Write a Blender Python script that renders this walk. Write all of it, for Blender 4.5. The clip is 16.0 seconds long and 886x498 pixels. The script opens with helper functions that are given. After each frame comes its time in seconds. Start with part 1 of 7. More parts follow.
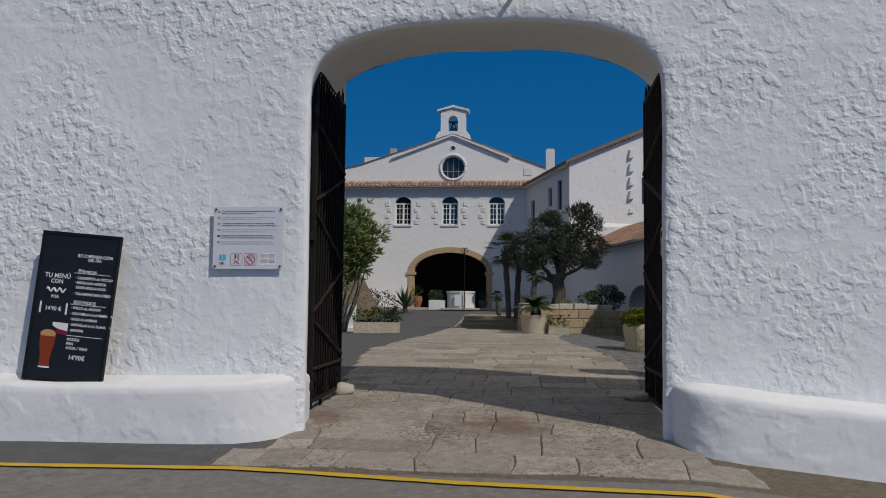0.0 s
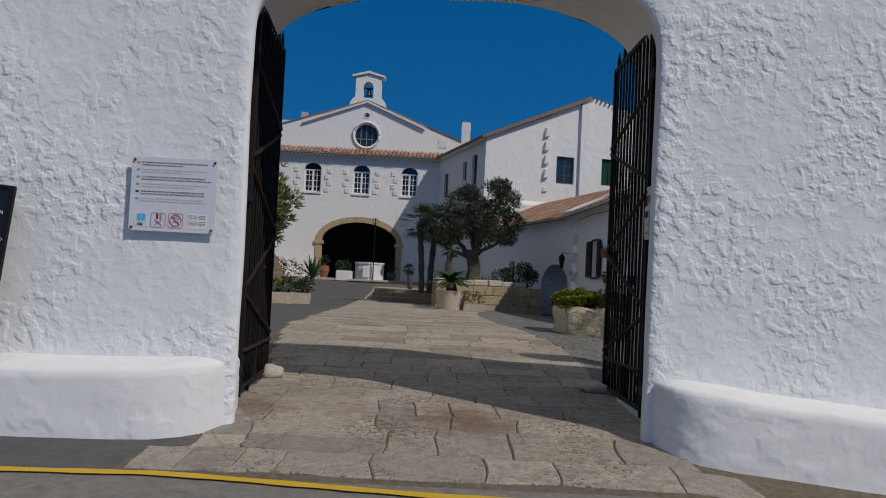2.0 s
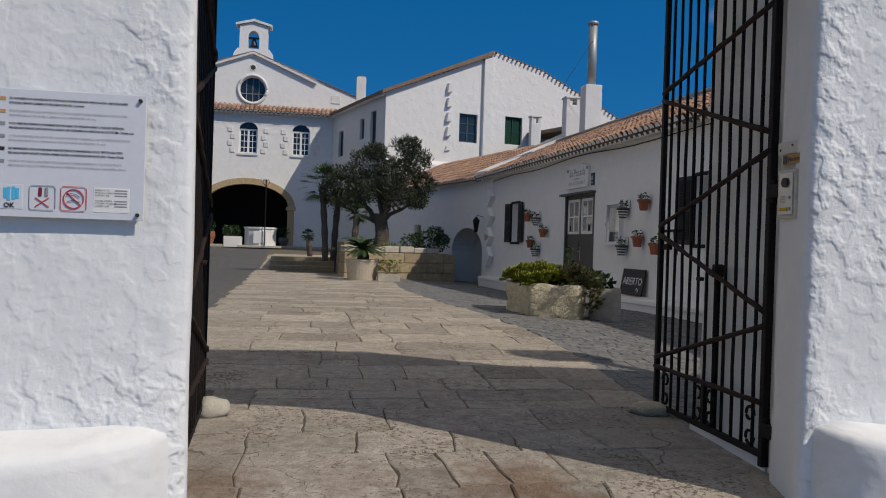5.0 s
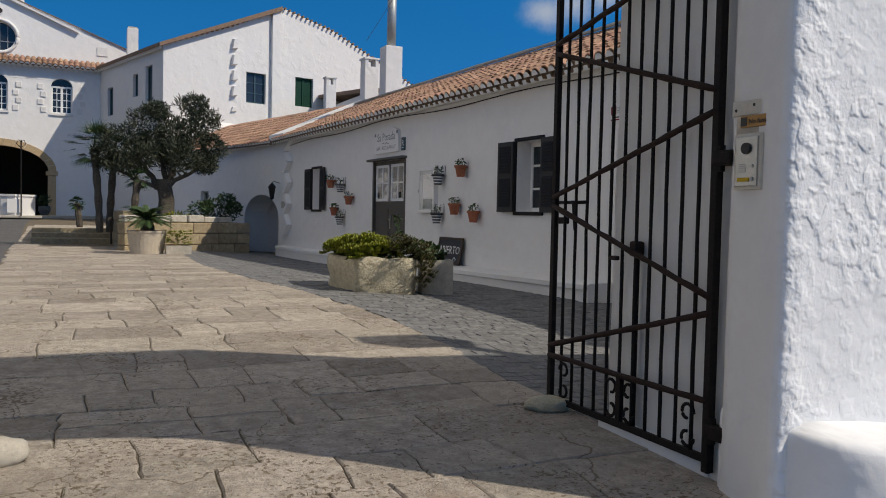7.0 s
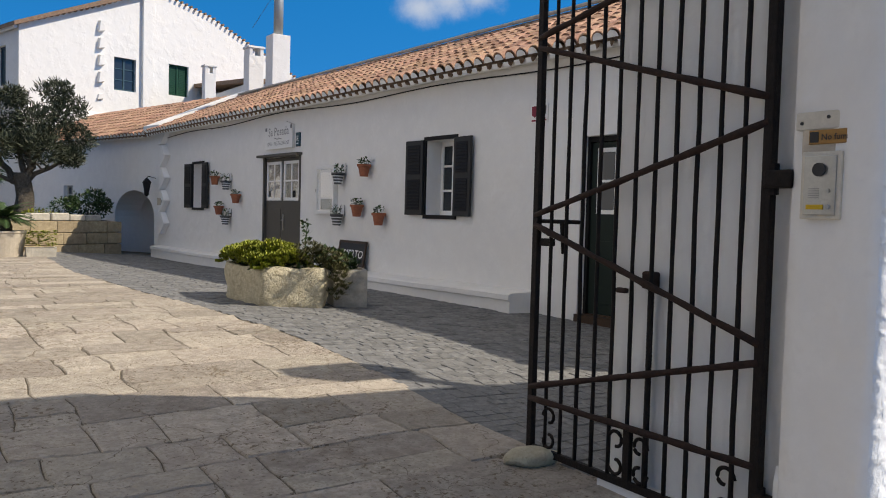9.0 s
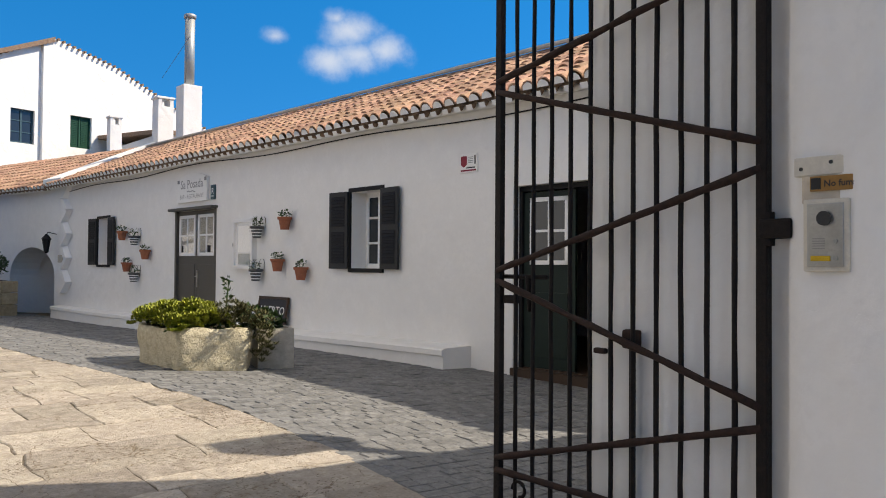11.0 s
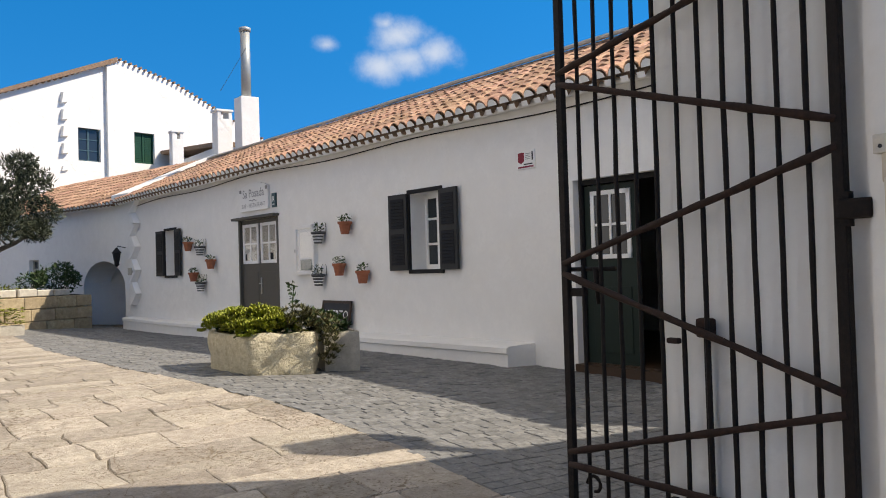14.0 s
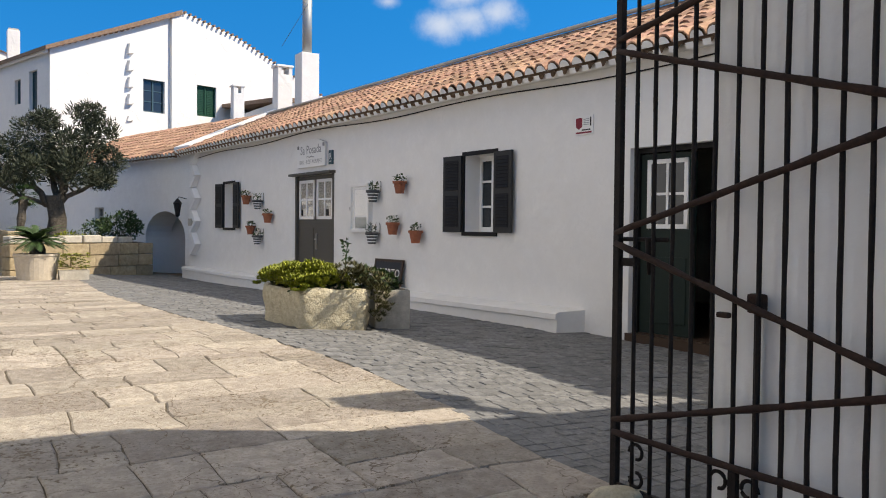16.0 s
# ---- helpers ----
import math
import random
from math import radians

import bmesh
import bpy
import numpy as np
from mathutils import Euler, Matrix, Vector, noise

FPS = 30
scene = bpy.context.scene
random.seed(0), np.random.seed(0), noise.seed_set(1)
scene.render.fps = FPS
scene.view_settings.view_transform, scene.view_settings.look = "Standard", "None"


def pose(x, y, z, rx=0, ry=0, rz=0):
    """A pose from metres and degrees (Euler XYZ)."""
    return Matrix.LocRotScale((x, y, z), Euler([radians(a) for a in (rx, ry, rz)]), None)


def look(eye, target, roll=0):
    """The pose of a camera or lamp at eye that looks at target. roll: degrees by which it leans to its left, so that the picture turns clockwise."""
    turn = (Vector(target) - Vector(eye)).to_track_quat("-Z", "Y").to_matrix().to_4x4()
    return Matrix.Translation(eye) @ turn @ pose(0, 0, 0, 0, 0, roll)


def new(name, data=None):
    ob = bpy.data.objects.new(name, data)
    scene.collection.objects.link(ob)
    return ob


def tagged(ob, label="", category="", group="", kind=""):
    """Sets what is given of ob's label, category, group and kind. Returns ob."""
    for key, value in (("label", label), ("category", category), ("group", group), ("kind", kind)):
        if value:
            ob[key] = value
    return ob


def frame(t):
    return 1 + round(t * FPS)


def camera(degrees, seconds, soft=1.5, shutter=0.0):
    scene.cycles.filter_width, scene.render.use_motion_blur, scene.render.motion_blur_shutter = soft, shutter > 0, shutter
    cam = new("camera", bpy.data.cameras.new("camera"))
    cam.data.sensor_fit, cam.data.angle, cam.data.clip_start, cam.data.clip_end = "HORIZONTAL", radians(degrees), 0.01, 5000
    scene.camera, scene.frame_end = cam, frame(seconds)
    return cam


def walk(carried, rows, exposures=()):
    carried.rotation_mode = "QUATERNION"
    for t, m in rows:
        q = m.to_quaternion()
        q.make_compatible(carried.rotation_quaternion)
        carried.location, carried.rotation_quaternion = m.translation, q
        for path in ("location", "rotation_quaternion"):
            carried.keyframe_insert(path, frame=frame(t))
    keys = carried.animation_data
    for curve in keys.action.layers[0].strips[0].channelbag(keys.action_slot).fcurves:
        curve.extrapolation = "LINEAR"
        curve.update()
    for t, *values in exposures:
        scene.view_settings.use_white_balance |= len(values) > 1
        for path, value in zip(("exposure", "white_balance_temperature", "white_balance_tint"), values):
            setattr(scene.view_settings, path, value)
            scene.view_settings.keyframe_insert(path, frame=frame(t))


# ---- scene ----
cam = camera(57.7, 16.0, 1.0)
PATH = [
    (0, (0.439, -0.03, 1.494), (0.227, 1.954, 1.637), 0.6),
    (0.5, (0.422, 0.04, 1.497), (0.198, 2.023, 1.637), 1.4),
    (1, (0.303, 0.195, 1.512), (0.131, 2.183, 1.644), 3.0),
    (1.5, (0.08, 0.407, 1.544), (0.059, 2.405, 1.633), 3.1),
    (2, (-0.049, 0.745, 1.536), (-0.016, 2.743, 1.616), 2.8),
    (2.5, (-0.206, 1.104, 1.565), (-0.178, 3.103, 1.631), 2.7),
    (3, (-0.46, 1.448, 1.602), (-0.26, 3.437, 1.658), 2.3),
    (3.5, (-0.58, 1.813, 1.587), (-0.324, 3.796, 1.605), 2.2),
    (3.7, (-0.62, 1.965, 1.591), (-0.346, 3.946, 1.603), 2.0),
    (5.8, (-1.043, 3.243, 1.765), (-0.602, 5.193, 1.744), 2.0),
    (6, (-1.107, 3.364, 1.735), (-0.537, 5.281, 1.724), 2.1),
    (6.5, (-1.155, 3.592, 1.767), (-0.352, 5.423, 1.756), 2.7),
    (7, (-1.133, 3.86, 1.765), (-0.286, 5.67, 1.684), 1.2),
    (7.5, (-1.14, 4.1, 1.804), (-0.285, 5.907, 1.723), 1.0),
    (8, (-1.174, 4.356, 1.821), (-0.116, 6.051, 1.738), 1.2),
    (8.5, (-1.268, 4.584, 1.85), (-0.135, 6.23, 1.763), 1.8),
    (9, (-1.201, 4.804, 1.891), (-0.085, 6.461, 1.803), 1.5),
    (9.5, (-1.178, 4.987, 1.908), (0.03, 6.58, 1.845), 1.8),
    (9.7, (-1.17, 5.044, 1.921), (0.123, 6.57, 1.87), 1.5),
    (11.8, (-1.168, 5.267, 1.914), (0.092, 6.818, 1.979), -0.2),
    (12, (-1.159, 5.279, 1.927), (0.083, 6.846, 1.983), -0.5),
    (12.5, (-1.169, 5.238, 1.925), (0.042, 6.829, 1.973), -1.2),
    (13, (-1.157, 5.279, 1.921), (0.035, 6.885, 1.971), -1.5),
    (13.5, (-1.187, 5.231, 1.913), (-0.001, 6.841, 1.957), -1.8),
    (14, (-1.201, 5.24, 1.897), (-0.025, 6.857, 1.941), -1.7),
    (14.5, (-1.223, 5.246, 1.89), (-0.067, 6.878, 1.921), -1.6),
    (15, (-1.223, 5.251, 1.881), (-0.107, 6.911, 1.888), -1.1),
    (15.5, (-1.234, 5.196, 1.911), (-0.15, 6.877, 1.886), -0.2),
    (16, (-1.218, 5.205, 1.905), (-0.152, 6.896, 1.855), 0.6),
]
EXPOSURES = [(0.0, -0.32, 6850, 10), (2.0, -0.32, 6850, 10), (3.5, -0.20, 6950, 10), (5.8, 0.10, 7100, 10), (6.5, 0.20, 7150, 10), (7.5, 0.42, 7300, 10), (8.5, 0.64, 7350, 10), (9.5, 0.95, 7450, 10), (12.0, 1.13, 7720, 10), (16.0, 1.13, 7520, 10)]
walk(cam, [(t, look(eye, target, roll)) for t, eye, target, roll in PATH], EXPOSURES)

# world, sun and sky
SUN_WAY = Vector((-0.72, 0.66, -1.0)).normalized()
world = bpy.data.worlds.new("world")
scene.world = world
world.use_nodes = True
wn, wl = world.node_tree.nodes, world.node_tree.links
wn.clear()
sky = wn.new("ShaderNodeTexSky")
sky.sky_type, sky.sun_disc = "NISHITA", False
sky.sun_elevation = math.asin(-SUN_WAY.z)
sky.sun_rotation = math.atan2(-SUN_WAY.x, -SUN_WAY.y)
sky.air_density, sky.dust_density, sky.ozone_density = 1.0, 0.1, 3.5
sky.altitude = 300
sat = wn.new("ShaderNodeHueSaturation")
sat.inputs["Saturation"].default_value, sat.inputs["Value"].default_value = 1.40, 0.79
wl.new(sky.outputs[0], sat.inputs["Color"])
tc = wn.new("ShaderNodeTexCoord")
# clear dry air: the deep blue reaches well down towards the horizon
deep = wn.new("ShaderNodeVectorMath")
deep.operation = "ADD"
deep.inputs[1].default_value = (0.0, 0.0, 0.34)
wl.new(tc.outputs["Generated"], deep.inputs[0])
unit = wn.new("ShaderNodeVectorMath")
unit.operation = "NORMALIZE"
wl.new(deep.outputs[0], unit.inputs[0])
wl.new(unit.outputs[0], sky.inputs[0])
back = wn.new("ShaderNodeBackground")
back.inputs["Strength"].default_value = 0.15
out = wn.new("ShaderNodeOutputWorld")
# small fair-weather clouds: soft lobes broken up by noise
cn = wn.new("ShaderNodeTexNoise")
cn.inputs["Scale"].default_value, cn.inputs["Detail"].default_value, cn.inputs["Roughness"].default_value = 22.0, 6.0, 0.62
wl.new(tc.outputs["Generated"], cn.inputs["Vector"])
total = None
CLOUDS = [(33.3, 16.2, 4.2, 1.0), (32.0, 14.1, 3.8, 0.95), (35.8, 14.9, 3.9, 0.95), (34.0, 14.6, 4.0, 0.95), (28.2, 15.6, 1.9, 0.75), (32.4, 17.0, 2.2, 0.9)]
for az, el, size, amount in CLOUDS:
    a, e = radians(az), radians(el)
    d = wn.new("ShaderNodeVectorMath")
    d.operation = "SUBTRACT"
    wl.new(tc.outputs["Generated"], d.inputs[0])
    d.inputs[1].default_value = (math.sin(a) * math.cos(e), math.cos(a) * math.cos(e), math.sin(e))
    squash = wn.new("ShaderNodeVectorMath")
    squash.operation = "MULTIPLY"
    squash.inputs[1].default_value = (1.0, 1.0, 1.7)
    wl.new(d.outputs[0], squash.inputs[0])
    ln = wn.new("ShaderNodeVectorMath")
    ln.operation = "LENGTH"
    wl.new(squash.outputs[0], ln.inputs[0])
    mr = wn.new("ShaderNodeMapRange")
    mr.inputs["From Min"].default_value, mr.inputs["From Max"].default_value = 0.0, radians(size)
    mr.inputs["To Min"].default_value, mr.inputs["To Max"].default_value = amount, 0.0
    wl.new(ln.outputs["Value"], mr.inputs["Value"])
    if total is None:
        total = mr.outputs[0]
    else:
        mx = wn.new("ShaderNodeMath")
        mx.operation = "MAXIMUM"
        wl.new(total, mx.inputs[0])
        wl.new(mr.outputs[0], mx.inputs[1])
        total = mx.outputs[0]
add = wn.new("ShaderNodeMath")
add.operation = "MULTIPLY_ADD"
wl.new(cn.outputs["Fac"], add.inputs[0])
add.inputs[1].default_value = 0.9
wl.new(total, add.inputs[2])
ramp = wn.new("ShaderNodeMapRange")
ramp.interpolation_type = "SMOOTHSTEP"
ramp.inputs["From Min"].default_value, ramp.inputs["From Max"].default_value = 0.78, 1.55
ramp.inputs["To Max"].default_value = 0.7
wl.new(add.outputs[0], ramp.inputs["Value"])
cmix = wn.new("ShaderNodeMix")
cmix.data_type = "RGBA"
cmix.inputs["B"].default_value = (2.5, 2.75, 3.2, 1)
# broken warm-white cloud above the view, added to fill the shade
fill_cloud = wn.new("ShaderNodeTexNoise")
fill_cloud.inputs["Scale"].default_value, fill_cloud.inputs["Detail"].default_value, fill_cloud.inputs["Roughness"].default_value = 3.2, 6.0, 0.6
wl.new(tc.outputs["Generated"], fill_cloud.inputs["Vector"])
sepz = wn.new("ShaderNodeSeparateXYZ")
wl.new(tc.outputs["Generated"], sepz.inputs[0])
rise = wn.new("ShaderNodeMapRange")
rise.interpolation_type = "SMOOTHSTEP"
rise.inputs["From Min"].default_value, rise.inputs["From Max"].default_value = 0.42, 0.70
wl.new(sepz.outputs["Z"], rise.inputs["Value"])
cover = wn.new("ShaderNodeMapRange")
cover.interpolation_type = "SMOOTHSTEP"
cover.inputs["From Min"].default_value, cover.inputs["From Max"].default_value = 0.40, 0.58
wl.new(fill_cloud.outputs["Fac"], cover.inputs["Value"])
over = wn.new("ShaderNodeMath")
over.operation = "MULTIPLY"
wl.new(rise.outputs[0], over.inputs[0])
wl.new(cover.outputs[0], over.inputs[1])
fill_mix = wn.new("ShaderNodeMix")
fill_mix.data_type = "RGBA"
fill_mix.inputs["B"].default_value = (3.9, 3.6, 3.1, 1)
wl.new(over.outputs[0], fill_mix.inputs["Factor"])
wl.new(sat.outputs[0], fill_mix.inputs["A"])
wl.new(fill_mix.outputs["Result"], cmix.inputs["A"])
wl.new(ramp.outputs[0], cmix.inputs["Factor"])
wl.new(cmix.outputs["Result"], back.inputs["Color"])
wl.new(back.outputs[0], out.inputs[0])

sun_data = bpy.data.lights.new("sun", "SUN")
sun_data.energy, sun_data.angle, sun_data.color = 2.8, radians(0.53), (1.0, 0.955, 0.895)
sun = new("sun", sun_data)
sun.matrix_basis = look((0, 0, 30), Vector((0, 0, 30)) + SUN_WAY)

# materials
def surface(name, dark, light, scale=3.0, rough=0.85, bump=0.3, bump_scale=30.0, depth=0.01, fine=200.0, metal=0.0, island=0.0, object_random=0.0, big=0.6, detail=6.0, spec=0.3, contrast=(0.35, 0.65)):
    """A procedural surface: two scales of colour variation, coarse and fine relief."""
    m = bpy.data.materials.new(name)
    m.use_nodes = True
    n, l = m.node_tree.nodes, m.node_tree.links
    b = n["Principled BSDF"]
    b.inputs["Roughness"].default_value, b.inputs["Metallic"].default_value = rough, metal
    b.inputs["Specular IOR Level"].default_value = spec
    geo = n.new("ShaderNodeNewGeometry")
    pos = geo.outputs["Position"]

    def noise_at(s, d=detail, r=0.6):
        t = n.new("ShaderNodeTexNoise")
        t.inputs["Scale"].default_value, t.inputs["Detail"].default_value, t.inputs["Roughness"].default_value = s, d, r
        l.new(pos, t.inputs["Vector"])
        return t.outputs["Fac"]

    def spread(v, lo, hi):
        t = n.new("ShaderNodeMapRange")
        t.inputs["From Min"].default_value, t.inputs["From Max"].default_value = lo, hi
        l.new(v, t.inputs["Value"])
        return t.outputs[0]

    def mixed(a, c, f):
        t = n.new("ShaderNodeMix")
        t.data_type = "RGBA"
        for sock, v in (("A", a), ("B", c), ("Factor", f)):
            if hasattr(v, "is_linked"):
                l.new(v, t.inputs[sock])
            else:
                t.inputs[sock].default_value = v
        return t.outputs["Result"]

    big_f = spread(noise_at(scale * 0.23, 4), *contrast)
    small_f = spread(noise_at(scale * 2.1, detail), *contrast)
    mid = tuple((1 - big) * x + big * y for x, y in zip(dark, light)) + (1,)
    half = n.new("ShaderNodeMath")
    half.operation = "MULTIPLY"
    l.new(big_f, half.inputs[0])
    half.inputs[1].default_value = 0.55
    col = mixed(mixed((*dark, 1), (*light, 1), small_f), mid, half.outputs[0])
    speck = spread(noise_at(scale * 9.0, 3), 0.34, 0.52)
    dim = tuple(0.45 * a + 0.55 * b for a, b in zip(dark, mid[:3])) + (1,)
    col = mixed(dim, col, speck)
    rnd = None
    if island or object_random:
        if object_random:
            info = n.new("ShaderNodeObjectInfo")
            rnd = info.outputs["Random"]
        else:
            rnd = geo.outputs["Random Per Island"]
        hsv = n.new("ShaderNodeHueSaturation")
        val = n.new("ShaderNodeMapRange")
        amt = island or object_random
        val.inputs["To Min"].default_value, val.inputs["To Max"].default_value = 1 - amt, 1 + amt
        l.new(rnd, val.inputs["Value"])
        l.new(val.outputs[0], hsv.inputs["Value"])
        hv = n.new("ShaderNodeMapRange")
        hv.inputs["To Min"].default_value, hv.inputs["To Max"].default_value = 0.5 - amt * 0.03, 0.5 + amt * 0.03
        wn_ = n.new("ShaderNodeTexWhiteNoise")
        wn_.noise_dimensions = "1D"
        l.new(rnd, wn_.inputs["W"])
        l.new(wn_.outputs["Value"], hv.inputs["Value"])
        l.new(hv.outputs[0], hsv.inputs["Hue"])
        l.new(col, hsv.inputs["Color"])
        col = hsv.outputs[0]
    l.new(col, b.inputs["Base Color"])
    if bump:
        h1, h2 = noise_at(bump_scale, 8, 0.65), noise_at(fine, 3, 0.5)
        s = n.new("ShaderNodeMath")
        s.operation = "MULTIPLY_ADD"
        l.new(h2, s.inputs[0])
        s.inputs[1].default_value = 0.25
        l.new(h1, s.inputs[2])
        bp = n.new("ShaderNodeBump")
        bp.inputs["Strength"].default_value, bp.inputs["Distance"].default_value = bump, depth
        l.new(s.outputs[0], bp.inputs["Height"])
        l.new(bp.outputs[0], b.inputs["Normal"])
    return m


def lumpy_plaster(name, col, size, strength, depth):
    """Limewash laid thickly over rubble: patches of lumps between smoother ones, hairline cracks."""
    m = surface(name, tuple(c * 0.93 for c in col), col, 2.0, 0.9, 0, spec=0.15)
    n, l = m.node_tree.nodes, m.node_tree.links
    b = n["Principled BSDF"]
    geo = n.new("ShaderNodeNewGeometry")

    def tex(s, d, r, dist=0.0):
        t = n.new("ShaderNodeTexNoise")
        t.inputs["Scale"].default_value, t.inputs["Detail"].default_value, t.inputs["Roughness"].default_value, t.inputs["Distortion"].default_value = s, d, r, dist
        l.new(geo.outputs["Position"], t.inputs["Vector"])
        return t.outputs["Fac"]

    def op(kind, a, c):
        t = n.new("ShaderNodeMath")
        t.operation = kind
        for k, v in enumerate((a, c)):
            if hasattr(v, "is_linked"):
                l.new(v, t.inputs[k])
            else:
                t.inputs[k].default_value = v
        return t.outputs[0]

    patch = n.new("ShaderNodeMapRange")
    patch.interpolation_type = "SMOOTHSTEP"
    patch.inputs["From Min"].default_value, patch.inputs["From Max"].default_value = 0.36, 0.62
    patch.inputs["To Min"].default_value = 0.18
    l.new(tex(1.1, 3, 0.5), patch.inputs["Value"])
    ridge = n.new("ShaderNodeMapRange")
    ridge.interpolation_type = "SMOOTHERSTEP"
    ridge.inputs["From Min"].default_value, ridge.inputs["From Max"].default_value = 0.40, 0.66
    l.new(tex(size, 2, 0.45, 0.15), ridge.inputs["Value"])
    lumps = op("MULTIPLY", ridge.outputs[0], patch.outputs[0])
    soft = op("MULTIPLY", tex(size * 0.3, 3, 0.5), 1.6)
    fine = op("MULTIPLY", tex(size * 3.2, 4, 0.55), op("MULTIPLY", patch.outputs[0], 0.58))
    grain = op("MULTIPLY", tex(size * 14, 3, 0.6), 0.06)
    fine = op("ADD", fine, grain)
    crack = n.new("ShaderNodeTexVoronoi")
    crack.feature = "DISTANCE_TO_EDGE"
    crack.inputs["Scale"].default_value = size * 0.22
    warp = n.new("ShaderNodeVectorMath")
    warp.operation = "ADD"
    wnz = n.new("ShaderNodeTexNoise")
    wnz.inputs["Scale"].default_value = 4.0
    l.new(geo.outputs["Position"], wnz.inputs["Vector"])
    l.new(geo.outputs["Position"], warp.inputs[0])
    l.new(wnz.outputs["Color"], warp.inputs[1])
    l.new(warp.outputs[0], crack.inputs["Vector"])
    cr = op("MULTIPLY", op("LESS_THAN", crack.outputs["Distance"], 0.006), -0.18)
    h = op("ADD", op("ADD", lumps, soft), op("ADD", fine, cr))
    bp = n.new("ShaderNodeBump")
    bp.inputs["Strength"].default_value, bp.inputs["Distance"].default_value = strength, depth
    l.new(h, bp.inputs["Height"])
    l.new(bp.outputs[0], b.inputs["Normal"])
    return m


def plain(name, col, rough=0.6, metal=0.0, var=0.12, spec=0.4):
    return surface(name, tuple(c * (1 - var) for c in col), tuple(min(1, c * (1 + var)) for c in col), 14.0, rough, 0.15, 60.0, 0.003, metal=metal, spec=spec)


M = {}
M["limewash"] = lumpy_plaster("limewash_rough", (0.80, 0.805, 0.80), 12.5, 0.52, 0.020)
M["limewash_smooth"] = lumpy_plaster("limewash_smooth", (0.79, 0.785, 0.77), 5.0, 0.38, 0.018)
M["plaster"] = lumpy_plaster("white_plaster", (0.80, 0.785, 0.76), 2.5, 0.3, 0.02)
M["plaster_far"] = lumpy_plaster("white_plaster_coarse", (0.76, 0.745, 0.72), 3.0, 0.24, 0.04)
# paler than plaster_far: extra brightness for the church put into its colour
M["church_lime_lifted"] = lumpy_plaster("church_limewash_lifted", (0.83, 0.82, 0.80), 3.0, 0.14, 0.03)
M["asphalt"] = surface("asphalt", (0.13, 0.12, 0.11), (0.25, 0.235, 0.21), 6.0, 0.9, 0.5, 110.0, 0.006, 420.0)
M["asphalt_dark"] = surface("asphalt_dark", (0.07, 0.07, 0.072), (0.125, 0.122, 0.12), 3.0, 0.85, 0.4, 70.0, 0.006, 300.0)
M["slab"] = surface("limestone_slab", (0.23, 0.196, 0.158), (0.475, 0.422, 0.355), 5.0, 0.82, 1.0, 24.0, 0.026, 120.0, object_random=0.2, contrast=(0.32, 0.6))
M["slab_rest"] = surface("limestone_paving", (0.23, 0.196, 0.158), (0.475, 0.422, 0.355), 5.0, 0.82, 1.0, 24.0, 0.026, 120.0, island=0.2, contrast=(0.32, 0.6))
M["joint"] = surface("earth_joint", (0.09, 0.072, 0.05), (0.20, 0.165, 0.12), 9.0, 0.95, 0.6, 60.0, 0.01)
M["sett"] = surface("grey_sett", (0.085, 0.087, 0.089), (0.23, 0.23, 0.226), 9.0, 0.75, 0.5, 45.0, 0.008, 200.0, island=0.2)
M["yellow"] = surface("road_yellow", (0.50, 0.31, 0.02), (0.62, 0.40, 0.03), 12.0, 0.75, 0.4, 90.0, 0.004, contrast=(0.25, 0.5))
M["iron"] = surface("wrought_iron", (0.006, 0.005, 0.005), (0.018, 0.012, 0.010), 16.0, 0.65, 0.7, 60.0, 0.006, spec=0.2)
M["rust"] = surface("rust", (0.012, 0.007, 0.006), (0.042, 0.020, 0.013), 20.0, 0.8, 0.5, 70.0, 0.004)
M["tile"] = surface("roof_tile", (0.25, 0.118, 0.072), (0.47, 0.315, 0.22), 7.0, 0.85, 0.5, 40.0, 0.006, island=0.35)
M["tile_one"] = surface("roof_tile_single", (0.25, 0.118, 0.072), (0.47, 0.315, 0.22), 7.0, 0.85, 0.5, 40.0, 0.006, object_random=0.35)
M["tile_pan"] = surface("roof_tile_bed", (0.15, 0.092, 0.062), (0.31, 0.215, 0.15), 6.0, 0.9, 0.5, 30.0, 0.01)
M["stone"] = surface("sandstone", (0.30, 0.23, 0.14), (0.52, 0.43, 0.29), 5.0, 0.9, 1.0, 22.0, 0.025, 120.0, contrast=(0.3, 0.6))
M["stone_hewn"] = surface("limestone_hewn", (0.42, 0.365, 0.25), (0.70, 0.64, 0.48), 7.0, 0.9, 1.0, 18.0, 0.05, 90.0)
M["stone_pale"] = surface("limestone_pale", (0.36, 0.33, 0.28), (0.56, 0.52, 0.44), 5.0, 0.9, 0.7, 24.0, 0.015)
M["ashlar"] = surface("sandstone_block", (0.26, 0.20, 0.12), (0.46, 0.38, 0.25), 5.0, 0.9, 0.9, 22.0, 0.02, object_random=0.15)
M["trim_stone"] = surface("arch_stone", (0.42, 0.30, 0.17), (0.56, 0.42, 0.26), 4.0, 0.85, 0.5, 20.0, 0.01)
M["tower"] = surface("tower_rubble", (0.17, 0.125, 0.085), (0.36, 0.27, 0.18), 2.5, 0.95, 1.0, 5.0, 0.12, 30.0, contrast=(0.3, 0.62))
M["terracotta"] = surface("terracotta", (0.25, 0.08, 0.042), (0.38, 0.145, 0.075), 9.0, 0.8, 0.25, 40.0, 0.004, object_random=0.12)
M["cream_pot"] = surface("cream_pot", (0.42, 0.36, 0.28), (0.60, 0.53, 0.43), 5.0, 0.85, 0.4, 24.0, 0.01)
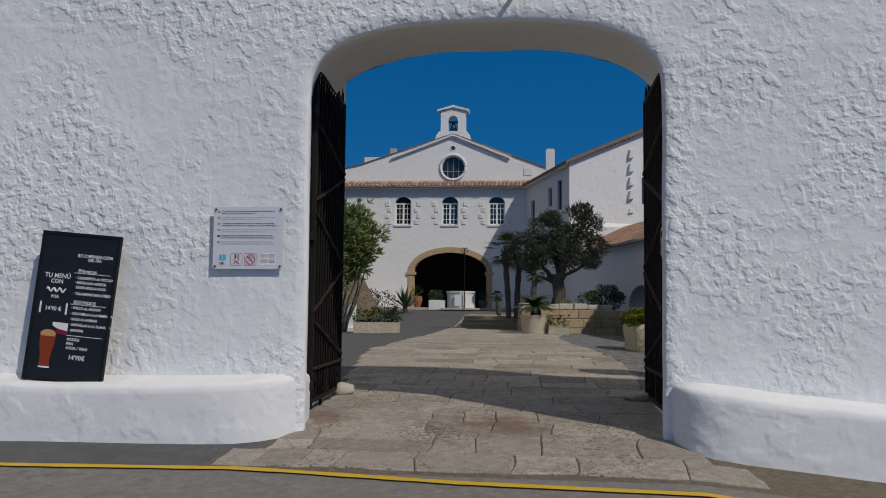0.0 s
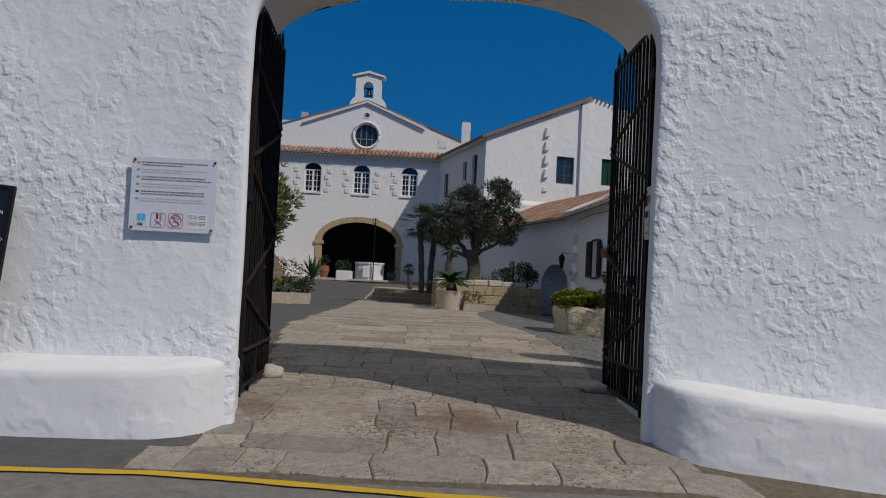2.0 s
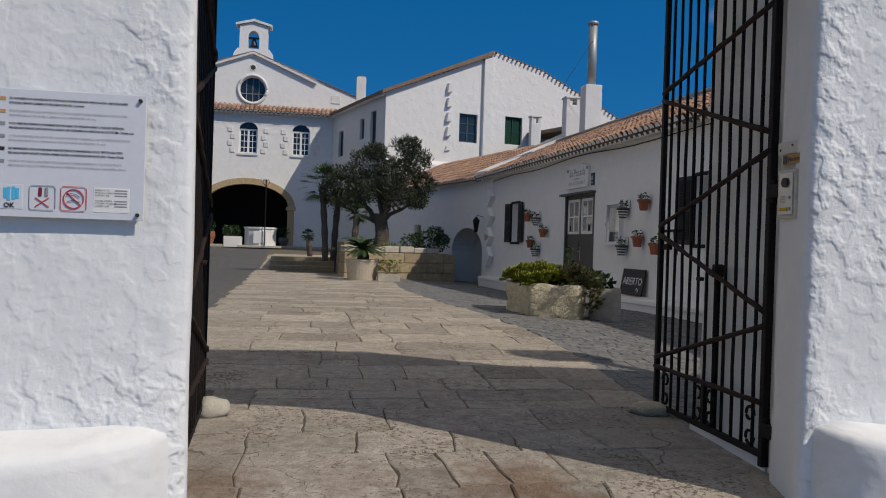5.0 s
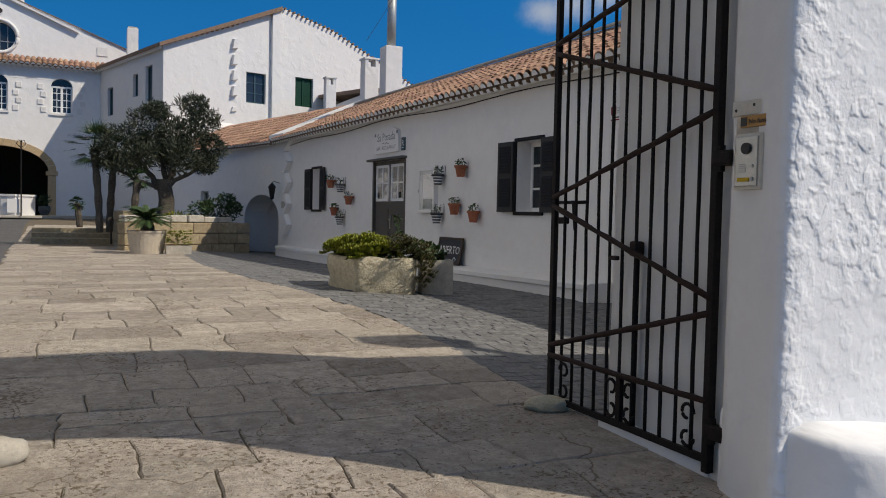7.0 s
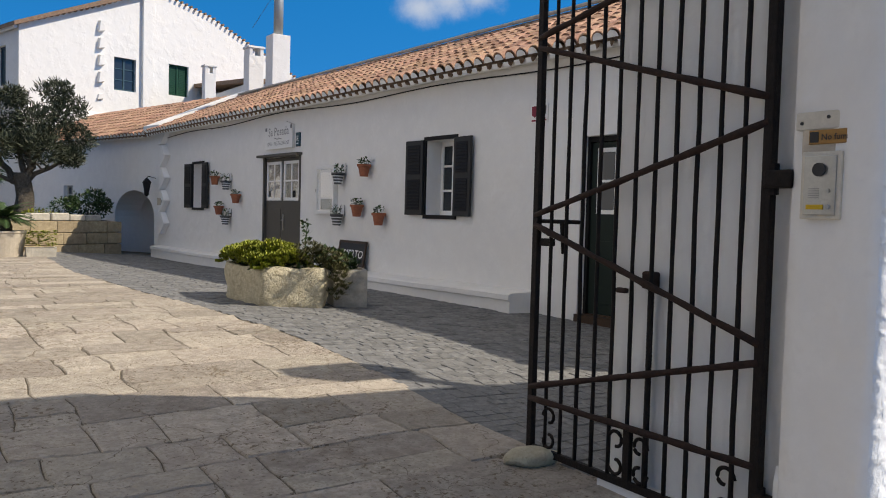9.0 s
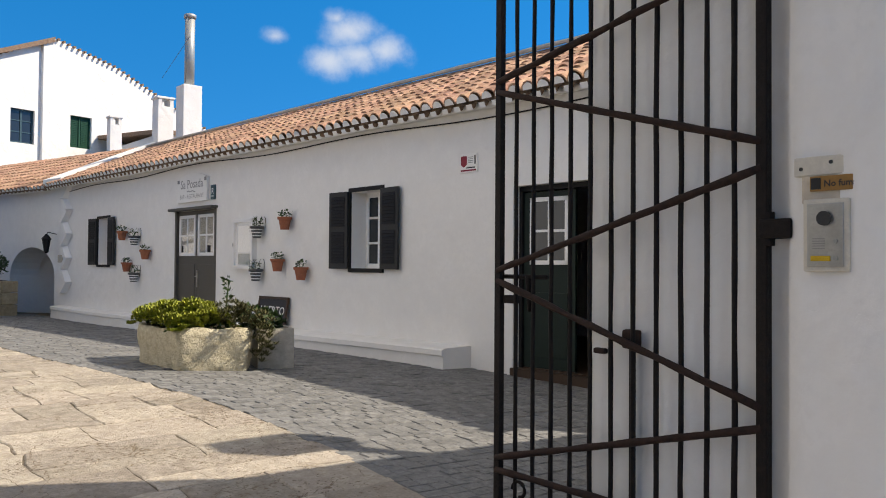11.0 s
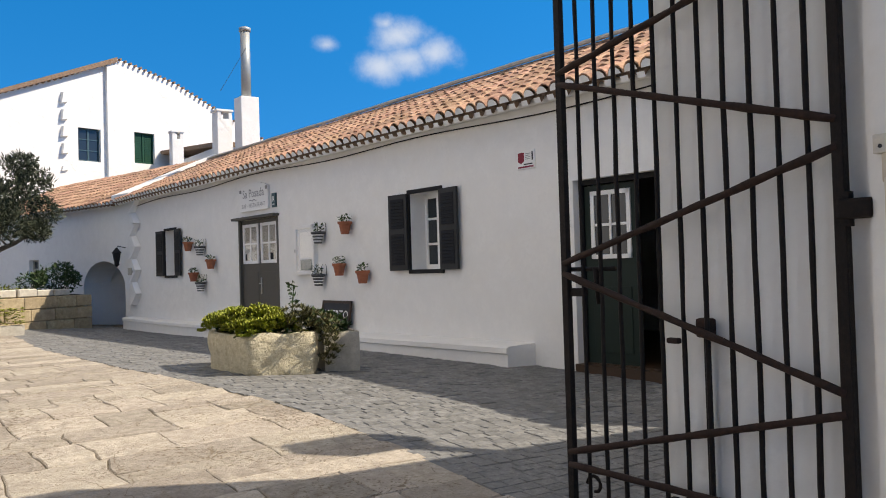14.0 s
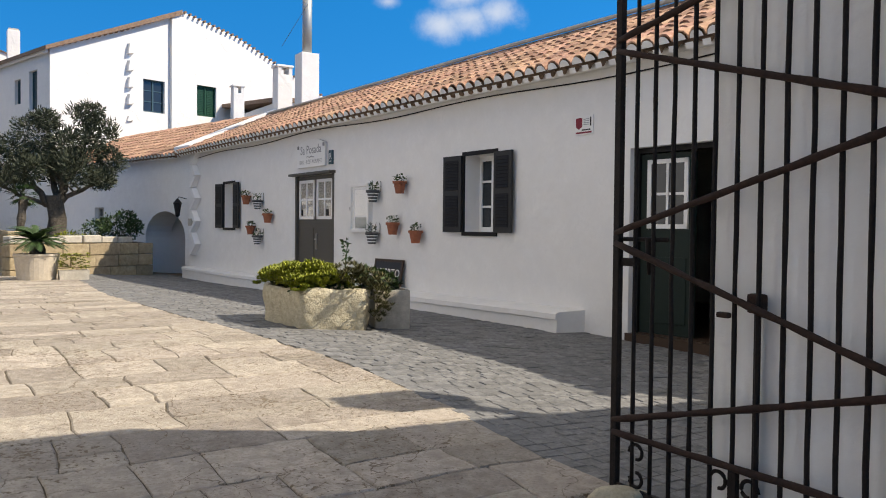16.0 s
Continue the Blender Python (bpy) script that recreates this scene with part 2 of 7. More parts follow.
M["grey_pot"] = plain("grey_pot", (0.10, 0.10, 0.10), 0.7)
M["black_paint"] = plain("black_paint", (0.011, 0.011, 0.012), 0.6, spec=0.2)
M["shutter_paint"] = plain("shutter_grey_black", (0.030, 0.030, 0.031), 0.55, spec=0.25)
M["green_paint"] = plain("green_paint", (0.012, 0.06, 0.035), 0.55, spec=0.2)
M["blue_paint"] = plain("blue_green_paint", (0.03, 0.07, 0.085), 0.5)
M["door_dark"] = plain("door_black_green", (0.008, 0.018, 0.014), 0.55, spec=0.25)
M["door_grey"] = plain("door_brown_grey", (0.085, 0.078, 0.066), 0.55)
M["white_paint"] = plain("white_paint", (0.78, 0.77, 0.75), 0.45, var=0.04)
M["dark_wood"] = plain("dark_wood", (0.05, 0.028, 0.016), 0.5)
# the dimness of interiors is put into this dark colour
M["inside"] = plain("interior_shade_dark", (0.06, 0.055, 0.05), 0.9)
M["slate"] = plain("slate_board", (0.012, 0.013, 0.016), 0.38)
M["chalk"] = plain("chalk_white", (0.75, 0.75, 0.74), 0.8, var=0.05)
M["red_print"] = plain("red_print", (0.60, 0.05, 0.05), 0.5)
M["blue_print"] = plain("blue_print", (0.08, 0.45, 0.70), 0.5)
M["wine_print"] = plain("wine_print", (0.22, 0.012, 0.03), 0.5)
M["black_print"] = plain("black_print", (0.03, 0.03, 0.03), 0.6)
M["grey_print"] = plain("grey_print", (0.28, 0.28, 0.28), 0.6)
M["amber"] = plain("amber_drink", (0.25, 0.04, 0.01), 0.3)
M["orange_print"] = plain("orange_print", (0.55, 0.30, 0.12), 0.5)
M["acrylic"] = plain("acrylic_sheet", (0.66, 0.67, 0.70), 0.25, var=0.03, spec=0.6)
M["steel"] = plain("brushed_steel", (0.42, 0.42, 0.40), 0.35, 0.9)
M["cream_plastic"] = plain("cream_plastic", (0.56, 0.52, 0.44), 0.5)
M["brass"] = plain("brass", (0.30, 0.17, 0.06), 0.4, 0.6)
M["pipe"] = plain("zinc_pipe", (0.36, 0.37, 0.36), 0.5, 0.4)
M["soil"] = surface("soil", (0.03, 0.022, 0.015), (0.08, 0.06, 0.04), 9.0, 0.95, 0.8, 40.0, 0.02)
M["bark"] = surface("olive_bark", (0.05, 0.042, 0.034), (0.15, 0.13, 0.105), 9.0, 0.95, 1.0, 26.0, 0.03)
M["olive"] = surface("olive_leaf", (0.024, 0.031, 0.017), (0.072, 0.083, 0.052), 5.0, 0.6, 0, island=0.35)
M["leaf"] = surface("dark_leaf", (0.018, 0.04, 0.012), (0.055, 0.095, 0.03), 5.0, 0.55, 0, island=0.35)
M["leaf_lime"] = surface("lime_leaf", (0.10, 0.125, 0.012), (0.32, 0.34, 0.04), 5.0, 0.5, 0, island=0.35)
M["leaf_oleander"] = surface("oleander_leaf", (0.07, 0.095, 0.028), (0.23, 0.27, 0.095), 5.0, 0.5, 0, island=0.35)
M["leaf_bronze"] = surface("bronze_leaf", (0.035, 0.035, 0.012), (0.10, 0.095, 0.035), 5.0, 0.55, 0, island=0.35)
M["agave"] = surface("agave_leaf", (0.05, 0.10, 0.04), (0.12, 0.20, 0.09), 5.0, 0.5, 0, island=0.2)
M["flower"] = plain("geranium_flower", (0.45, 0.03, 0.05), 0.6)
M["curtain"] = plain("curtain", (0.50, 0.46, 0.40), 0.9)
M["bronze"] = plain("bronze_bell", (0.03, 0.045, 0.05), 0.45, 0.5)


def glass_material():
    m = bpy.data.materials.new("window_glass")
    m.use_nodes = True
    b = m.node_tree.nodes["Principled BSDF"]
    b.inputs["Base Color"].default_value = (0.02, 0.025, 0.03, 1)
    b.inputs["Roughness"].default_value = 0.06
    b.inputs["Specular IOR Level"].default_value = 0.6
    return m


M["glass"] = glass_material()


def clear_glass():
    m = bpy.data.materials.new("clear_glass")
    m.use_nodes = True
    n, l = m.node_tree.nodes, m.node_tree.links
    n.clear()
    o, mix = n.new("ShaderNodeOutputMaterial"), n.new("ShaderNodeMixShader")
    tr, gl = n.new("ShaderNodeBsdfTransparent"), n.new("ShaderNodeBsdfGlossy")
    gl.inputs["Roughness"].default_value = 0.03
    mix.inputs[0].default_value = 0.14
    l.new(tr.outputs[0], mix.inputs[1])
    l.new(gl.outputs[0], mix.inputs[2])
    l.new(mix.outputs[0], o.inputs[0])
    return m


M["clear_glass"] = clear_glass()


# mesh helpers
def finish(bm, mat, smooth=False):
    bmesh.ops.recalc_face_normals(bm, faces=bm.faces)
    me = bpy.data.meshes.new("mesh")
    bm.to_mesh(me)
    bm.free()
    if mat is not None:
        me.materials.append(M[mat] if isinstance(mat, str) else mat)
    if smooth:
        me.polygons.foreach_set("use_smooth", [True] * len(me.polygons))
    return me


def part(name, bm, mat, parent, label="", smooth=False, m=None):
    """Links a bmesh as one mesh object under a thing or a part."""
    ob = new(name, finish(bm, mat, smooth))
    ob.parent = parent
    if m is not None:
        ob.matrix_basis = m
    if label:
        tagged(ob, label)
    return ob


def thing(name, label, category, m=None, group="", kind=""):
    ob = new(name)
    ob.empty_display_size = 0.1
    if m is not None:
        ob.matrix_basis = m
    return tagged(ob, label, category, group, kind)


def solid(name, bm, mat, label, category, kind="", smooth=False, m=None):
    ob = new(name, finish(bm, mat, smooth))
    if m is not None:
        ob.matrix_basis = m
    return tagged(ob, label, category, "", kind)


def box(bm, x0, x1, y0, y1, z0, z1, bevel=0.0):
    r = bmesh.ops.create_cube(bm, size=1.0, matrix=Matrix.Translation(((x0 + x1) / 2, (y0 + y1) / 2, (z0 + z1) / 2)) @ Matrix.Diagonal((abs(x1 - x0), abs(y1 - y0), abs(z1 - z0), 1)))
    if bevel:
        es = list({e for v in r["verts"] for e in v.link_edges})
        bmesh.ops.bevel(bm, geom=es, offset=bevel, segments=2, affect="EDGES", profile=0.6)
    return bm


def B(x0, x1, y0, y1, z0, z1, bevel=0.0):
    return box(bmesh.new(), x0, x1, y0, y1, z0, z1, bevel)


def hexa(bm, p):
    """A block from eight corners: four below, four above, in the same turn."""
    v = [bm.verts.new(q) for q in p]
    for f in ((3, 2, 1, 0), (4, 5, 6, 7), (0, 1, 5, 4), (1, 2, 6, 5), (2, 3, 7, 6), (3, 0, 4, 7)):
        bm.faces.new([v[i] for i in f])


def tube(bm, pts, radii, sides=8, caps=True):
    """A round bar along points."""
    pts = [Vector(p) for p in pts]
    if not hasattr(radii, "__len__"):
        radii = [radii] * len(pts)
    rings = []
    for i, p in enumerate(pts):
        d = (pts[min(i + 1, len(pts) - 1)] - pts[max(i - 1, 0)]).normalized()
        a = d.cross(Vector((0.13, 0.29, 0.95)) if abs(d.z) < 0.9 else Vector((1, 0.1, 0))).normalized()
        b = d.cross(a)
        rings.append([bm.verts.new(p + radii[i] * (math.cos(t) * a + math.sin(t) * b)) for t in (2 * math.pi * k / sides for k in range(sides))])
    for r, s in zip(rings, rings[1:]):
        for k in range(sides):
            bm.faces.new((r[k], r[(k + 1) % sides], s[(k + 1) % sides], s[k]))
    if caps:
        bm.faces.new(rings[0][::-1])
        bm.faces.new(rings[-1])
    return bm


def lathe(bm, profile, sides=20, at=(0, 0, 0), wobble=0.0):
    rings = []
    for r, z in profile:
        rings.append([bm.verts.new((at[0] + r * (1 + wobble * noise.noise((math.cos(t) * 2, math.sin(t) * 2, z * 3))) * math.cos(t), at[1] + r * math.sin(t), at[2] + z)) for t in (2 * math.pi * k / sides for k in range(sides))])
    for a, b in zip(rings, rings[1:]):
        for k in range(sides):
            bm.faces.new((a[k], a[(k + 1) % sides], b[(k + 1) % sides], b[k]))
    bm.faces.new(rings[0][::-1])
    bm.faces.new(rings[-1])
    return bm


def sheet(bm, cols):
    """Quads between neighbouring lists of points."""
    vs = [[bm.verts.new(p) for p in c] for c in cols]
    for a, b in zip(vs, vs[1:]):
        for i in range(len(a) - 1):
            bm.faces.new((a[i], a[i + 1], b[i + 1], b[i]))
    return bm


def pierced(bm, a0, a1, z0, top, place, d0, d1, holes, breaks=()):
    """A wall from a0 to a1 along its length, d0 to d1 through it, with holes (a, b, sill, head); head is a number or a function of a.
    place(a, d, z) gives the corner in the world."""
    topf = top if callable(top) else (lambda a: top)
    cuts = {a0, a1, *breaks}
    for a, b, _, head in holes:
        cuts |= {a, b}
        if callable(head):
            cuts |= {a + (b - a) * (0.5 - 0.5 * math.cos(math.pi * k / 14)) for k in range(15)}
    cuts = sorted(c for c in cuts if a0 <= c <= a1)
    for a, b in zip(cuts, cuts[1:]):
        if b - a < 1e-5:
            continue
        mid = (a + b) / 2
        spans = [((z0, z0), (topf(a), topf(b)))]
        for h0, h1, sill, head in holes:
            if h0 < mid < h1:
                hf = head if callable(head) else (lambda s, v=head: v)
                cut = []
                for lo, hi in spans:
                    if lo[0] < sill < max(hi):
                        cut.append((lo, (sill, sill)))
                        cut.append(((hf(a), hf(b)), hi))
                    elif sill <= lo[0] and hf(mid) > lo[0]:
                        cut.append(((hf(a), hf(b)), hi))
                    else:
                        cut.append((lo, hi))
                spans = cut
        for lo, hi in spans:
            hexa(bm, [place(a, d0, lo[0]), place(b, d0, lo[1]), place(b, d1, lo[1]), place(a, d1, lo[0]), place(a, d0, hi[0]), place(b, d0, hi[1]), place(b, d1, hi[1]), place(a, d1, hi[0])])
    return bm


def round_head(a, b, spring, rise):
    """The head of an arch between a and b: springing height and rise."""
    return lambda s: spring + rise * math.sqrt(max(0.0, 1 - ((2 * s - a - b) / (b - a)) ** 2))


# ---- ground ----
PROFILE = [(-400, -0.4), (-8, -0.4), (-2, -0.15), (0, 0.0), (2, 0.16), (5.0, 0.40), (5.8, 0.465), (6.5, 0.56), (7.6, 0.60), (8.6, 0.645), (9.5, 0.70), (11, 0.775), (13, 0.815), (16, 0.81), (24, 0.71), (28, 0.685), (32.2, 0.70), (36.4, 1.17), (45.4, 1.37), (400, 1.37)]


def lerp_table(table, v):
    for (a, p), (b, q) in zip(table, table[1:]):
        if v <= b:
            return p + (q - p) * (v - a) / (b - a)
    return table[-1][1]


def ground_z(x, y):
    z = lerp_table(PROFILE, y)
    if y > 7.0:
        z -= (0.042 + 0.028 * min(1.0, max(0.0, (y - 16.0) / 10.0))) * min(max(0.0, x - 1.6), 4.5) * min(1, (y - 7.0) / 2)
    else:
        z -= 0.10 * min(max(0.0, x - 1.5), 3.5) * min(1.0, (7.0 - y) / 1.2)
        z -= 0.012 * max(0.0, min(-x - 1.2, 4.0)) * min(1.0, (7.0 - y) / 1.2)
    return z


def paved_left(y):
    return lerp_table([(5, -1.9), (6.2, -1.42), (8.2, -1.45), (9.5, -1.7), (12.5, -2.05), (20, -2.2), (27, -2.45), (31, -2.6), (35, -2.4)], y)


def paved_right(y):
    return lerp_table([(5, 2.1), (6.2, 1.62), (8.2, 1.62), (9.3, 1.64), (10.3, 1.70), (11.5, 1.68), (13, 1.54), (14, 1.44), (15.5, 1.30), (19.3, 1.15), (24, 1.4), (27, 1.9), (40, 2.4)], y)


def grid_lines(stops):
    vals = []
    for a, b, n in stops:
        vals += [a + (b - a) * k / n for k in range(n)]
    return vals + [stops[-1][1]]


gx = grid_lines([(-400, -40, 4), (-40, -8, 8), (-8, 8, 64), (8, 40, 8), (40, 400, 4)])
gy = grid_lines([(-400, -40, 4), (-40, -8, 6), (-8, 4, 24), (4, 14, 50), (14, 46, 64), (46, 400, 4)])
bm = bmesh.new()
vs = [[bm.verts.new((x, y, ground_z(x, y) - 0.011 - 0.002 * (abs(x) > 8))) for y in gy] for x in gx]
for i in range(len(gx) - 1):
    for k in range(len(gy) - 1):
        f = bm.faces.new((vs[i][k], vs[i + 1][k], vs[i + 1][k + 1], vs[i][k + 1]))
        cx, cy = (gx[i] + gx[i + 1]) / 2, (gy[k] + gy[k + 1]) / 2
        f.material_index = 0 if cy < 5.2 else (2 if cx < 1.5 and cx > paved_left(cy) else (1 if cx < 0 else 2))
ground = solid("ground", bm, "asphalt", "grey asphalt street rising to a paved forecourt", "ground", "structure", True)
ground.data.materials.append(M["asphalt_dark"])
ground.data.materials.append(M["joint"])


def strip(x0, x1, y_of, width, lift, mat, name, label, step=0.25, broken=0.0):
    bm = bmesh.new()
    cols = []
    n = int((x1 - x0) / step)
    for i in range(n + 1):
        x = x0 + (x1 - x0) * i / n
        y = y_of(x)
        e = 0.012 * noise.noise((x * 6, 3.3, 0))
        cols.append([(x, y - width / 2 + e, ground_z(x, y) - 0.011 + lift), (x, y + width / 2 - e, ground_z(x, y + width / 2) - 0.011 + lift)])
    sheet(bm, cols)
    return solid(name, bm, mat, label, "road marking", "structure")


def yellow_y(x):
    return lerp_table([(-12, 5.32), (-3, 5.2), (-1.5, 5.22), (0, 5.05), (1.5, 4.98), (4, 4.8), (12, 4.5)], x)


strip(-12, 12, yellow_y, 0.085, 0.008, "yellow", "yellow_line", "worn yellow line painted along the road edge", 0.06)

# ---- gate wall with its arch ----
GY0, GY1 = 6.17, 7.57


def gate_top(x):
    """The wall's crest: highest over the arch, sweeping down to both sides."""
    d = abs(x - 0.3)
    return 4.18 + 1.5 / (1 + math.exp(min(40.0, (d - 2.65) * 9.0)))


def opening_outline(off):
    """Half outlines of the arched opening from the left foot over the crown to the right foot, moved out by off."""
    xl, xr, spring, crown = -1.315 - off, 1.455 + off, 3.18, 3.75 + off
    cx, w = (xl + xr) / 2, (xr - xl) / 2
    pts = [(xl + 0.012 * (1 - k / 12), 0.2 + (spring - 0.2) * k / 12) for k in range(12)]
    for k in range(33):
        a = math.pi * (1 - k / 32)
        c, s = math.cos(a), math.sin(a)
        e = 2 / 2.7
        pts.append((cx + w * math.copysign(abs(c) ** e, c), spring + (crown - spring) * abs(s) ** e))
    pts += [(xr - 0.012 * (1 - k / 12), 0.2 + (spring - 0.2) * k / 12) for k in range(11, -1, -1)]
    return pts


def gate_ring(y, off, rough):
    return [(x + rough * noise.noise((x * 2.3, y * 2, z * 2.3)), y + 0.3 * rough * noise.noise((z * 2, x * 2, 7.7)), z + rough * noise.noise((z * 2.1, x * 2.3, 5 + y))) for x, z in opening_outline(off)]


def outer_point(i, n, p):
    """Where the wall's outer edge lies beyond a point of the opening's outline."""
    x, z = p
    if i < 12:
        return (-11.0, z)
    if i >= n - 12:
        return (11.0, z)
    f = (i - 12) / (n - 25)
    if f < 0.08:
        return (-11.0, 3.18 + (gate_top(-11) - 3.18) * f / 0.08)
    if f > 0.92:
        return (11.0, 3.18 + (gate_top(11) - 3.18) * (1 - f) / 0.08)
    x2 = -11 + 22 * (f - 0.08) / 0.84
    return (x2, gate_top(x2))


def back_top(i, p):
    """The crest slopes down towards the forecourt."""
    x, z = outer_point(i, n_out, p)
    return z - 1.12 if z > gate_top(x) - 0.01 else min(z, gate_top(x) - 1.12)


bm = bmesh.new()
front = opening_outline(0.10)
n_out = len(front)
rings = []
for k in range(15, -1, -1):
    s = (k / 15) ** 1.6
    ring = []
    for i, p in enumerate(front):
        q = outer_point(i, n_out, p)
        x, z = p[0] + (q[0] - p[0]) * s, p[1] + (q[1] - p[1]) * s
        ring.append((x, GY0 + 0.03 * noise.noise((x * 0.7, z * 0.7, 1.5)) + 0.012 * noise.noise((x * 2.5, z * 2.5, 4)), z))
    rings.append(ring)
rings += [gate_ring(6.176, 0.03, 0.012), gate_ring(6.192, 0.008, 0.012), gate_ring(6.23, 0.0, 0.010), gate_ring(6.35, 0.048, 0.006), gate_ring(6.50, 0.072, 0.006), gate_ring(6.57, 0.095, 0.008), gate_ring(6.61, 0.155, 0.010), gate_ring(7.0, 0.185, 0.016), gate_ring(7.54, 0.20, 0.016), gate_ring(GY1, 0.225, 0.01)]
back_in = opening_outline(0.225)
rings += [[(*[(a + (b - a) * s) for a, b in ((p[0], outer_point(i, n_out, p)[0]),)], GY1, p[1] + (back_top(i, p) - p[1]) * s) for i, p in enumerate(back_in)] for s in (0.1, 0.4, 1.0)]
rings.append([(outer_point(i, n_out, p)[0], 6.87, outer_point(i, n_out, p)[1]) for i, p in enumerate(back_in)])
first, last = rings[0], rings[-1]
sheet(bm, rings + [first])
bm.faces.ensure_lookup_table()
for f in bm.faces:
    if f.calc_center_median().y > 6.2:
        f.material_index = 1
gate_wall = solid("wall_gate", bm, "limewash", "thick lumpy limewashed gate wall with an arched opening", "wall", "structure", True)
gate_wall.data.materials.append(M["limewash_smooth"])


def plinth(side, label):
    """The swelling foot of the gate wall, turning round the jamb."""
    if side < 0:
        path = [(-11, 5.85), (-6, 5.86), (-4, 5.85), (-3, 5.85), (-2.4, 5.845), (-2.0, 5.85), (-1.75, 5.87), (-1.58, 5.93), (-1.44, 6.03), (-1.365, 6.17), (-1.345, 6.36), (-1.37, 6.58)]
        inner = [(x, 6.20) for x, _ in path[:8]] + [(-1.52, 6.22), (-1.45, 6.29), (-1.41, 6.42), (-1.42, 6.60)]
        tops = [0.87, 0.87, 0.87, 0.875, 0.88, 0.90, 0.915, 0.925, 0.93, 0.93, 0.92, 0.90]
    else:
        path = [(1.555, 6.60), (1.525, 6.42), (1.50, 6.26), (1.515, 6.11), (1.60, 5.97), (1.74, 5.89), (1.95, 5.855), (2.3, 5.85), (3, 5.85), (4, 5.85), (6, 5.86), (11, 5.85)]
        inner = [(1.60, 6.62), (1.57, 6.44), (1.56, 6.32), (1.62, 6.24)] + [(x, 6.20) for x, _ in path[4:]]
        tops = [0.90, 0.92, 0.93, 0.93, 0.92, 0.91, 0.89, 0.85, 0.79, 0.72, 0.68, 0.65]
    def finer(a):
        out = []
        for p, q in zip(a, a[1:]):
            k = max(1, int((Vector(q) - Vector(p)).length / 0.22)) if hasattr(p, "__len__") else 1
            out.append((p, q, k))
        return out
    dense_p, dense_i, dense_t = [], [], []
    for (p, q, k), (a, b), (s, t) in zip(finer(path), zip(inner, inner[1:]), zip(tops, tops[1:])):
        for j in range(k):
            f = j / k
            dense_p.append((p[0] + (q[0] - p[0]) * f, p[1] + (q[1] - p[1]) * f))
            dense_i.append((a[0] + (b[0] - a[0]) * f, a[1] + (b[1] - a[1]) * f))
            dense_t.append(s + (t - s) * f)
    dense_p.append(path[-1])
    dense_i.append(inner[-1])
    dense_t.append(tops[-1])
    bm = bmesh.new()
    cols = []
    for (px, py), (ix, iy), t in zip(dense_p, dense_i, dense_t):
        w = 0.016 * noise.noise((px * 1.6, py * 1.6, 2.0)) + 0.008 * noise.noise((px * 5, py * 5, 0))
        col = []
        for f, dz in ((0.0, 0.05), (0.35, 0.022), (0.75, 0.01), (0.92, -0.005), (0.985, -0.03), (1.0, -0.075), (1.01, -0.2), (1.015, -0.32), (1.03, -0.45), (1.03, -0.9)):
            g = f + (0.03 * noise.noise((px * 2, dz * 5, 3)) if 0.9 < f else 0)
            col.append((ix + (px - ix) * g, iy + (py - iy) * g, t + w + dz))
        cols.append(col)
    sheet(bm, cols)
    return solid("trim_plinth", bm, "limewash_smooth", label, "plinth", "structure", True)


plinth(-1, "swollen whitewashed foot of the gate wall turning the jamb")
plinth(1, "swollen whitewashed foot of the gate wall beside the road")

# finial on the wall's crest
bm = bmesh.new()
box(bm, 4.86, 4.98, 6.8, 6.92, 4.0, 5.3, 0.02)
box(bm, 4.62, 5.26, 6.72, 6.98, 5.25, 5.72, 0.03)
solid("wall_finial", bm, "limewash_smooth", "small capped whitewashed block on the wall crest", "finial")


# ---- posada: long low house on the east side ----
def px_wall(y):
    return 5.625 - 0.05 * (y - 12)


def pos(a, d, z):
    return (px_wall(a) + d, a, z)


DOOR = (19.44, 21.13, 0.3, 2.96)
WIN = (14.48, 15.20, 1.867, 2.99)
WIN0 = (24.67, 25.37, 1.88, 2.975)
DOOR2 = (10.82, 11.99, 0.3, 2.865)
bm = bmesh.new()
pierced(bm, 7.5, 28.2, 0.0, 4.0, pos, 0.0, 0.45, [DOOR, WIN, WIN0, DOOR2])
wall_posada = solid("wall_posada", bm, "plaster", "long whitewashed plaster wall of the low inn", "wall", "structure")


def far_wall_x(y):
    return 4.815 - 0.25 * (y - 28.2)


def pos2(a, d, z):
    return (far_wall_x(a) + d, a, z)


ARCH2 = (28.42, 30.75, 0.2, round_head(28.42, 30.75, 1.56, 0.78))
bm = bmesh.new()
pierced(bm, 28.2, 38.3, 0.0, 3.95, pos2, 0.0, 0.75, [ARCH2, (33.6, 34.3, 1.6, 2.5)])
solid("wall_posada_far", bm, "plaster", "whitewashed wall with a low round-arched passage", "wall", "structure")
bm = bmesh.new()
box(bm, 5.2, 8.4, 28.28, 28.40, 0.0, 3.8)
box(bm, 4.6, 8.4, 30.8, 30.92, 0.0, 3.8)
box(bm, 4.9, 8.4, 28.4, 30.8, 2.9, 3.0)
box(bm, 5.9, 6.0, 28.4, 30.8, 0.0, 3.8)
solid("wall_passage", bm, "plaster", "whitewashed inner walls of the arched passage", "wall", "structure")
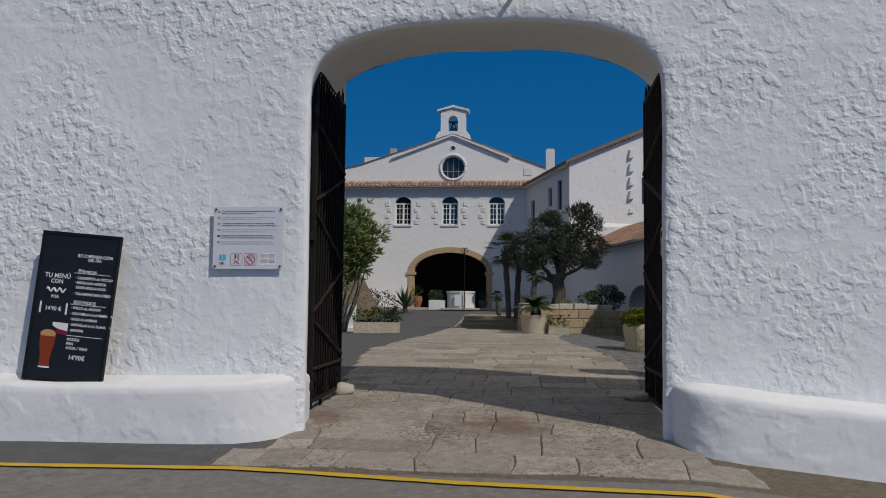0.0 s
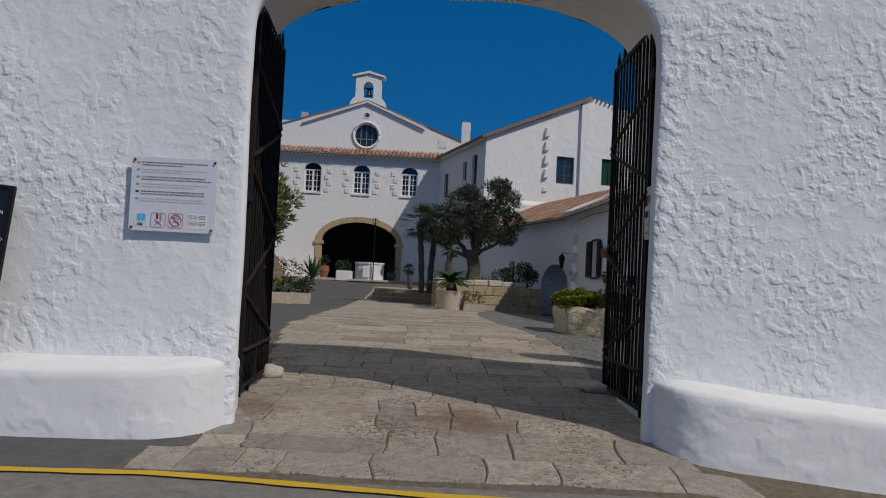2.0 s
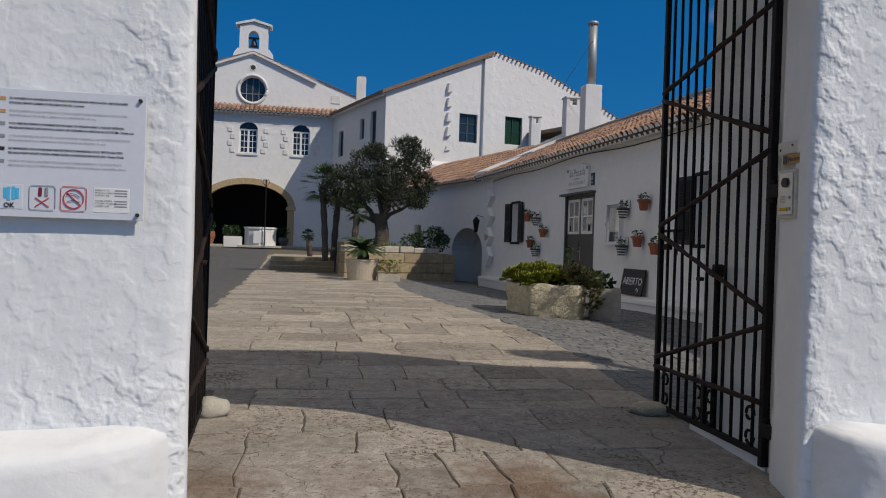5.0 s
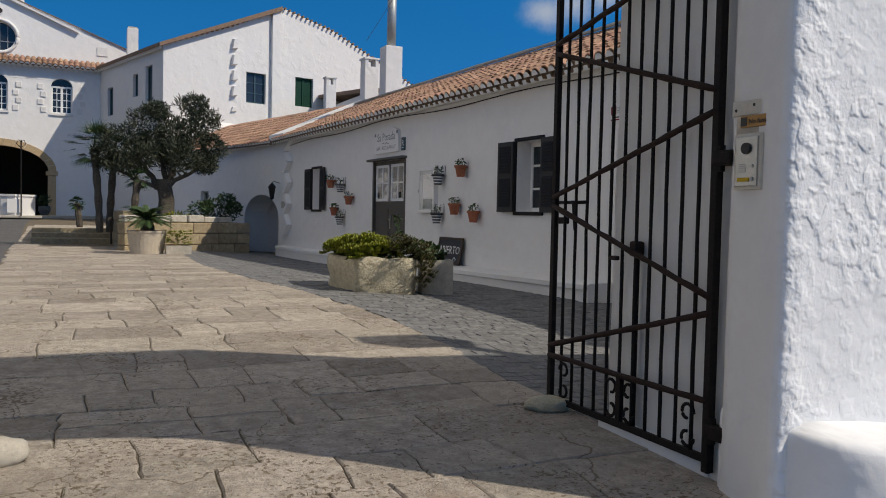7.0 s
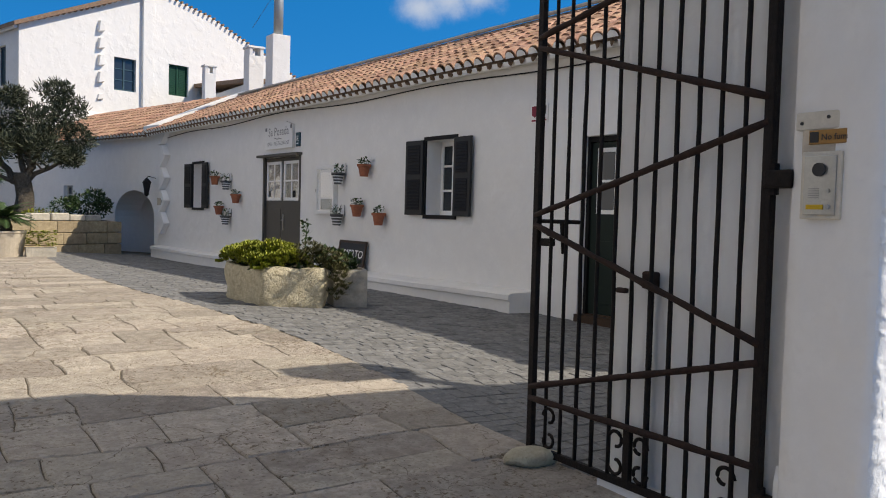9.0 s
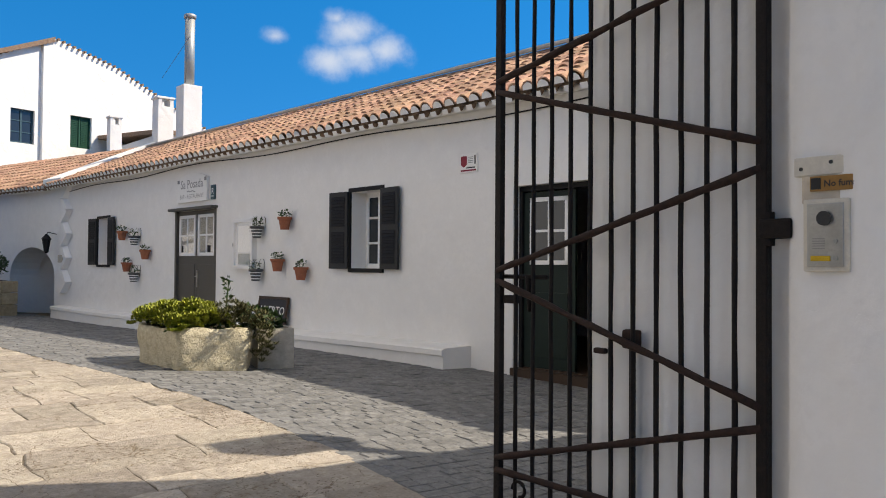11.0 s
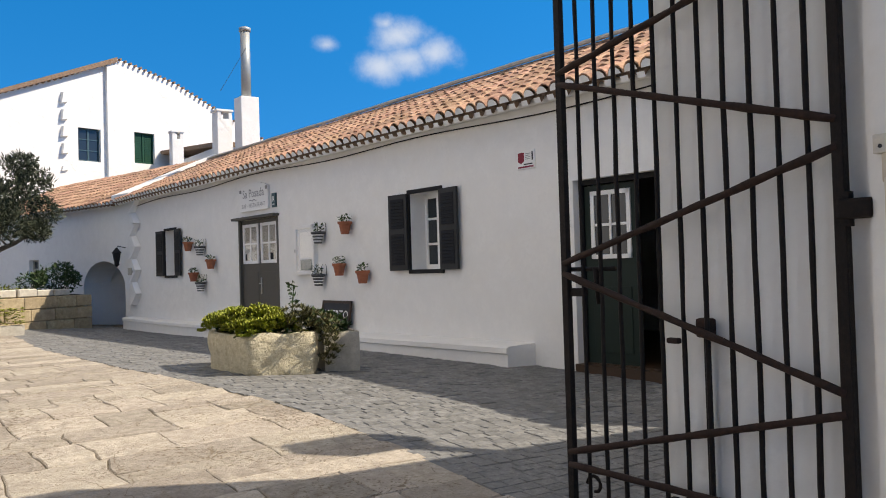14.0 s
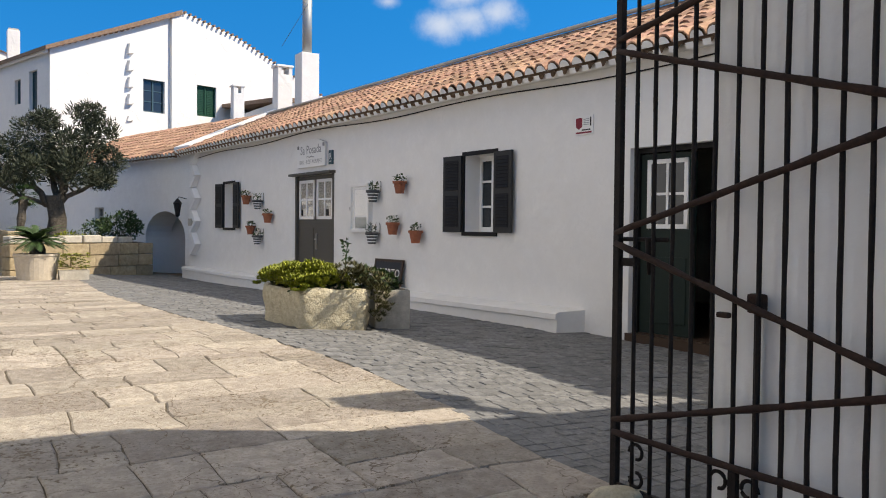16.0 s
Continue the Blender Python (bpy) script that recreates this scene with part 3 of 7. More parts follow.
# inside walls, dim
bm = bmesh.new()
box(bm, 9.6, 9.8, 7.5, 28.2, 0.0, 4.0)
box(bm, 6.2, 9.6, 7.4, 7.5, 0.0, 4.0)
box(bm, 5.9, 9.6, 28.2, 28.3, 0.0, 4.0)
solid("wall_posada_inside", bm, "plaster", "plain inner walls of the inn", "wall", "structure")
solid("floor_posada", B(5.75, 9.6, 7.5, 28.2, 0.2, 0.72), "dark_wood", "dark floor inside the inn", "floor", "structure")
solid("ceiling_posada", B(5.8, 9.6, 7.5, 28.2, 3.72, 3.8), "plaster", "plain ceiling inside the inn", "ceiling", "structure")

# ---- church facade at the end ----
FY = 43.0
WB = [(-6.38, -5.5), (-3.83, -2.96), (-1.3, -0.45)]
holes = [(a, b, 6.03, round_head(a, b, 7.2, 0.36)) for a, b in WB]
holes.append((-5.33, -1.38, 1.0, round_head(-5.33, -1.38, 3.5, 1.06)))


def fac(a, d, z):
    return (a, FY + d, z)


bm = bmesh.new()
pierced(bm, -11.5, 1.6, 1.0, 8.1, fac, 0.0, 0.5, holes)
solid("wall_church", bm, "church_lime_lifted", "white church front with arched windows and a wide portico arch", "wall", "structure")


def gable_z(a):
    return lerp_table([(-11.5, 8.75), (-8.5, 9.35), (-3.3, 11.05), (1.9, 9.1), (2.5, 8.9)], a)


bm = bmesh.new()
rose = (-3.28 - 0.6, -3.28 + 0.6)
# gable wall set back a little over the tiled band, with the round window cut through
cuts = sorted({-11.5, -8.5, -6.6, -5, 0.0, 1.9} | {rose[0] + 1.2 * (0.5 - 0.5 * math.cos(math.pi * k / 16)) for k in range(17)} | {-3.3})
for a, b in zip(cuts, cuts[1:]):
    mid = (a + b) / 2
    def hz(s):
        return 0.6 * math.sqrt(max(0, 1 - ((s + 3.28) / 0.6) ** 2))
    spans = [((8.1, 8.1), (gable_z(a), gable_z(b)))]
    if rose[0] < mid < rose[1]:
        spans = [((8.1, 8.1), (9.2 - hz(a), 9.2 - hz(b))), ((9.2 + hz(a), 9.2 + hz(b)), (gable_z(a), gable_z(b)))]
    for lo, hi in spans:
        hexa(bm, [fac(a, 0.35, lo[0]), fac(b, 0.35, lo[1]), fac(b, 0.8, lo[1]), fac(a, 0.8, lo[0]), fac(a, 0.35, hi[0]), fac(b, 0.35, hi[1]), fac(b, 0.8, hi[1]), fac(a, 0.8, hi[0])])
solid("wall_church_gable", bm, "church_lime_lifted", "white church gable with a round window", "wall", "structure")

# portico behind the arch; its dimness is in the dark colour of walls and ceiling
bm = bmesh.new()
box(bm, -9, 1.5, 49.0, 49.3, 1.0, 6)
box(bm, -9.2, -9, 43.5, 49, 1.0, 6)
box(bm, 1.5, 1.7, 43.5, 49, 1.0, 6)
solid("wall_portico", bm, "inside", "inner walls of the portico coloured dark for shade", "wall", "structure")
solid("ceiling_portico", B(-9, 1.5, 43.5, 49, 5.4, 5.6), "inside", "ceiling of the portico coloured dark for shade", "ceiling", "structure")
solid("roof_church", B(-11.5, 1.6, 43.8, 60, 8.0, 8.6), "tile_pan", "church roof behind the gable", "roof", "structure")

# ---- north building ----
NC = Vector((2.34, 38.04, -0.13))
GD, LD = Vector((0.9627, 0.2706, 0)), Vector((-0.2706, 0.9627, 0))


def nbg(a, d, z):
    p = NC + GD * a + LD * d
    return (p.x, p.y, p.z + z)


def nbl(a, d, z):
    p = NC + LD * a + GD * d
    return (p.x, p.y, p.z + z)


def nb_top(a):
    return lerp_table([(0, 8.55), (2.9, 9.75), (5.15, 10.85), (5.3, 10.95), (8, 10.35), (10.1, 9.5), (14, 7.9)], a)


bm = bmesh.new()
NW1, NW2 = (3.62, 4.55, 6.62, 7.93), (6.02, 6.95, 6.72, 8.02)
pierced(bm, 0, 14, 1.0, nb_top, nbg, 0.0, 0.5, [NW1, NW2], (2.9, 5.15, 5.3, 8, 10.1))
solid("wall_north_gable", bm, "plaster_far", "white rubble-plastered gable wall of the tall house", "wall", "structure")
bm = bmesh.new()
NL = [(1.15, 1.9, 6.4, 7.88), (2.75, 3.35, 6.75, 7.72), (5.85, 6.6, 6.2, 7.48)]
pierced(bm, 0.5, 9.0, 1.0, 8.4, nbl, 0.0, 0.5, NL)
solid("wall_north_side", bm, "plaster_far", "white side wall of the tall house in shade", "wall", "structure")
bm = bmesh.new()
hexa(bm, [nbl(-0.25, -0.25, 8.4), nbl(9.2, -0.25, 8.4), nbl(9.2, 5.2, 10.75), nbl(-0.25, 5.2, 10.75), nbl(-0.25, -0.25, 8.55), nbl(9.2, -0.25, 8.55), nbl(9.2, 5.2, 10.95), nbl(-0.25, 5.2, 10.95)])
hexa(bm, [nbl(0.3, 5.2, 10.75), nbl(9.2, 5.2, 10.75), nbl(9.2, 14, 7.6), nbl(0.3, 14, 7.6), nbl(0.3, 5.2, 10.9), nbl(9.2, 5.2, 10.9), nbl(9.2, 14, 7.75), nbl(0.3, 14, 7.75)])
solid("roof_north", bm, "tile_pan", "tiled roof of the tall white house", "roof", "structure")
bm = bmesh.new()
hexa(bm, [nbg(4.78, -0.16, 1.0), nbg(5.2, -0.16, 1.0), nbg(5.2, 0.0, 1.0), nbg(4.78, 0.0, 1.0), nbg(4.78, -0.16, 10.7), nbg(5.2, -0.16, 10.9), nbg(5.2, 0.0, 10.9), nbg(4.78, 0.0, 10.7)])
solid("trim_pilaster", bm, "plaster_far", "square plaster downpipe casing up the gable", "pilaster", "structure")
bm = bmesh.new()
hexa(bm, [nbg(0, -0.22, 1.0), nbg(4.7, -0.22, 1.0), nbg(4.7, 0.0, 1.0), nbg(0, 0.0, 1.0), nbg(0, -0.22, 5.5), nbg(4.7, -0.22, 5.4), nbg(4.7, 0.0, 5.62), nbg(0, 0.0, 5.7)])
solid("trim_north_offset", bm, "plaster_far", "thicker lower part of the gable wall", "wall offset", "structure")
# unseen partition in the same shade-dark colour
solid("wall_north_inside", B(6.5, 6.6, 42, 44, 4.0, 8.0), "inside", "dark partition inside the tall house", "wall", "structure")

# plain west wall, never in view, added to bounce sun onto the inn front
solid("wall_west", B(-6.4, -5.9, 7.6, 22.0, 0.0, 8.5), "plaster", "plain whitewashed wall added out of view to bounce sunlight", "wall", "structure")

# tower on the west side
bm = bmesh.new()
rows = []
TW = [(-4.75, 1.2), (-5.15, 2.0), (-5.62, 2.8), (-6.05, 3.8), (-6.4, 5.5), (-6.45, 14.0)]
for xr, z in TW:
    k = -xr - 4.75
    rows.append([(xr, 29.9 + k * 0.3, z), (xr - 0.45, 31.9, z), (-16, 31.9, z), (-16, 29.9 + k * 0.3, z), (xr, 29.9 + k * 0.3, z)])
sheet(bm, rows)
solid("tower", bm, "tower", "old brown rubble-stone tower with a flared base", "tower", "structure")


# ---- writing ----
def words(text, size, align="LEFT", thick=0.0):
    cu = bpy.data.curves.new("writing", "FONT")
    cu.body, cu.size, cu.align_x = text, size, align
    cu.resolution_u = 2
    cu.offset = thick
    ob = bpy.data.objects.new("writing", cu)
    scene.collection.objects.link(ob)
    bpy.context.view_layer.update()
    me = bpy.data.meshes.new_from_object(ob)
    bpy.data.objects.remove(ob)
    return me


def lettering(text, size, mat, parent, m, align="LEFT", name="lettering", thick=0.0):
    me = words(text, size, align, thick)
    me.materials.clear()
    me.materials.append(M[mat])
    ob = new(name, me)
    ob.parent = parent
    ob.matrix_basis = m
    return ob


# ---- iron gate leaves ----
LEAF = 1.38


def gate_leaf(m, label, flip, sheeted=False):
    """One wrought-iron leaf: x runs from the hinge to the free edge, z up."""
    leaf = thing("iron_gate", label, "gate", m, "leaves of the gate")
    rng = random.Random(3 + flip)
    bm = bmesh.new()
    box(bm, -0.021, 0.021, -0.021, 0.021, 0.60, 3.50, 0.006)
    part("hinge_stile", bm, "iron", leaf)
    part("free_stile", B(LEAF - 0.02, LEAF + 0.02, -0.016, 0.016, 0.63, 3.56, 0.004), "iron", leaf)
    for z, mat in ((0.66, "iron"), (3.54, "iron")):
        part("rail", B(0.0, LEAF, -0.012, 0.012, z - 0.018, z + 0.018, 0.003), mat, leaf)
    for za, zb, mat in ((0.935, 0.925, "rust"), (1.345, 0.985, "rust"), (1.415, 1.845, "rust"), (2.275, 1.895, "rust"), (2.37, 2.77, "rust"), (3.06, 2.82, "rust")):
        bm = bmesh.new()
        pts = [(LEAF * k / 12, -0.016 + 0.004 * math.sin(k * 2.1), za + (zb - za) * k / 12 + 0.006 * math.sin(k * math.pi * 2 / 2)) for k in range(13)]
        tube(bm, pts, [0.0145 + 0.003 * (k % 2) + 0.003 * noise.noise((k * 1.7, za, 0)) for k in range(13)], 7)
        part("brace", bm, mat, leaf, smooth=True)
    for k in range(1, 12):
        x = LEAF * k / 12
        top = 3.54 + (0.13 if k % 2 else 0.06) + 0.10 * math.sin(math.pi * k / 12) * (k % 2)
        bm = bmesh.new()
        pts = [(x + 0.004 * noise.noise((k, j * 0.7, 1)), 0.004 * noise.noise((k, j * 0.7, 9)), 0.66 + (3.54 - 0.66) * j / 14) for j in range(15)]
        tube(bm, pts, [0.0108 + 0.0028 * noise.noise((k * 3, j * 1.3, 0)) for j in range(15)], 6)
        part("bar", bm, "iron", leaf, smooth=True)
        bm = bmesh.new()
        tube(bm, [(x, 0, 3.52), (x + 0.003, 0, 3.56), (x, 0, top - 0.06), (x, 0.002, top)], [0.011, 0.016, 0.013, 0.002], 6)
        part("spike", bm, "iron", leaf, smooth=True)
    for x, s in ((0.10, 1), (0.56, 1), (0.80, -1), (1.28, -1)):
        for z, u in ((0.86, 1), (0.72, -1)):
            bm = bmesh.new()
            pts = []
            for j in range(13):
                a = j / 12 * math.pi * 1.5
                r = 0.048 * (1 - 0.4 * j / 12)
                pts.append((x + s * (0.045 - r * math.cos(a)), 0.0, z + u * (r * math.sin(a)) - u * 0.01))
            tube(bm, pts, 0.009, 6)
            part("scroll", bm, "iron", leaf, smooth=True)
    part("centre_bar", B(0.66, 0.70, -0.014, 0.014, 0.66, 0.93, 0.003), "iron", leaf)
    bm = bmesh.new()
    tube(bm, [(0.60, 0.03, 0.56), (0.60, 0.03, 1.62)], 0.014, 8)
    drop = part("drop_bolt", bm, "iron", leaf, "upright iron drop bolt", True)
    bm = bmesh.new()
    box(bm, 0.565, 0.635, 0.0, 0.05, 1.575, 1.655, 0.012)
    part("bolt_guide", bm, "rust", drop)
    for z in (1.56,):
        part("knob", B(0.69, 0.75, -0.045, -0.015, z - 0.012, z + 0.012, 0.008), "rust", leaf)
    bm = bmesh.new()
    tube(bm, [(1.08, 0.02, 1.865), (LEAF + 0.02, 0.02, 1.865)], 0.011, 8)
    slide = part("slide_bolt", bm, "iron", leaf, "horizontal iron slide bolt", True)
    bm = bmesh.new()
    tube(bm, [(1.20, 0.02, 1.87), (1.20, 0.03, 1.70)], [0.017, 0.011], 8)
    part("bolt_hasp", bm, "iron", slide, smooth=True)
    part("lock_box", B(LEAF - 0.11, LEAF - 0.02, 0.0, 0.035, 1.735, 1.775, 0.006), "iron", leaf)
    for z in (2.055, 0.80, 3.15):
        bm = bmesh.new()
        box(bm, -0.115, 0.01, -0.03, 0.03, z - 0.035, z + 0.035, 0.012)
        tube(bm, [(-0.02, 0, z - 0.06), (-0.02, 0, z + 0.06)], 0.02, 8)
        part("hinge", bm, "iron", leaf, "forged iron hinge strap")
    if sheeted:
        part("backing_sheet", B(0.03, LEAF - 0.02, 0.028, 0.032, 0.68, 3.52), "iron", leaf, "dark sheet metal behind the bars")
    return leaf


gate_leaf(pose(1.565, 6.68, 0, 0, 0, 89.0) @ Matrix.Diagonal((1, -1, 1, 1)), "rusty black wrought-iron gate leaf standing open against the jamb", 0)
gate_leaf(Matrix.Translation((-1.395, 6.66, 0.02)) @ pose(0, 0, 0, 0, 0, 93.0), "dark wrought-iron gate leaf folded back along the passage", 1, True)


def pebble(at, r, label, seed, mat="stone_pale"):
    bm = bmesh.new()
    bmesh.ops.create_icosphere(bm, subdivisions=3, radius=1.0)
    for v in bm.verts:
        n = 1 + 0.22 * noise.noise(v.co * 1.3 + Vector((seed, 0, 0))) + 0.06 * noise.noise(v.co * 4)
        v.co = Vector((v.co.x * r[0] * n, v.co.y * r[1] * n, v.co.z * r[2] * n))
    z = ground_z(at[0], at[1])
    solid("boulder", bm, mat, label, "stone", "", True, pose(at[0], at[1], z + r[2] * 0.55, 0, 0, at[2]))


pebble((1.50, 7.95, -20), (0.15, 0.09, 0.05), "rounded tan stone holding the gate leaf open", 4, "stone_hewn")
pebble((-1.40, 7.95, 10), (0.11, 0.10, 0.075), "rough pale stone holding the gate leaf open", 9)

# low sill under the open leaf, beside the passage wall
solid("trim_sill", B(1.59, 1.68, 6.70, 7.57, 0.45, 0.665, 0.02), "limewash_smooth", "whitewashed kerb at the foot of the passage wall", "sill", "structure")


# ---- notice on the wall ----
def notice():
    x0, x1, z0, z1, y = -2.065, -1.49, 1.775, 2.272, 6.135
    board = thing("notice_board", "clear acrylic notice in six languages screwed to the wall", "sign", Matrix.Translation((x0, y, z0)))
    w, h = x1 - x0, z1 - z0
    part("sheet", B(0, w, 0, 0.006, 0, h, 0.002), "acrylic", board)
    for x in (0.022, w - 0.022):
        for z in (0.022, h - 0.022):
            bm = bmesh.new()
            tube(bm, [(x, -0.012, z), (x, 0.06, z)], 0.008, 8)
            part("screw", bm, "black_print", board)
    up = pose(0, -0.002, 0, 90)
    lines = [("ES TROBEN EN UN RECINTE D'UN SANTUARI MARIÀ. PER FAVOR, ABSTENGUIN", "D'ANAR SENSE CAMISA O EN BANYADOR. Gràcies", "orange_print", 1),
             ("SE ENCUENTRAN EN UN RECINTO DE UN SANTUARIO MARIANO. POR FAVOR,", "ABSTÉNGANSE DE IR SIN CAMISA O EN BAÑADOR. Gracias", "orange_print", 0),
             ("YOU ARE ENTERING A SHRINE IN HONOR OF VIRGIN MARY. PLEASE REFRAIN", "FROM ENTERING WITHOUT A SHIRT OR WEARING A BATHING COSTUM. Thank you", "grey_print", 1),
             ("VI TROVATE NEL RECINTO DI UN SANTUARIO MARIANO. SIETE PREGATI DI NON", "ENTRARE SENZA LA CAMICIA O IN COSTUME DA BAGNO. Grazie", "grey_print", 0),
             ("SIE BEFINDEN SICH IN EINEM HEILIGTUM DES MARIENKULTES. BITTE HALTEN", "SIE SICH HIER NICHT OHNE HEMD ODER IN BADEKLEIDUNG AUF. Vielen Dank", "black_print", 1),
             ("VOUS ETES DANS L'ENCEINT D'UN SANCTUAIRE MARIANO. S'IL VOUS PLAIT,", "ABSTENEZ VOUS D'Y RENTRER SANS CHEMISE OU EN MAILLOT DE BAINS. Merci", "grey_print", 0)]
    for i, (a, b, mat, bold) in enumerate(lines):
        z = h - 0.042 - i * 0.0485
        part("flag_mark", B(0.035, 0.055, -0.0015, 0.001, z - 0.005, z + 0.009), mat, board)
        for j, t in enumerate((a, b)):
            lettering(t, 0.0122, "black_print" if bold else "grey_print", board, Matrix.Translation((0.068, 0, z - j * 0.017)) @ up, thick=0.0003 if bold else 0.0)
    # pictograms
    part("pictogram", B(0.035, 0.125, -0.0015, 0.001, 0.03, 0.125, 0.001), M["acrylic"], board, "pale blue square with dressed figures")
    for x, lo, hi in ((0.055, 0.07, 0.112), (0.068, 0.062, 0.115), (0.085, 0.066, 0.117), (0.099, 0.07, 0.112)):
        part("pictogram_mark", B(x, x + 0.013, -0.003, 0.0, lo, hi, 0.001), "blue_print", board)
    lettering("OK", 0.026, "black_print", board, Matrix.Translation((0.058, -0.002, 0.036)) @ up, thick=0.0008)
    for x in (0.15, 0.265):
        bm = bmesh.new()
        a, b, c, d = x, x + 0.095, 0.03, 0.125
        tube(bm, [(a + 0.008, -0.003, c), (b - 0.008, -0.003, c), (b, -0.003, c + 0.008), (b, -0.003, d - 0.008), (b - 0.008, -0.003, d), (a + 0.008, -0.003, d), (a, -0.003, d - 0.008), (a, -0.003, c + 0.008), (a + 0.008, -0.003, c)], 0.0012, 5)
        part("pictogram_frame", bm, "grey_print" if x < 0.2 else "red_print", board)
    bm = bmesh.new()
    tube(bm, [(0.172, -0.003, 0.042), (0.222, -0.003, 0.078)], 0.0018, 5)
    tube(bm, [(0.222, -0.003, 0.042), (0.172, -0.003, 0.078)], 0.0018, 5)
    part("cross", bm, "red_print", board)
    for x in (0.183, 0.206):
        part("pictogram_mark", B(x, x + 0.012, -0.003, 0.0, 0.083, 0.117, 0.003), "grey_print" if x > 0.19 else "wine_print", board)
    bm = bmesh.new()
    tube(bm, [(0.3125 + 0.037 * math.cos(t), -0.003, 0.0775 + 0.037 * math.sin(t)) for t in (2 * math.pi * k / 28 for k in range(29))], 0.0022, 5)
    tube(bm, [(0.287, -0.003, 0.103), (0.339, -0.003, 0.052)], 0.002, 5)
    part("ban_ring", bm, "red_print", board)
    bm = bmesh.new()
    tube(bm, [(0.285, -0.004, 0.09), (0.30, -0.004, 0.098), (0.32, -0.004, 0.095), (0.335, -0.004, 0.084)], 0.0013, 5)
    tube(bm, [(0.29, -0.004, 0.066), (0.312, -0.004, 0.072), (0.336, -0.004, 0.064)], 0.0013, 5)
    part("pictogram_outline", bm, "black_print", board)
    part("hours_panel", B(0.385, 0.52, -0.0012, 0.001, 0.028, 0.125, 0.001), "white_paint", board)
    for i, t in enumerate(("HORARI ESTIU:", "HORARIO VERANO:", "SUMMER TIME:", "", "HORARI HIVERN:", "HORARIO INVIERNO:", "WINTER TIME:")):
        if t:
            lettering(t, 0.0085, "black_print", board, Matrix.Translation((0.392, -0.002, 0.113 - i * 0.0105)) @ up)
            part("hours_bar", B(0.465, 0.512, -0.0022, 0.0, 0.1135 - i * 0.0105, 0.118 - i * 0.0105), "grey_print", board)


notice()


# ---- menu board leaning on the plinth ----
def menu_board():
    board = thing("menu_board", "black lunch menu board with chalk lettering leaning on the wall", "menu board",
                  Matrix(((1, 0, 0.172, -3.515), (0, 1, 0.08, 5.985), (0, 0, 1, 0.905), (0, 0, 0, 1))))
    w, h = 0.64, 1.14
    part("panel", B(0, w, -0.012, 0.012, 0, h, 0.004), "slate", board)
    for z in (0.0, h):
        part("frame_rail", B(-0.012, w + 0.012, -0.02, 0.014, z - 0.012, z + 0.012, 0.004), "black_paint", board)
    for x in (0.0, w):
        part("frame_stile", B(x - 0.012, x + 0.012, -0.02, 0.014, 0, h, 0.004), "black_paint", board)
    up = pose(0, -0.0145, 0, 90)

    def wr(t, x, z, s, mat="chalk", al="LEFT", th=0.0008):
        lettering(t, s, mat, board, Matrix.Translation((x, 0, z)) @ up, al, thick=th)
    wr("RECOMENDACIÓN", 0.455, 0.965, 0.034, al="CENTER")
    wr("DEL DÍA", 0.455, 0.937, 0.03, al="CENTER")
    wr("Primeros", 0.33, 0.845, 0.042)
    for i, t in enumerate(("· CALDERETA de PESCADO", "· ENSALADA GRIEGA", "· ENSALADILLA RUSA", "· TALLARINES BOLOÑESA")):
        wr(t, 0.315, 0.795 - i * 0.037 - (0.012 if i == 3 else 0), 0.028)
    wr("SEGUNDOS", 0.325, 0.602, 0.036)
    for i, t in enumerate(("· POLLO AL HORNO", "· SOLOMILLO A LA PIMIENTA", "· RAYA AL HORNO", "· CAÑAÍLLAS A LA PLANCHA", "  (ORDEN)")):
        wr(t, 0.315, 0.56 - i * 0.043, 0.027)
    wr("POSTRE", 0.315, 0.315, 0.03)
    wr("PAN", 0.315, 0.283, 0.03)
    wr("AGUA / VINO", 0.315, 0.250, 0.03)
    wr("14'90€", 0.345, 0.172, 0.05)
    wr("TU MENÚ", 0.165, 0.79, 0.05, al="CENTER")
    wr("CON", 0.165, 0.748, 0.046, al="CENTER")
    wr("POR", 0.165, 0.632, 0.034, al="CENTER")
    wr("14'90 €", 0.165, 0.535, 0.045, al="CENTER")
    for z, x0, x1 in ((0.838, 0.30, 0.60), (0.594, 0.30, 0.60), (0.352, 0.30, 0.60)):
        part("chalk_rule", B(x0, x1, -0.0145, -0.011, z, z + 0.004), "chalk", board)
    bm = bmesh.new()
    tube(bm, [(0.085 + 0.16 * k / 16, -0.015, 0.695 + 0.016 * math.sin(k * 1.25)) for k in range(17)], [0.004 + 0.005 * abs(math.sin(k)) for k in range(17)], 6)
    part("script_emblem", bm, "chalk", board, "flowing white script emblem")
    for x in (0.055, 0.275):
        part("cutlery_mark", B(x - 0.007, x + 0.007, -0.0155, -0.011, 0.51, 0.60, 0.004), "chalk", board)
    # printed glass of drink, with ice on top and a bottle pouring
    bm = bmesh.new()
    prof = [(0.046, 0.10), (0.042, 0.14), (0.047, 0.20), (0.062, 0.27), (0.066, 0.33), (0.058, 0.345)]
    sheet(bm, [[(0.155 - r, -0.0145, z), (0.155 + r, -0.0145, z)] for r, z in prof])
    part("printed_drink", bm, "amber", board, "printed glass of brown drink")
    bm = bmesh.new()
    sheet(bm, [[(0.155 - r, -0.0152, z), (0.155 + r, -0.0152, z)] for r, z in ((0.058, 0.335), (0.066, 0.355), (0.05, 0.375), (0.02, 0.385))])
    part("printed_foam", bm, "orange_print", board)
    part("printed_rim", B(0.108, 0.202, -0.0155, -0.013, 0.09, 0.102, 0.002), "chalk", board)
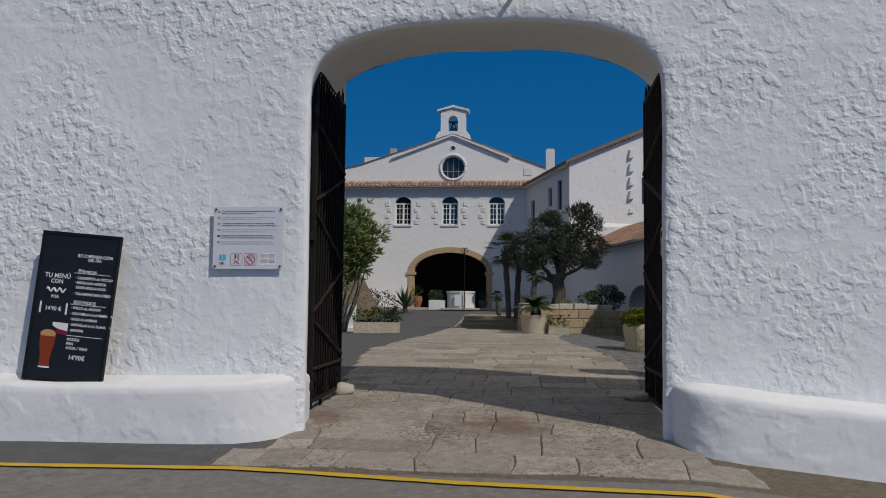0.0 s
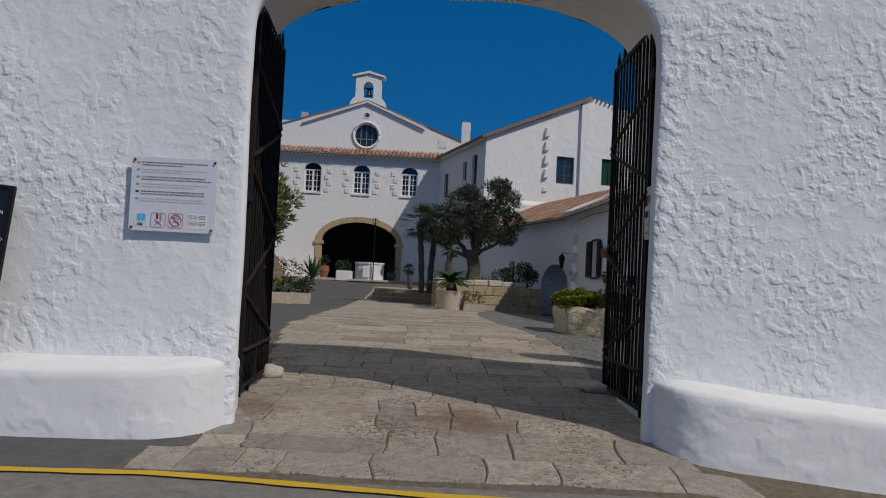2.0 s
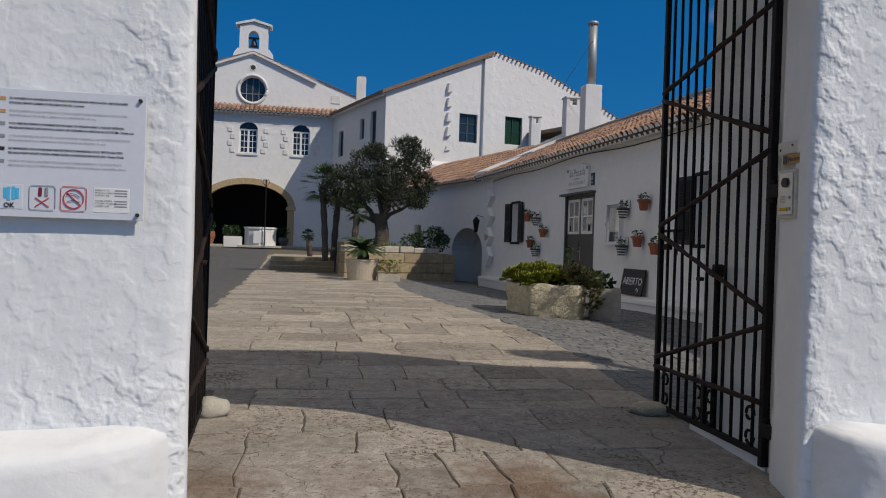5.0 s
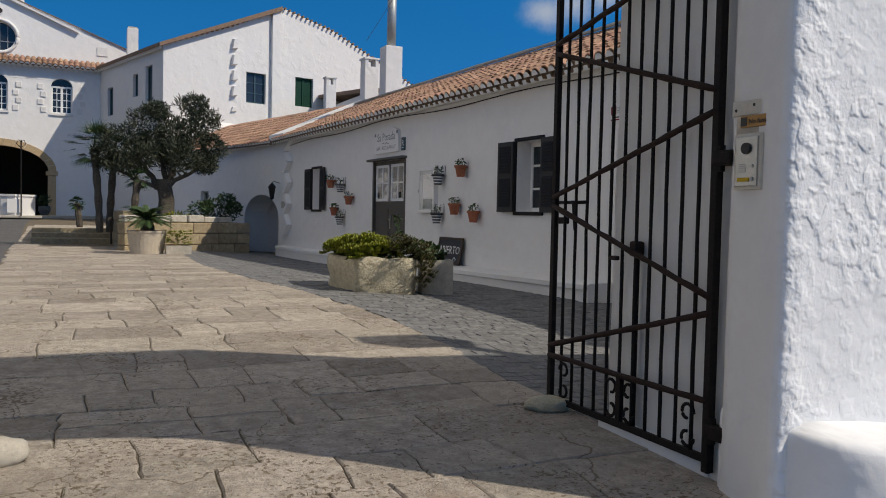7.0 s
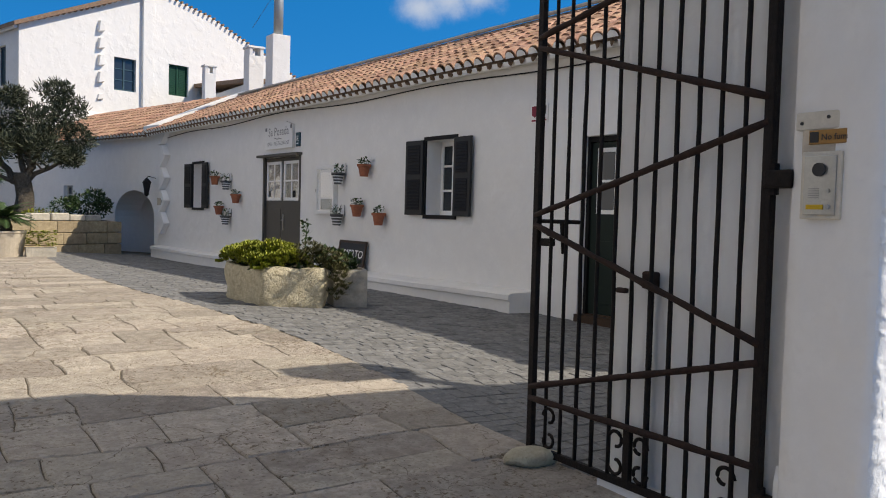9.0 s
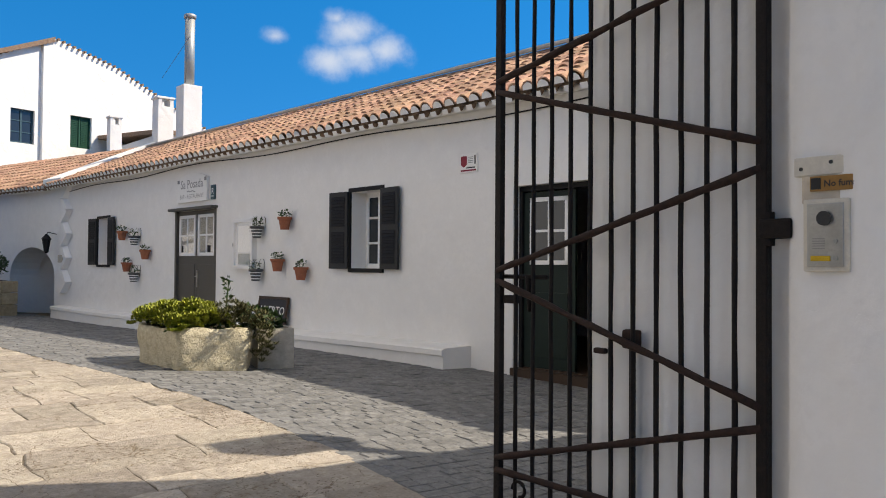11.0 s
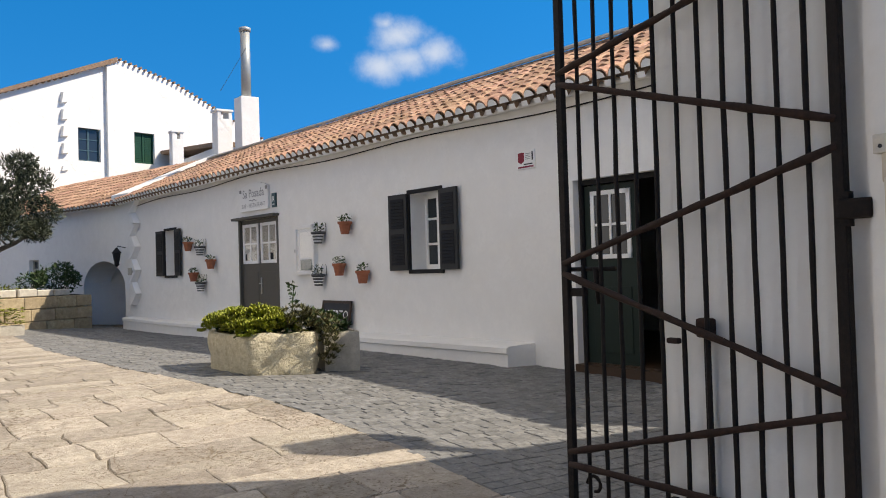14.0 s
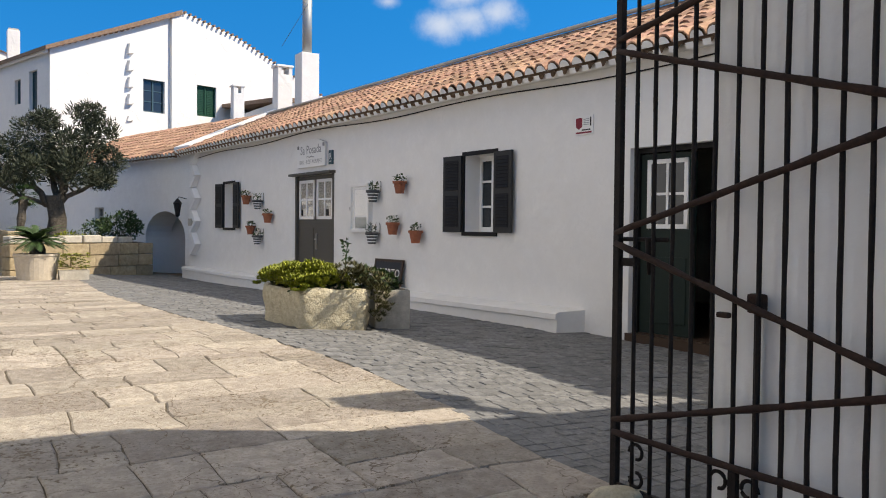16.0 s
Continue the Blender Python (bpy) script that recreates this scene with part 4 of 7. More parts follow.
    bm = bmesh.new()
    sheet(bm, [[(0.18, -0.015, 0.42), (0.18, -0.015, 0.445)], [(0.22, -0.015, 0.40), (0.22, -0.015, 0.447)], [(0.31, -0.015, 0.385), (0.31, -0.015, 0.445)]])
    part("printed_bottle", bm, "chalk", board)
    bm = bmesh.new()
    sheet(bm, [[(0.215, -0.0148, 0.365), (0.215, -0.0148, 0.40)], [(0.31, -0.0148, 0.35), (0.31, -0.0148, 0.385)]])
    part("printed_label", bm, "wine_print", board)


menu_board()


# ---- intercom, plates on the jamb ----
def intercom():
    x = 1.517
    ic = thing("intercom", "grey steel door intercom with a camera and one call button", "intercom", Matrix.Translation((x, 6.425, 2.025)))
    part("body", B(-0.03, 0.02, -0.075, 0.075, -0.12, 0.12, 0.006), "cream_plastic", ic)
    face = part("faceplate", B(-0.036, -0.028, -0.06, 0.06, -0.105, 0.105, 0.003), "steel", ic)
    bm = bmesh.new()
    tube(bm, [(-0.036, 0.0, 0.055), (-0.046, 0.0, 0.055)], 0.024, 16)
    part("lens", bm, "black_print", face, "round dark camera lens")
    bm = bmesh.new()
    tube(bm, [(-0.036, -0.035, -0.075), (-0.042, -0.035, -0.075)], 0.008, 10)
    part("button", bm, "pipe", face)
    part("button", tube(bmesh.new(), [(-0.036, -0.035, -0.02), (-0.041, -0.035, -0.02)], 0.007, 10), "pipe", face)
    part("name_card", B(-0.04, -0.034, -0.018, 0.045, -0.085, -0.068), "yellow", ic, "small yellow name card")
    for i in range(5):
        part("speaker_slot", B(-0.038, -0.034, 0.0, 0.04, -0.045 + i * 0.008, -0.042 + i * 0.008), "grey_print", face)
    pl = thing("plaster_patch", "cream mounting plate with screw holes above the intercom", "wall plate", Matrix.Translation((x, 6.415, 2.205)))
    part("plate", B(-0.012, 0.02, -0.125, 0.125, 0.02, 0.085, 0.006), "cream_plastic", pl)
    part("lower_plate", B(-0.010, 0.02, -0.10, 0.10, -0.075, 0.022, 0.008), "cream_pot", pl)
    for y, z in ((0.10, 0.045), (0.0, 0.062), (-0.105, 0.06)):
        bm = bmesh.new()
        tube(bm, [(-0.014, y, z), (-0.005, y, z)], 0.007, 8)
        part("screw_hole", bm, "black_print", pl)
    ns = thing("no_smoking_plate", "small brass-coloured plate reading no fumar", "sign", Matrix.Translation((x - 0.013, 6.40, 2.20)))
    part("plate", B(-0.006, 0.004, -0.082, 0.082, -0.028, 0.022, 0.002), "brass", ns)
    part("symbol", B(-0.008, -0.005, 0.045, 0.078, -0.022, 0.016), "slate", ns)
    lettering("No fumar", 0.03, "black_print", ns, pose(-0.0075, 0.035, -0.014, 90, 0, -90), thick=0.0006)


intercom()
bm = bmesh.new()
tube(bm, [(0.30, 6.15, 3.92), (0.30, 6.05, 3.92)], 0.018, 10)
tube(bm, [(0.30, 6.05, 3.93), (0.30, 6.05, 3.87)], [0.02, 0.03], 10)
solid("wall_lamp_socket", bm, "cream_plastic", "small plastic fitting fixed above the arch", "fitting")


# ---- posada details ----
def facing(y, z, out=0.0):
    """The same with x running to a viewer's right and -y out of the wall."""
    return Matrix.Translation((px_wall(y) - out, y, z)) @ pose(0, 0, 0, 0, 0, -87.14)


# bench along the wall
bm = bmesh.new()
cols = []
for i in range(34):
    y = 12.69 + (28.0 - 12.69) * i / 33
    d = 0.46 + 0.01 * noise.noise((y, 0, 0))
    if y > 18:
        d = 0.46 - 0.2 * min(1, (y - 18) / 9)
    g = ground_z(5.3, y)
    t = 0.905 - 0.12 * min(1, max(0, (y - 13) / 12)) + 0.008 * noise.noise((y * 1.3, 3, 0))
    f = px_wall(y)
    cols.append([(f + 0.02, y, t + 0.01), (f - d + 0.03, y, t), (f - d - 0.01, y, t - 0.02), (f - d - 0.015, y, t - 0.085), (f - d + 0.012, y, t - 0.095), (f - d, y, g - 0.15)])
bench = thing("bench", "long low whitewashed masonry bench along the wall", "bench")
sheet(bm, [c[:5] for c in cols])
bm.faces.new([bm.verts.new(p) for p in cols[0][:5]] + [bm.verts.new((cols[0][0][0], cols[0][0][1], cols[0][4][2]))])
part("seat", bm, "plaster", bench)
bm = bmesh.new()
sheet(bm, [c[4:] for c in cols])
e = cols[0]
bm.faces.new([bm.verts.new(p) for p in (e[4], e[5], (e[0][0], e[0][1], e[5][2]), (e[0][0], e[0][1], e[4][2]))])
part("base", bm, "plaster", bench)


def shutter(parent, m, w, h):
    sh = part("shutter", B(0, w, -0.02, 0.02, 0, h, 0.003), "shutter_paint", parent, "black louvred wooden shutter", m=m)
    for z0, z1 in ((0.08, h * 0.48), (h * 0.55, h - 0.07)):
        # flat black panel: its colour stands in for the shaded hollow behind the slats
        part("louvre_recess", B(0.06, w - 0.06, -0.0225, -0.0185, z0, z1), "black_paint", sh)
        n = int((z1 - z0) / 0.045)
        for i in range(n):
            z = z0 + (z1 - z0) * (i + 0.5) / n
            bm = bmesh.new()
            hexa(bm, [(0.06, -0.034, z - 0.02), (w - 0.06, -0.034, z - 0.02), (w - 0.06, -0.026, z - 0.022), (0.06, -0.026, z - 0.022), (0.06, -0.024, z + 0.014), (w - 0.06, -0.024, z + 0.014), (w - 0.06, -0.018, z + 0.012), (0.06, -0.018, z + 0.012)])
            part("slat", bm, "black_paint", sh)
    return sh


def shuttered_window(y0, y1, z0, z1, label, sw, closed=False):
    w, h = y1 - y0, z1 - z0
    win = thing("window_1" if w > 0.71 else "window_2", label, "window", facing(y1, z0), kind="structure")
    for a in ((-0.05, w + 0.05, -0.03, 0.0, -0.06, 0.0), (-0.05, w + 0.05, -0.03, 0.0, h, h + 0.06), (-0.05, 0.0, -0.03, 0.0, 0.0, h), (w, w + 0.05, -0.03, 0.0, 0.0, h)):
        part("frame", B(*a, 0.004), "black_paint", win)
    d = 0.26
    bm = bmesh.new()
    for a in ((0.0, w, d, d + 0.05, 0.0, 0.07), (0.0, w, d, d + 0.05, h - 0.07, h), (0, 0.07, d, d + 0.05, 0, h), (w - 0.07, w, d, d + 0.05, 0, h), (w / 2 - 0.05, w / 2 + 0.05, d - 0.01, d + 0.05, 0.0, h)):
        box(bm, *a)
    for k in (1, 2):
        box(bm, 0, w, d + 0.005, d + 0.045, h * k / 3 - 0.015, h * k / 3 + 0.015)
    part("sash", bm, "white_paint", win, "white painted sash with glazing bars")
    for i in range(2):
        for k in range(3):
            part("pane", B(0.07 + i * (w / 2 - 0.02), w / 2 - 0.05 + i * (w / 2 - 0.02), d + 0.02, d + 0.026, h * k / 3 + 0.02, h * (k + 1) / 3 - 0.02), "glass", win)
    part("curtain", B(0.02, w - 0.02, d + 0.10, d + 0.12, 0.0, h), "curtain", win)
    ang = 4
    shutter(win, Matrix.Translation((w + 0.03, -0.045, -0.01)) @ pose(0, 0, 0, 0, 0, -ang), sw, h + 0.02)
    shutter(win, Matrix.Translation((-0.03, -0.045, -0.01)) @ pose(0, 0, 0, 0, 0, 180 + ang) @ Matrix.Diagonal((1, -1, 1, 1)), sw, h + 0.02)
    for x, z in ((w + sw * 0.85, h * 0.12), (w + sw * 0.9, h * 0.5), (-sw * 0.85, h * 0.5), (w + sw * 0.85, h * 0.85)):
        part("shutter_catch", B(x - 0.012, x + 0.012, -0.085, -0.06, z - 0.06, z + 0.06, 0.006), "steel", win)
    return win


shuttered_window(WIN[0], WIN[1], WIN[2], WIN[3], "white casement window with open black louvred shutters", 0.42)
shuttered_window(WIN0[0], WIN0[1], WIN0[2], WIN0[3], "narrow white window with open black shutters", 0.42)


def entrance():
    y0, y1, zt = DOOR[0], DOOR[1], DOOR[3]
    w, zb = y1 - y0, 0.62
    h = zt - zb
    d = thing("door_1", "closed brown-grey double door with white glazed upper panes", "door", facing(y1, zb), kind="structure")
    part("lintel", B(-0.10, w + 0.08, -0.14, 0.02, h, h + 0.05, 0.01), "door_grey", d, "thin projecting canopy board")
    part("frame", B(-0.03, 0.04, -0.01, 0.10, 0, h), "door_grey", d)
    part("frame", B(w - 0.04, w + 0.03, -0.01, 0.10, 0, h), "door_grey", d)
    for i in range(2):
        x0, x1 = 0.04 + i * (w / 2 - 0.04), w / 2 + i * (w / 2 - 0.04) - 0.004
        leaf = part("leaf", B(x0, x1, 0.05, 0.09, 0, h - 0.01, 0.003), "door_grey", d)
        part("lower_panel", B(x0 + 0.09, x1 - 0.09, 0.038, 0.055, 0.15, h * 0.55, 0.006), "door_grey", leaf)
        a, b, c, e = x0 + 0.05, x1 - 0.05, h * 0.62, h - 0.09
        bm = bmesh.new()
        for q in ((a, b, 0.03, 0.055, c, c + 0.06), (a, b, 0.03, 0.055, e - 0.06, e), (a, a + 0.06, 0.03, 0.055, c, e), (b - 0.06, b, 0.03, 0.055, c, e), ((a + b) / 2 - 0.016, (a + b) / 2 + 0.016, 0.032, 0.055, c, e), (a, b, 0.032, 0.055, (c + e) / 2 - 0.016, (c + e) / 2 + 0.016)):
            box(bm, *q)
        part("glazing_bars", bm, "white_paint", leaf, "white glazing bars")
        for u in range(2):
            for v in range(2):
                part("pane", B(a + 0.06 + u * ((b - a) / 2 - 0.04), (a + b) / 2 - 0.02 + u * ((b - a) / 2 - 0.04), 0.043, 0.049, c + 0.06 + v * ((e - c) / 2 - 0.04), (c + e) / 2 - 0.02 + v * ((e - c) / 2 - 0.04)), "clear_glass", leaf).visible_shadow = False
        part("curtain", B(a + 0.05, b - 0.05, 0.0494, 0.0498, c + 0.05, e - 0.05), "curtain", leaf)
        part("ornament", B((a + b) / 2 + 0.05, (a + b) / 2 + 0.16, 0.041, 0.0428, c + 0.07, c + 0.2, 0.004) if i else B(a + 0.1, a + 0.16, 0.041, 0.0428, c + 0.07, c + 0.2, 0.004), "black_paint", leaf)
    part("handle", B(w / 2 + 0.02, w / 2 + 0.055, 0.03, 0.055, h * 0.36, h * 0.5, 0.004), "steel", d, "steel handle plate")
    bm = bmesh.new()
    tube(bm, [(w / 2 + 0.04, 0.03, h * 0.45), (w / 2 + 0.04, -0.01, h * 0.45), (w / 2 + 0.17, -0.01, h * 0.45)], 0.01, 8)
    part("lever", bm, "steel", d)
    part("lock", B(w / 2 + 0.02, w / 2 + 0.05, 0.03, 0.052, h * 0.24, h * 0.28, 0.004), "steel", d)


entrance()


def side_door():
    y0, y1, zt = DOOR2[0], DOOR2[1], DOOR2[3]
    w, zb = y1 - y0, 0.70
    h = zt - zb
    d = thing("door_2", "black-green door standing ajar with a white four-pane light", "door", facing(y1, zb), kind="structure")
    part("frame", B(0.0, 0.05, 0.10, 0.2, 0, h), "black_paint", d)
    part("frame", B(0.0, w, 0.10, 0.2, h - 0.06, h), "black_paint", d)
    leaf = part("leaf", B(0, w * 0.62, -0.022, 0.022, 0.02, h - 0.07, 0.004), "door_dark", d, m=Matrix.Translation((0.05, 0.16, 0)) @ pose(0, 0, 0, 0, 0, 4))
    lw = w * 0.62
    part("lower_panel", B(0.1, lw - 0.1, -0.034, -0.018, 0.15, h * 0.42, 0.006), "door_dark", leaf)
    a, b, c, e = 0.10, lw - 0.08, h * 0.57, h - 0.14
    bm = bmesh.new()
    for q in ((a, b, -0.045, -0.015, c, c + 0.05), (a, b, -0.045, -0.015, e - 0.05, e), (a, a + 0.05, -0.045, -0.015, c, e), (b - 0.05, b, -0.045, -0.015, c, e), ((a + b) / 2 - 0.015, (a + b) / 2 + 0.015, -0.043, -0.015, c, e), (a, b, -0.043, -0.015, (c + e) / 2 - 0.015, (c + e) / 2 + 0.015)):
        box(bm, *q)
    part("glazing_bars", bm, "white_paint", leaf, "white glazing bars")
    for u in range(2):
        for v in range(2):
            part("pane", B(a + 0.05 + u * ((b - a) / 2 - 0.035), (a + b) / 2 - 0.015 + u * ((b - a) / 2 - 0.035), -0.03, -0.024, c + 0.05 + v * ((e - c) / 2 - 0.035), (c + e) / 2 - 0.015 + v * ((e - c) / 2 - 0.035)), "glass", leaf)
    part("step", B(-0.02, w + 0.02, -0.03, 0.35, -0.25, 0.012), "dark_wood", d)


side_door()


def inn_sign():
    s = thing("inn_sign", "white shaped signboard with grey lettering above the door", "sign", facing(20.95, 3.12, 0.03))
    w, h = 1.25, 0.56
    bm = bmesh.new()
    cols = []
    for k in range(25):
        x = w * k / 24
        t = h - 0.10 + (0.10 * math.cos((x - w / 2) / (w / 2) * math.pi / 2) if 0.08 < x < w - 0.08 else 0.0)
        cols.append([(x, -0.012, 0.0), (x, -0.012, t)])
    for a, b in zip(cols, cols[1:]):
        (x0, _, z0), (_, _, t0) = a
        (x1, _, _), (_, _, t1) = b
        hexa(bm, [(x0, -0.03, z0), (x1, -0.03, z0), (x1, 0.02, z0), (x0, 0.02, z0), (x0, -0.03, t0), (x1, -0.03, t1), (x1, 0.02, t1), (x0, 0.02, t0)])
    bmesh.ops.remove_doubles(bm, verts=bm.verts, dist=1e-5)
    part("board", bm, "white_paint", s)
    up = pose(0, -0.033, 0, 90)
    lettering("Sa Posada", 0.24, "grey_print", s, Matrix.Translation((w / 2, 0, 0.27)) @ up, "CENTER", thick=0.002)
    lettering("BAR - RESTAURANT", 0.115, "grey_print", s, Matrix.Translation((w / 2, 0, 0.07)) @ up, "CENTER")
    bm = bmesh.new()
    tube(bm, [(w / 2 + 0.32 * (k / 12 - 0.5), -0.042, 0.205 + 0.012 * math.sin(k)) for k in range(13)], 0.007, 5)
    part("flourish", bm, "grey_print", s)
    for x in (0.05, w - 0.05):
        part("scroll_corner", B(x - 0.035, x + 0.035, -0.045, -0.015, h - 0.18, h - 0.11, 0.012), "grey_print", s)
    t = thing("restaurant_plate", "small blue plate with a white letter r", "sign", facing(19.60, 3.13, 0.02))
    part("plate", B(0, 0.16, -0.012, 0.02, 0, 0.27, 0.004), M["blue_paint"], t)
    lettering("R", 0.16, "chalk", t, Matrix.Translation((0.08, -0.014, 0.10)) @ pose(0, 0, 0, 90), "CENTER")
    part("mark_bar", B(0.04, 0.12, -0.015, -0.01, 0.05, 0.065), "chalk", t)
    a = thing("alarm_plate", "white alarm warning plate with a dark red shield", "sign", facing(12.89, 3.09, 0.012))
    part("plate", B(0, 0.31, -0.006, 0.015, 0, 0.235, 0.002), "white_paint", a)
    bm = bmesh.new()
    sheet(bm, [[(0.02, -0.0085, 0.10), (0.02, -0.0085, 0.205)], [(0.075, -0.0085, 0.065), (0.075, -0.0085, 0.212)], [(0.13, -0.0085, 0.10), (0.13, -0.0085, 0.205)]])
    part("shield", bm, "wine_print", a)
    for i in range(4):
        part("print_bar", B(0.15, 0.24, -0.0085, -0.005, 0.185 - i * 0.022, 0.193 - i * 0.022), "grey_print", a)
    part("figure_mark", B(0.262, 0.282, -0.0085, -0.005, 0.10, 0.21, 0.004), "black_print", a)
    part("print_bar", B(0.12, 0.27, -0.0085, -0.005, 0.05, 0.066), "black_print", a)
    part("print_bar", B(0.02, 0.29, -0.0085, -0.005, 0.015, 0.036), "wine_print", a)


inn_sign()


def menu_case():
    c = thing("menu_case", "white framed glazed menu case on the wall", "display case", facing(18.64, 1.83, 0.0))
    w, h = 0.70, 0.88
    bm = bmesh.new()
    for q in ((0, w, -0.09, 0.01, 0, 0.06), (0, w, -0.09, 0.01, h - 0.06, h), (0, 0.06, -0.09, 0.01, 0, h), (w - 0.06, w, -0.09, 0.01, 0, h)):
        box(bm, *q, 0.004)
    part("frame", bm, "white_paint", c)
    part("back", B(0.05, w - 0.05, -0.03, 0.0, 0.05, h - 0.05), "acrylic", c)
    part("pane", B(0.05, w - 0.05, -0.082, -0.078, 0.05, h - 0.05), "clear_glass", c).visible_shadow = False
    part("menu_sheet", B(0.12, w - 0.14, -0.036, -0.031, 0.3, h - 0.12), "white_paint", c)
    part("menu_picture", B(0.12, w - 0.14, -0.036, -0.031, 0.08, 0.27), "blue_paint", c)
    part("latch", B(0.02, 0.04, -0.10, -0.085, h * 0.45, h * 0.52, 0.003), "steel", c)


menu_case()


def leaf_cloud(bm, centre, radii, count, size, rng, droop=0.0, narrow=0.35, shell=0.5):
    """Many small pointed leaves scattered through an uneven blob."""
    cx, cy, cz = centre
    for _ in range(count):
        d = Vector((rng.gauss(0, 1), rng.gauss(0, 1), rng.gauss(0, 1))).normalized()
        r = (shell + (1 - shell) * rng.random()) ** 0.6
        r *= 0.82 + 0.35 * noise.noise(d * 2.2 + Vector(centre))
        p = Vector((cx + d.x * r * radii[0], cy + d.y * r * radii[1], cz + d.z * r * radii[2]))
        a = (d * 0.7 + Vector((rng.uniform(-1, 1), rng.uniform(-1, 1), rng.uniform(-0.6, 1) - droop))).normalized()
        b = a.cross(Vector((rng.uniform(-1, 1), rng.uniform(-1, 1), rng.uniform(-1, 1)))).normalized()
        s = size * rng.uniform(0.65, 1.3)
        q = [p, p + a * s * 0.5 + b * s * narrow * 0.5, p + a * s, p + a * s * 0.5 - b * s * narrow * 0.5]
        bm.faces.new([bm.verts.new(v) for v in q])
    return bm


def leaf_part(name, parent, mat, blobs, count, size, seed, label="", narrow=0.35, droop=0.0, shell=0.5):
    rng = random.Random(seed)
    bm = bmesh.new()
    for c, r in blobs:
        leaf_cloud(bm, c, r, count, size, rng, droop, narrow, shell)
    me = bpy.data.meshes.new("leaves")
    bm.to_mesh(me)
    bm.free()
    me.materials.append(M[mat])
    ob = new(name, me)
    ob.parent = parent
    if label:
        tagged(ob, label)
    return ob


def wall_pot(y, z, kind, seed):
    """A flower pot hung on the wall."""
    rng = random.Random(seed)
    terr = kind == "terracotta"
    p = thing("wall_pot", "terracotta flower pot hung on the white wall" if terr else "patterned grey flower pot with a wire holder on the wall", "plant pot", facing(y, z + 0.03, 0.0) @ Matrix.Scale(0.8, 4), "pots on the inn wall")
    bm = bmesh.new()
    lathe(bm, [(0.085, 0.0), (0.125, 0.20), (0.148, 0.205), (0.152, 0.255), (0.135, 0.255), (0.125, 0.21)], 16, (0, -0.16, 0))
    pot = part("pot", bm, "terracotta" if terr else "grey_pot", p, smooth=False)
    part("soil", lathe(bmesh.new(), [(0.02, 0.2), (0.125, 0.215), (0.02, 0.22)], 12, (0, -0.16, 0)), "soil", p)
    if not terr:
        for k in range(3):
            bm = bmesh.new()
            tube(bm, [(0.104 * math.cos(t) * (1 + k * 0.12), -0.16 + 0.104 * math.sin(t) * (1 + k * 0.12), 0.05 + k * 0.065) for t in (2 * math.pi * j / 16 for j in range(17))], 0.012, 5)
            part("painted_band", bm, "white_paint", pot)
        bm = bmesh.new()
        for s in (-0.1, 0.1):
            tube(bm, [(s, -0.02, 0.22), (s, -0.015, 0.42), (s * 0.6, -0.01, 0.46)], 0.006, 5)
        tube(bm, [(0.15 * math.cos(t), -0.16 + 0.15 * math.sin(t), 0.21) for t in (2 * math.pi * j / 16 for j in range(17))], 0.006, 5)
        part("wire_holder", bm, "iron", p)
    bm = bmesh.new()
    for _ in range(5):
        tube(bm, [(0, -0.16, 0.2), (rng.uniform(-0.1, 0.1), -0.16 + rng.uniform(-0.1, 0.05), 0.32), (rng.uniform(-0.16, 0.16), -0.16 + rng.uniform(-0.12, 0.05), 0.36 + (0.1 if not terr else 0))], 0.005, 5)
    part("stem", bm, "leaf", p)
    if kind != "empty":
        leaf_part("leaves", p, "leaf", [((rng.uniform(-0.05, 0.05), -0.17, 0.31), (0.15, 0.13, 0.09 if terr else 0.14))], 46 if terr else 34, 0.055, seed, narrow=0.7)
    return p


for y, z, k, s in ((23.60, 2.40, "terracotta", 1), (22.92, 2.28, "grey", 2), (22.33, 1.97, "terracotta", 3), (23.32, 1.70, "terracotta", 4), (22.92, 1.48, "grey", 5),
                   (17.72, 2.33, "grey", 6), (16.84, 2.45, "terracotta", 7), (17.74, 1.60, "grey", 8), (17.05, 1.77, "terracotta", 9), (16.35, 1.64, "terracotta", 10)):
    wall_pot(y, z, k, s)


def chalkboard():
    b = thing("chalkboard", "small wood-framed chalkboard propped on the bench", "chalkboard", facing(17.72, 0.885, 0.13) @ pose(0, 0, 0, -10))
    w, h = 0.92, 0.50
    part("slate", B(0.03, w - 0.03, -0.012, 0.0, 0.03, h - 0.03), "slate", b)
    for q in ((0, w, -0.02, 0.01, 0, 0.045), (0, w, -0.02, 0.01, h - 0.045, h), (0, 0.045, -0.02, 0.01, 0, h), (w - 0.045, w, -0.02, 0.01, 0, h)):
        part("frame_rail", B(*q, 0.004), "dark_wood", b)
    lettering("ABIERTO", 0.2, "chalk", b, Matrix.Translation((0.06, -0.0145, 0.2)) @ pose(0, 0, 0, 90, 0, 0), thick=0.001)
    bm = bmesh.new()
    tube(bm, [(0.66, -0.016, 0.09), (0.70, -0.016, 0.14), (0.76, -0.016, 0.10), (0.72, -0.016, 0.06)], 0.008, 5)
    part("chalk_doodle", bm, "chalk", b)


chalkboard()


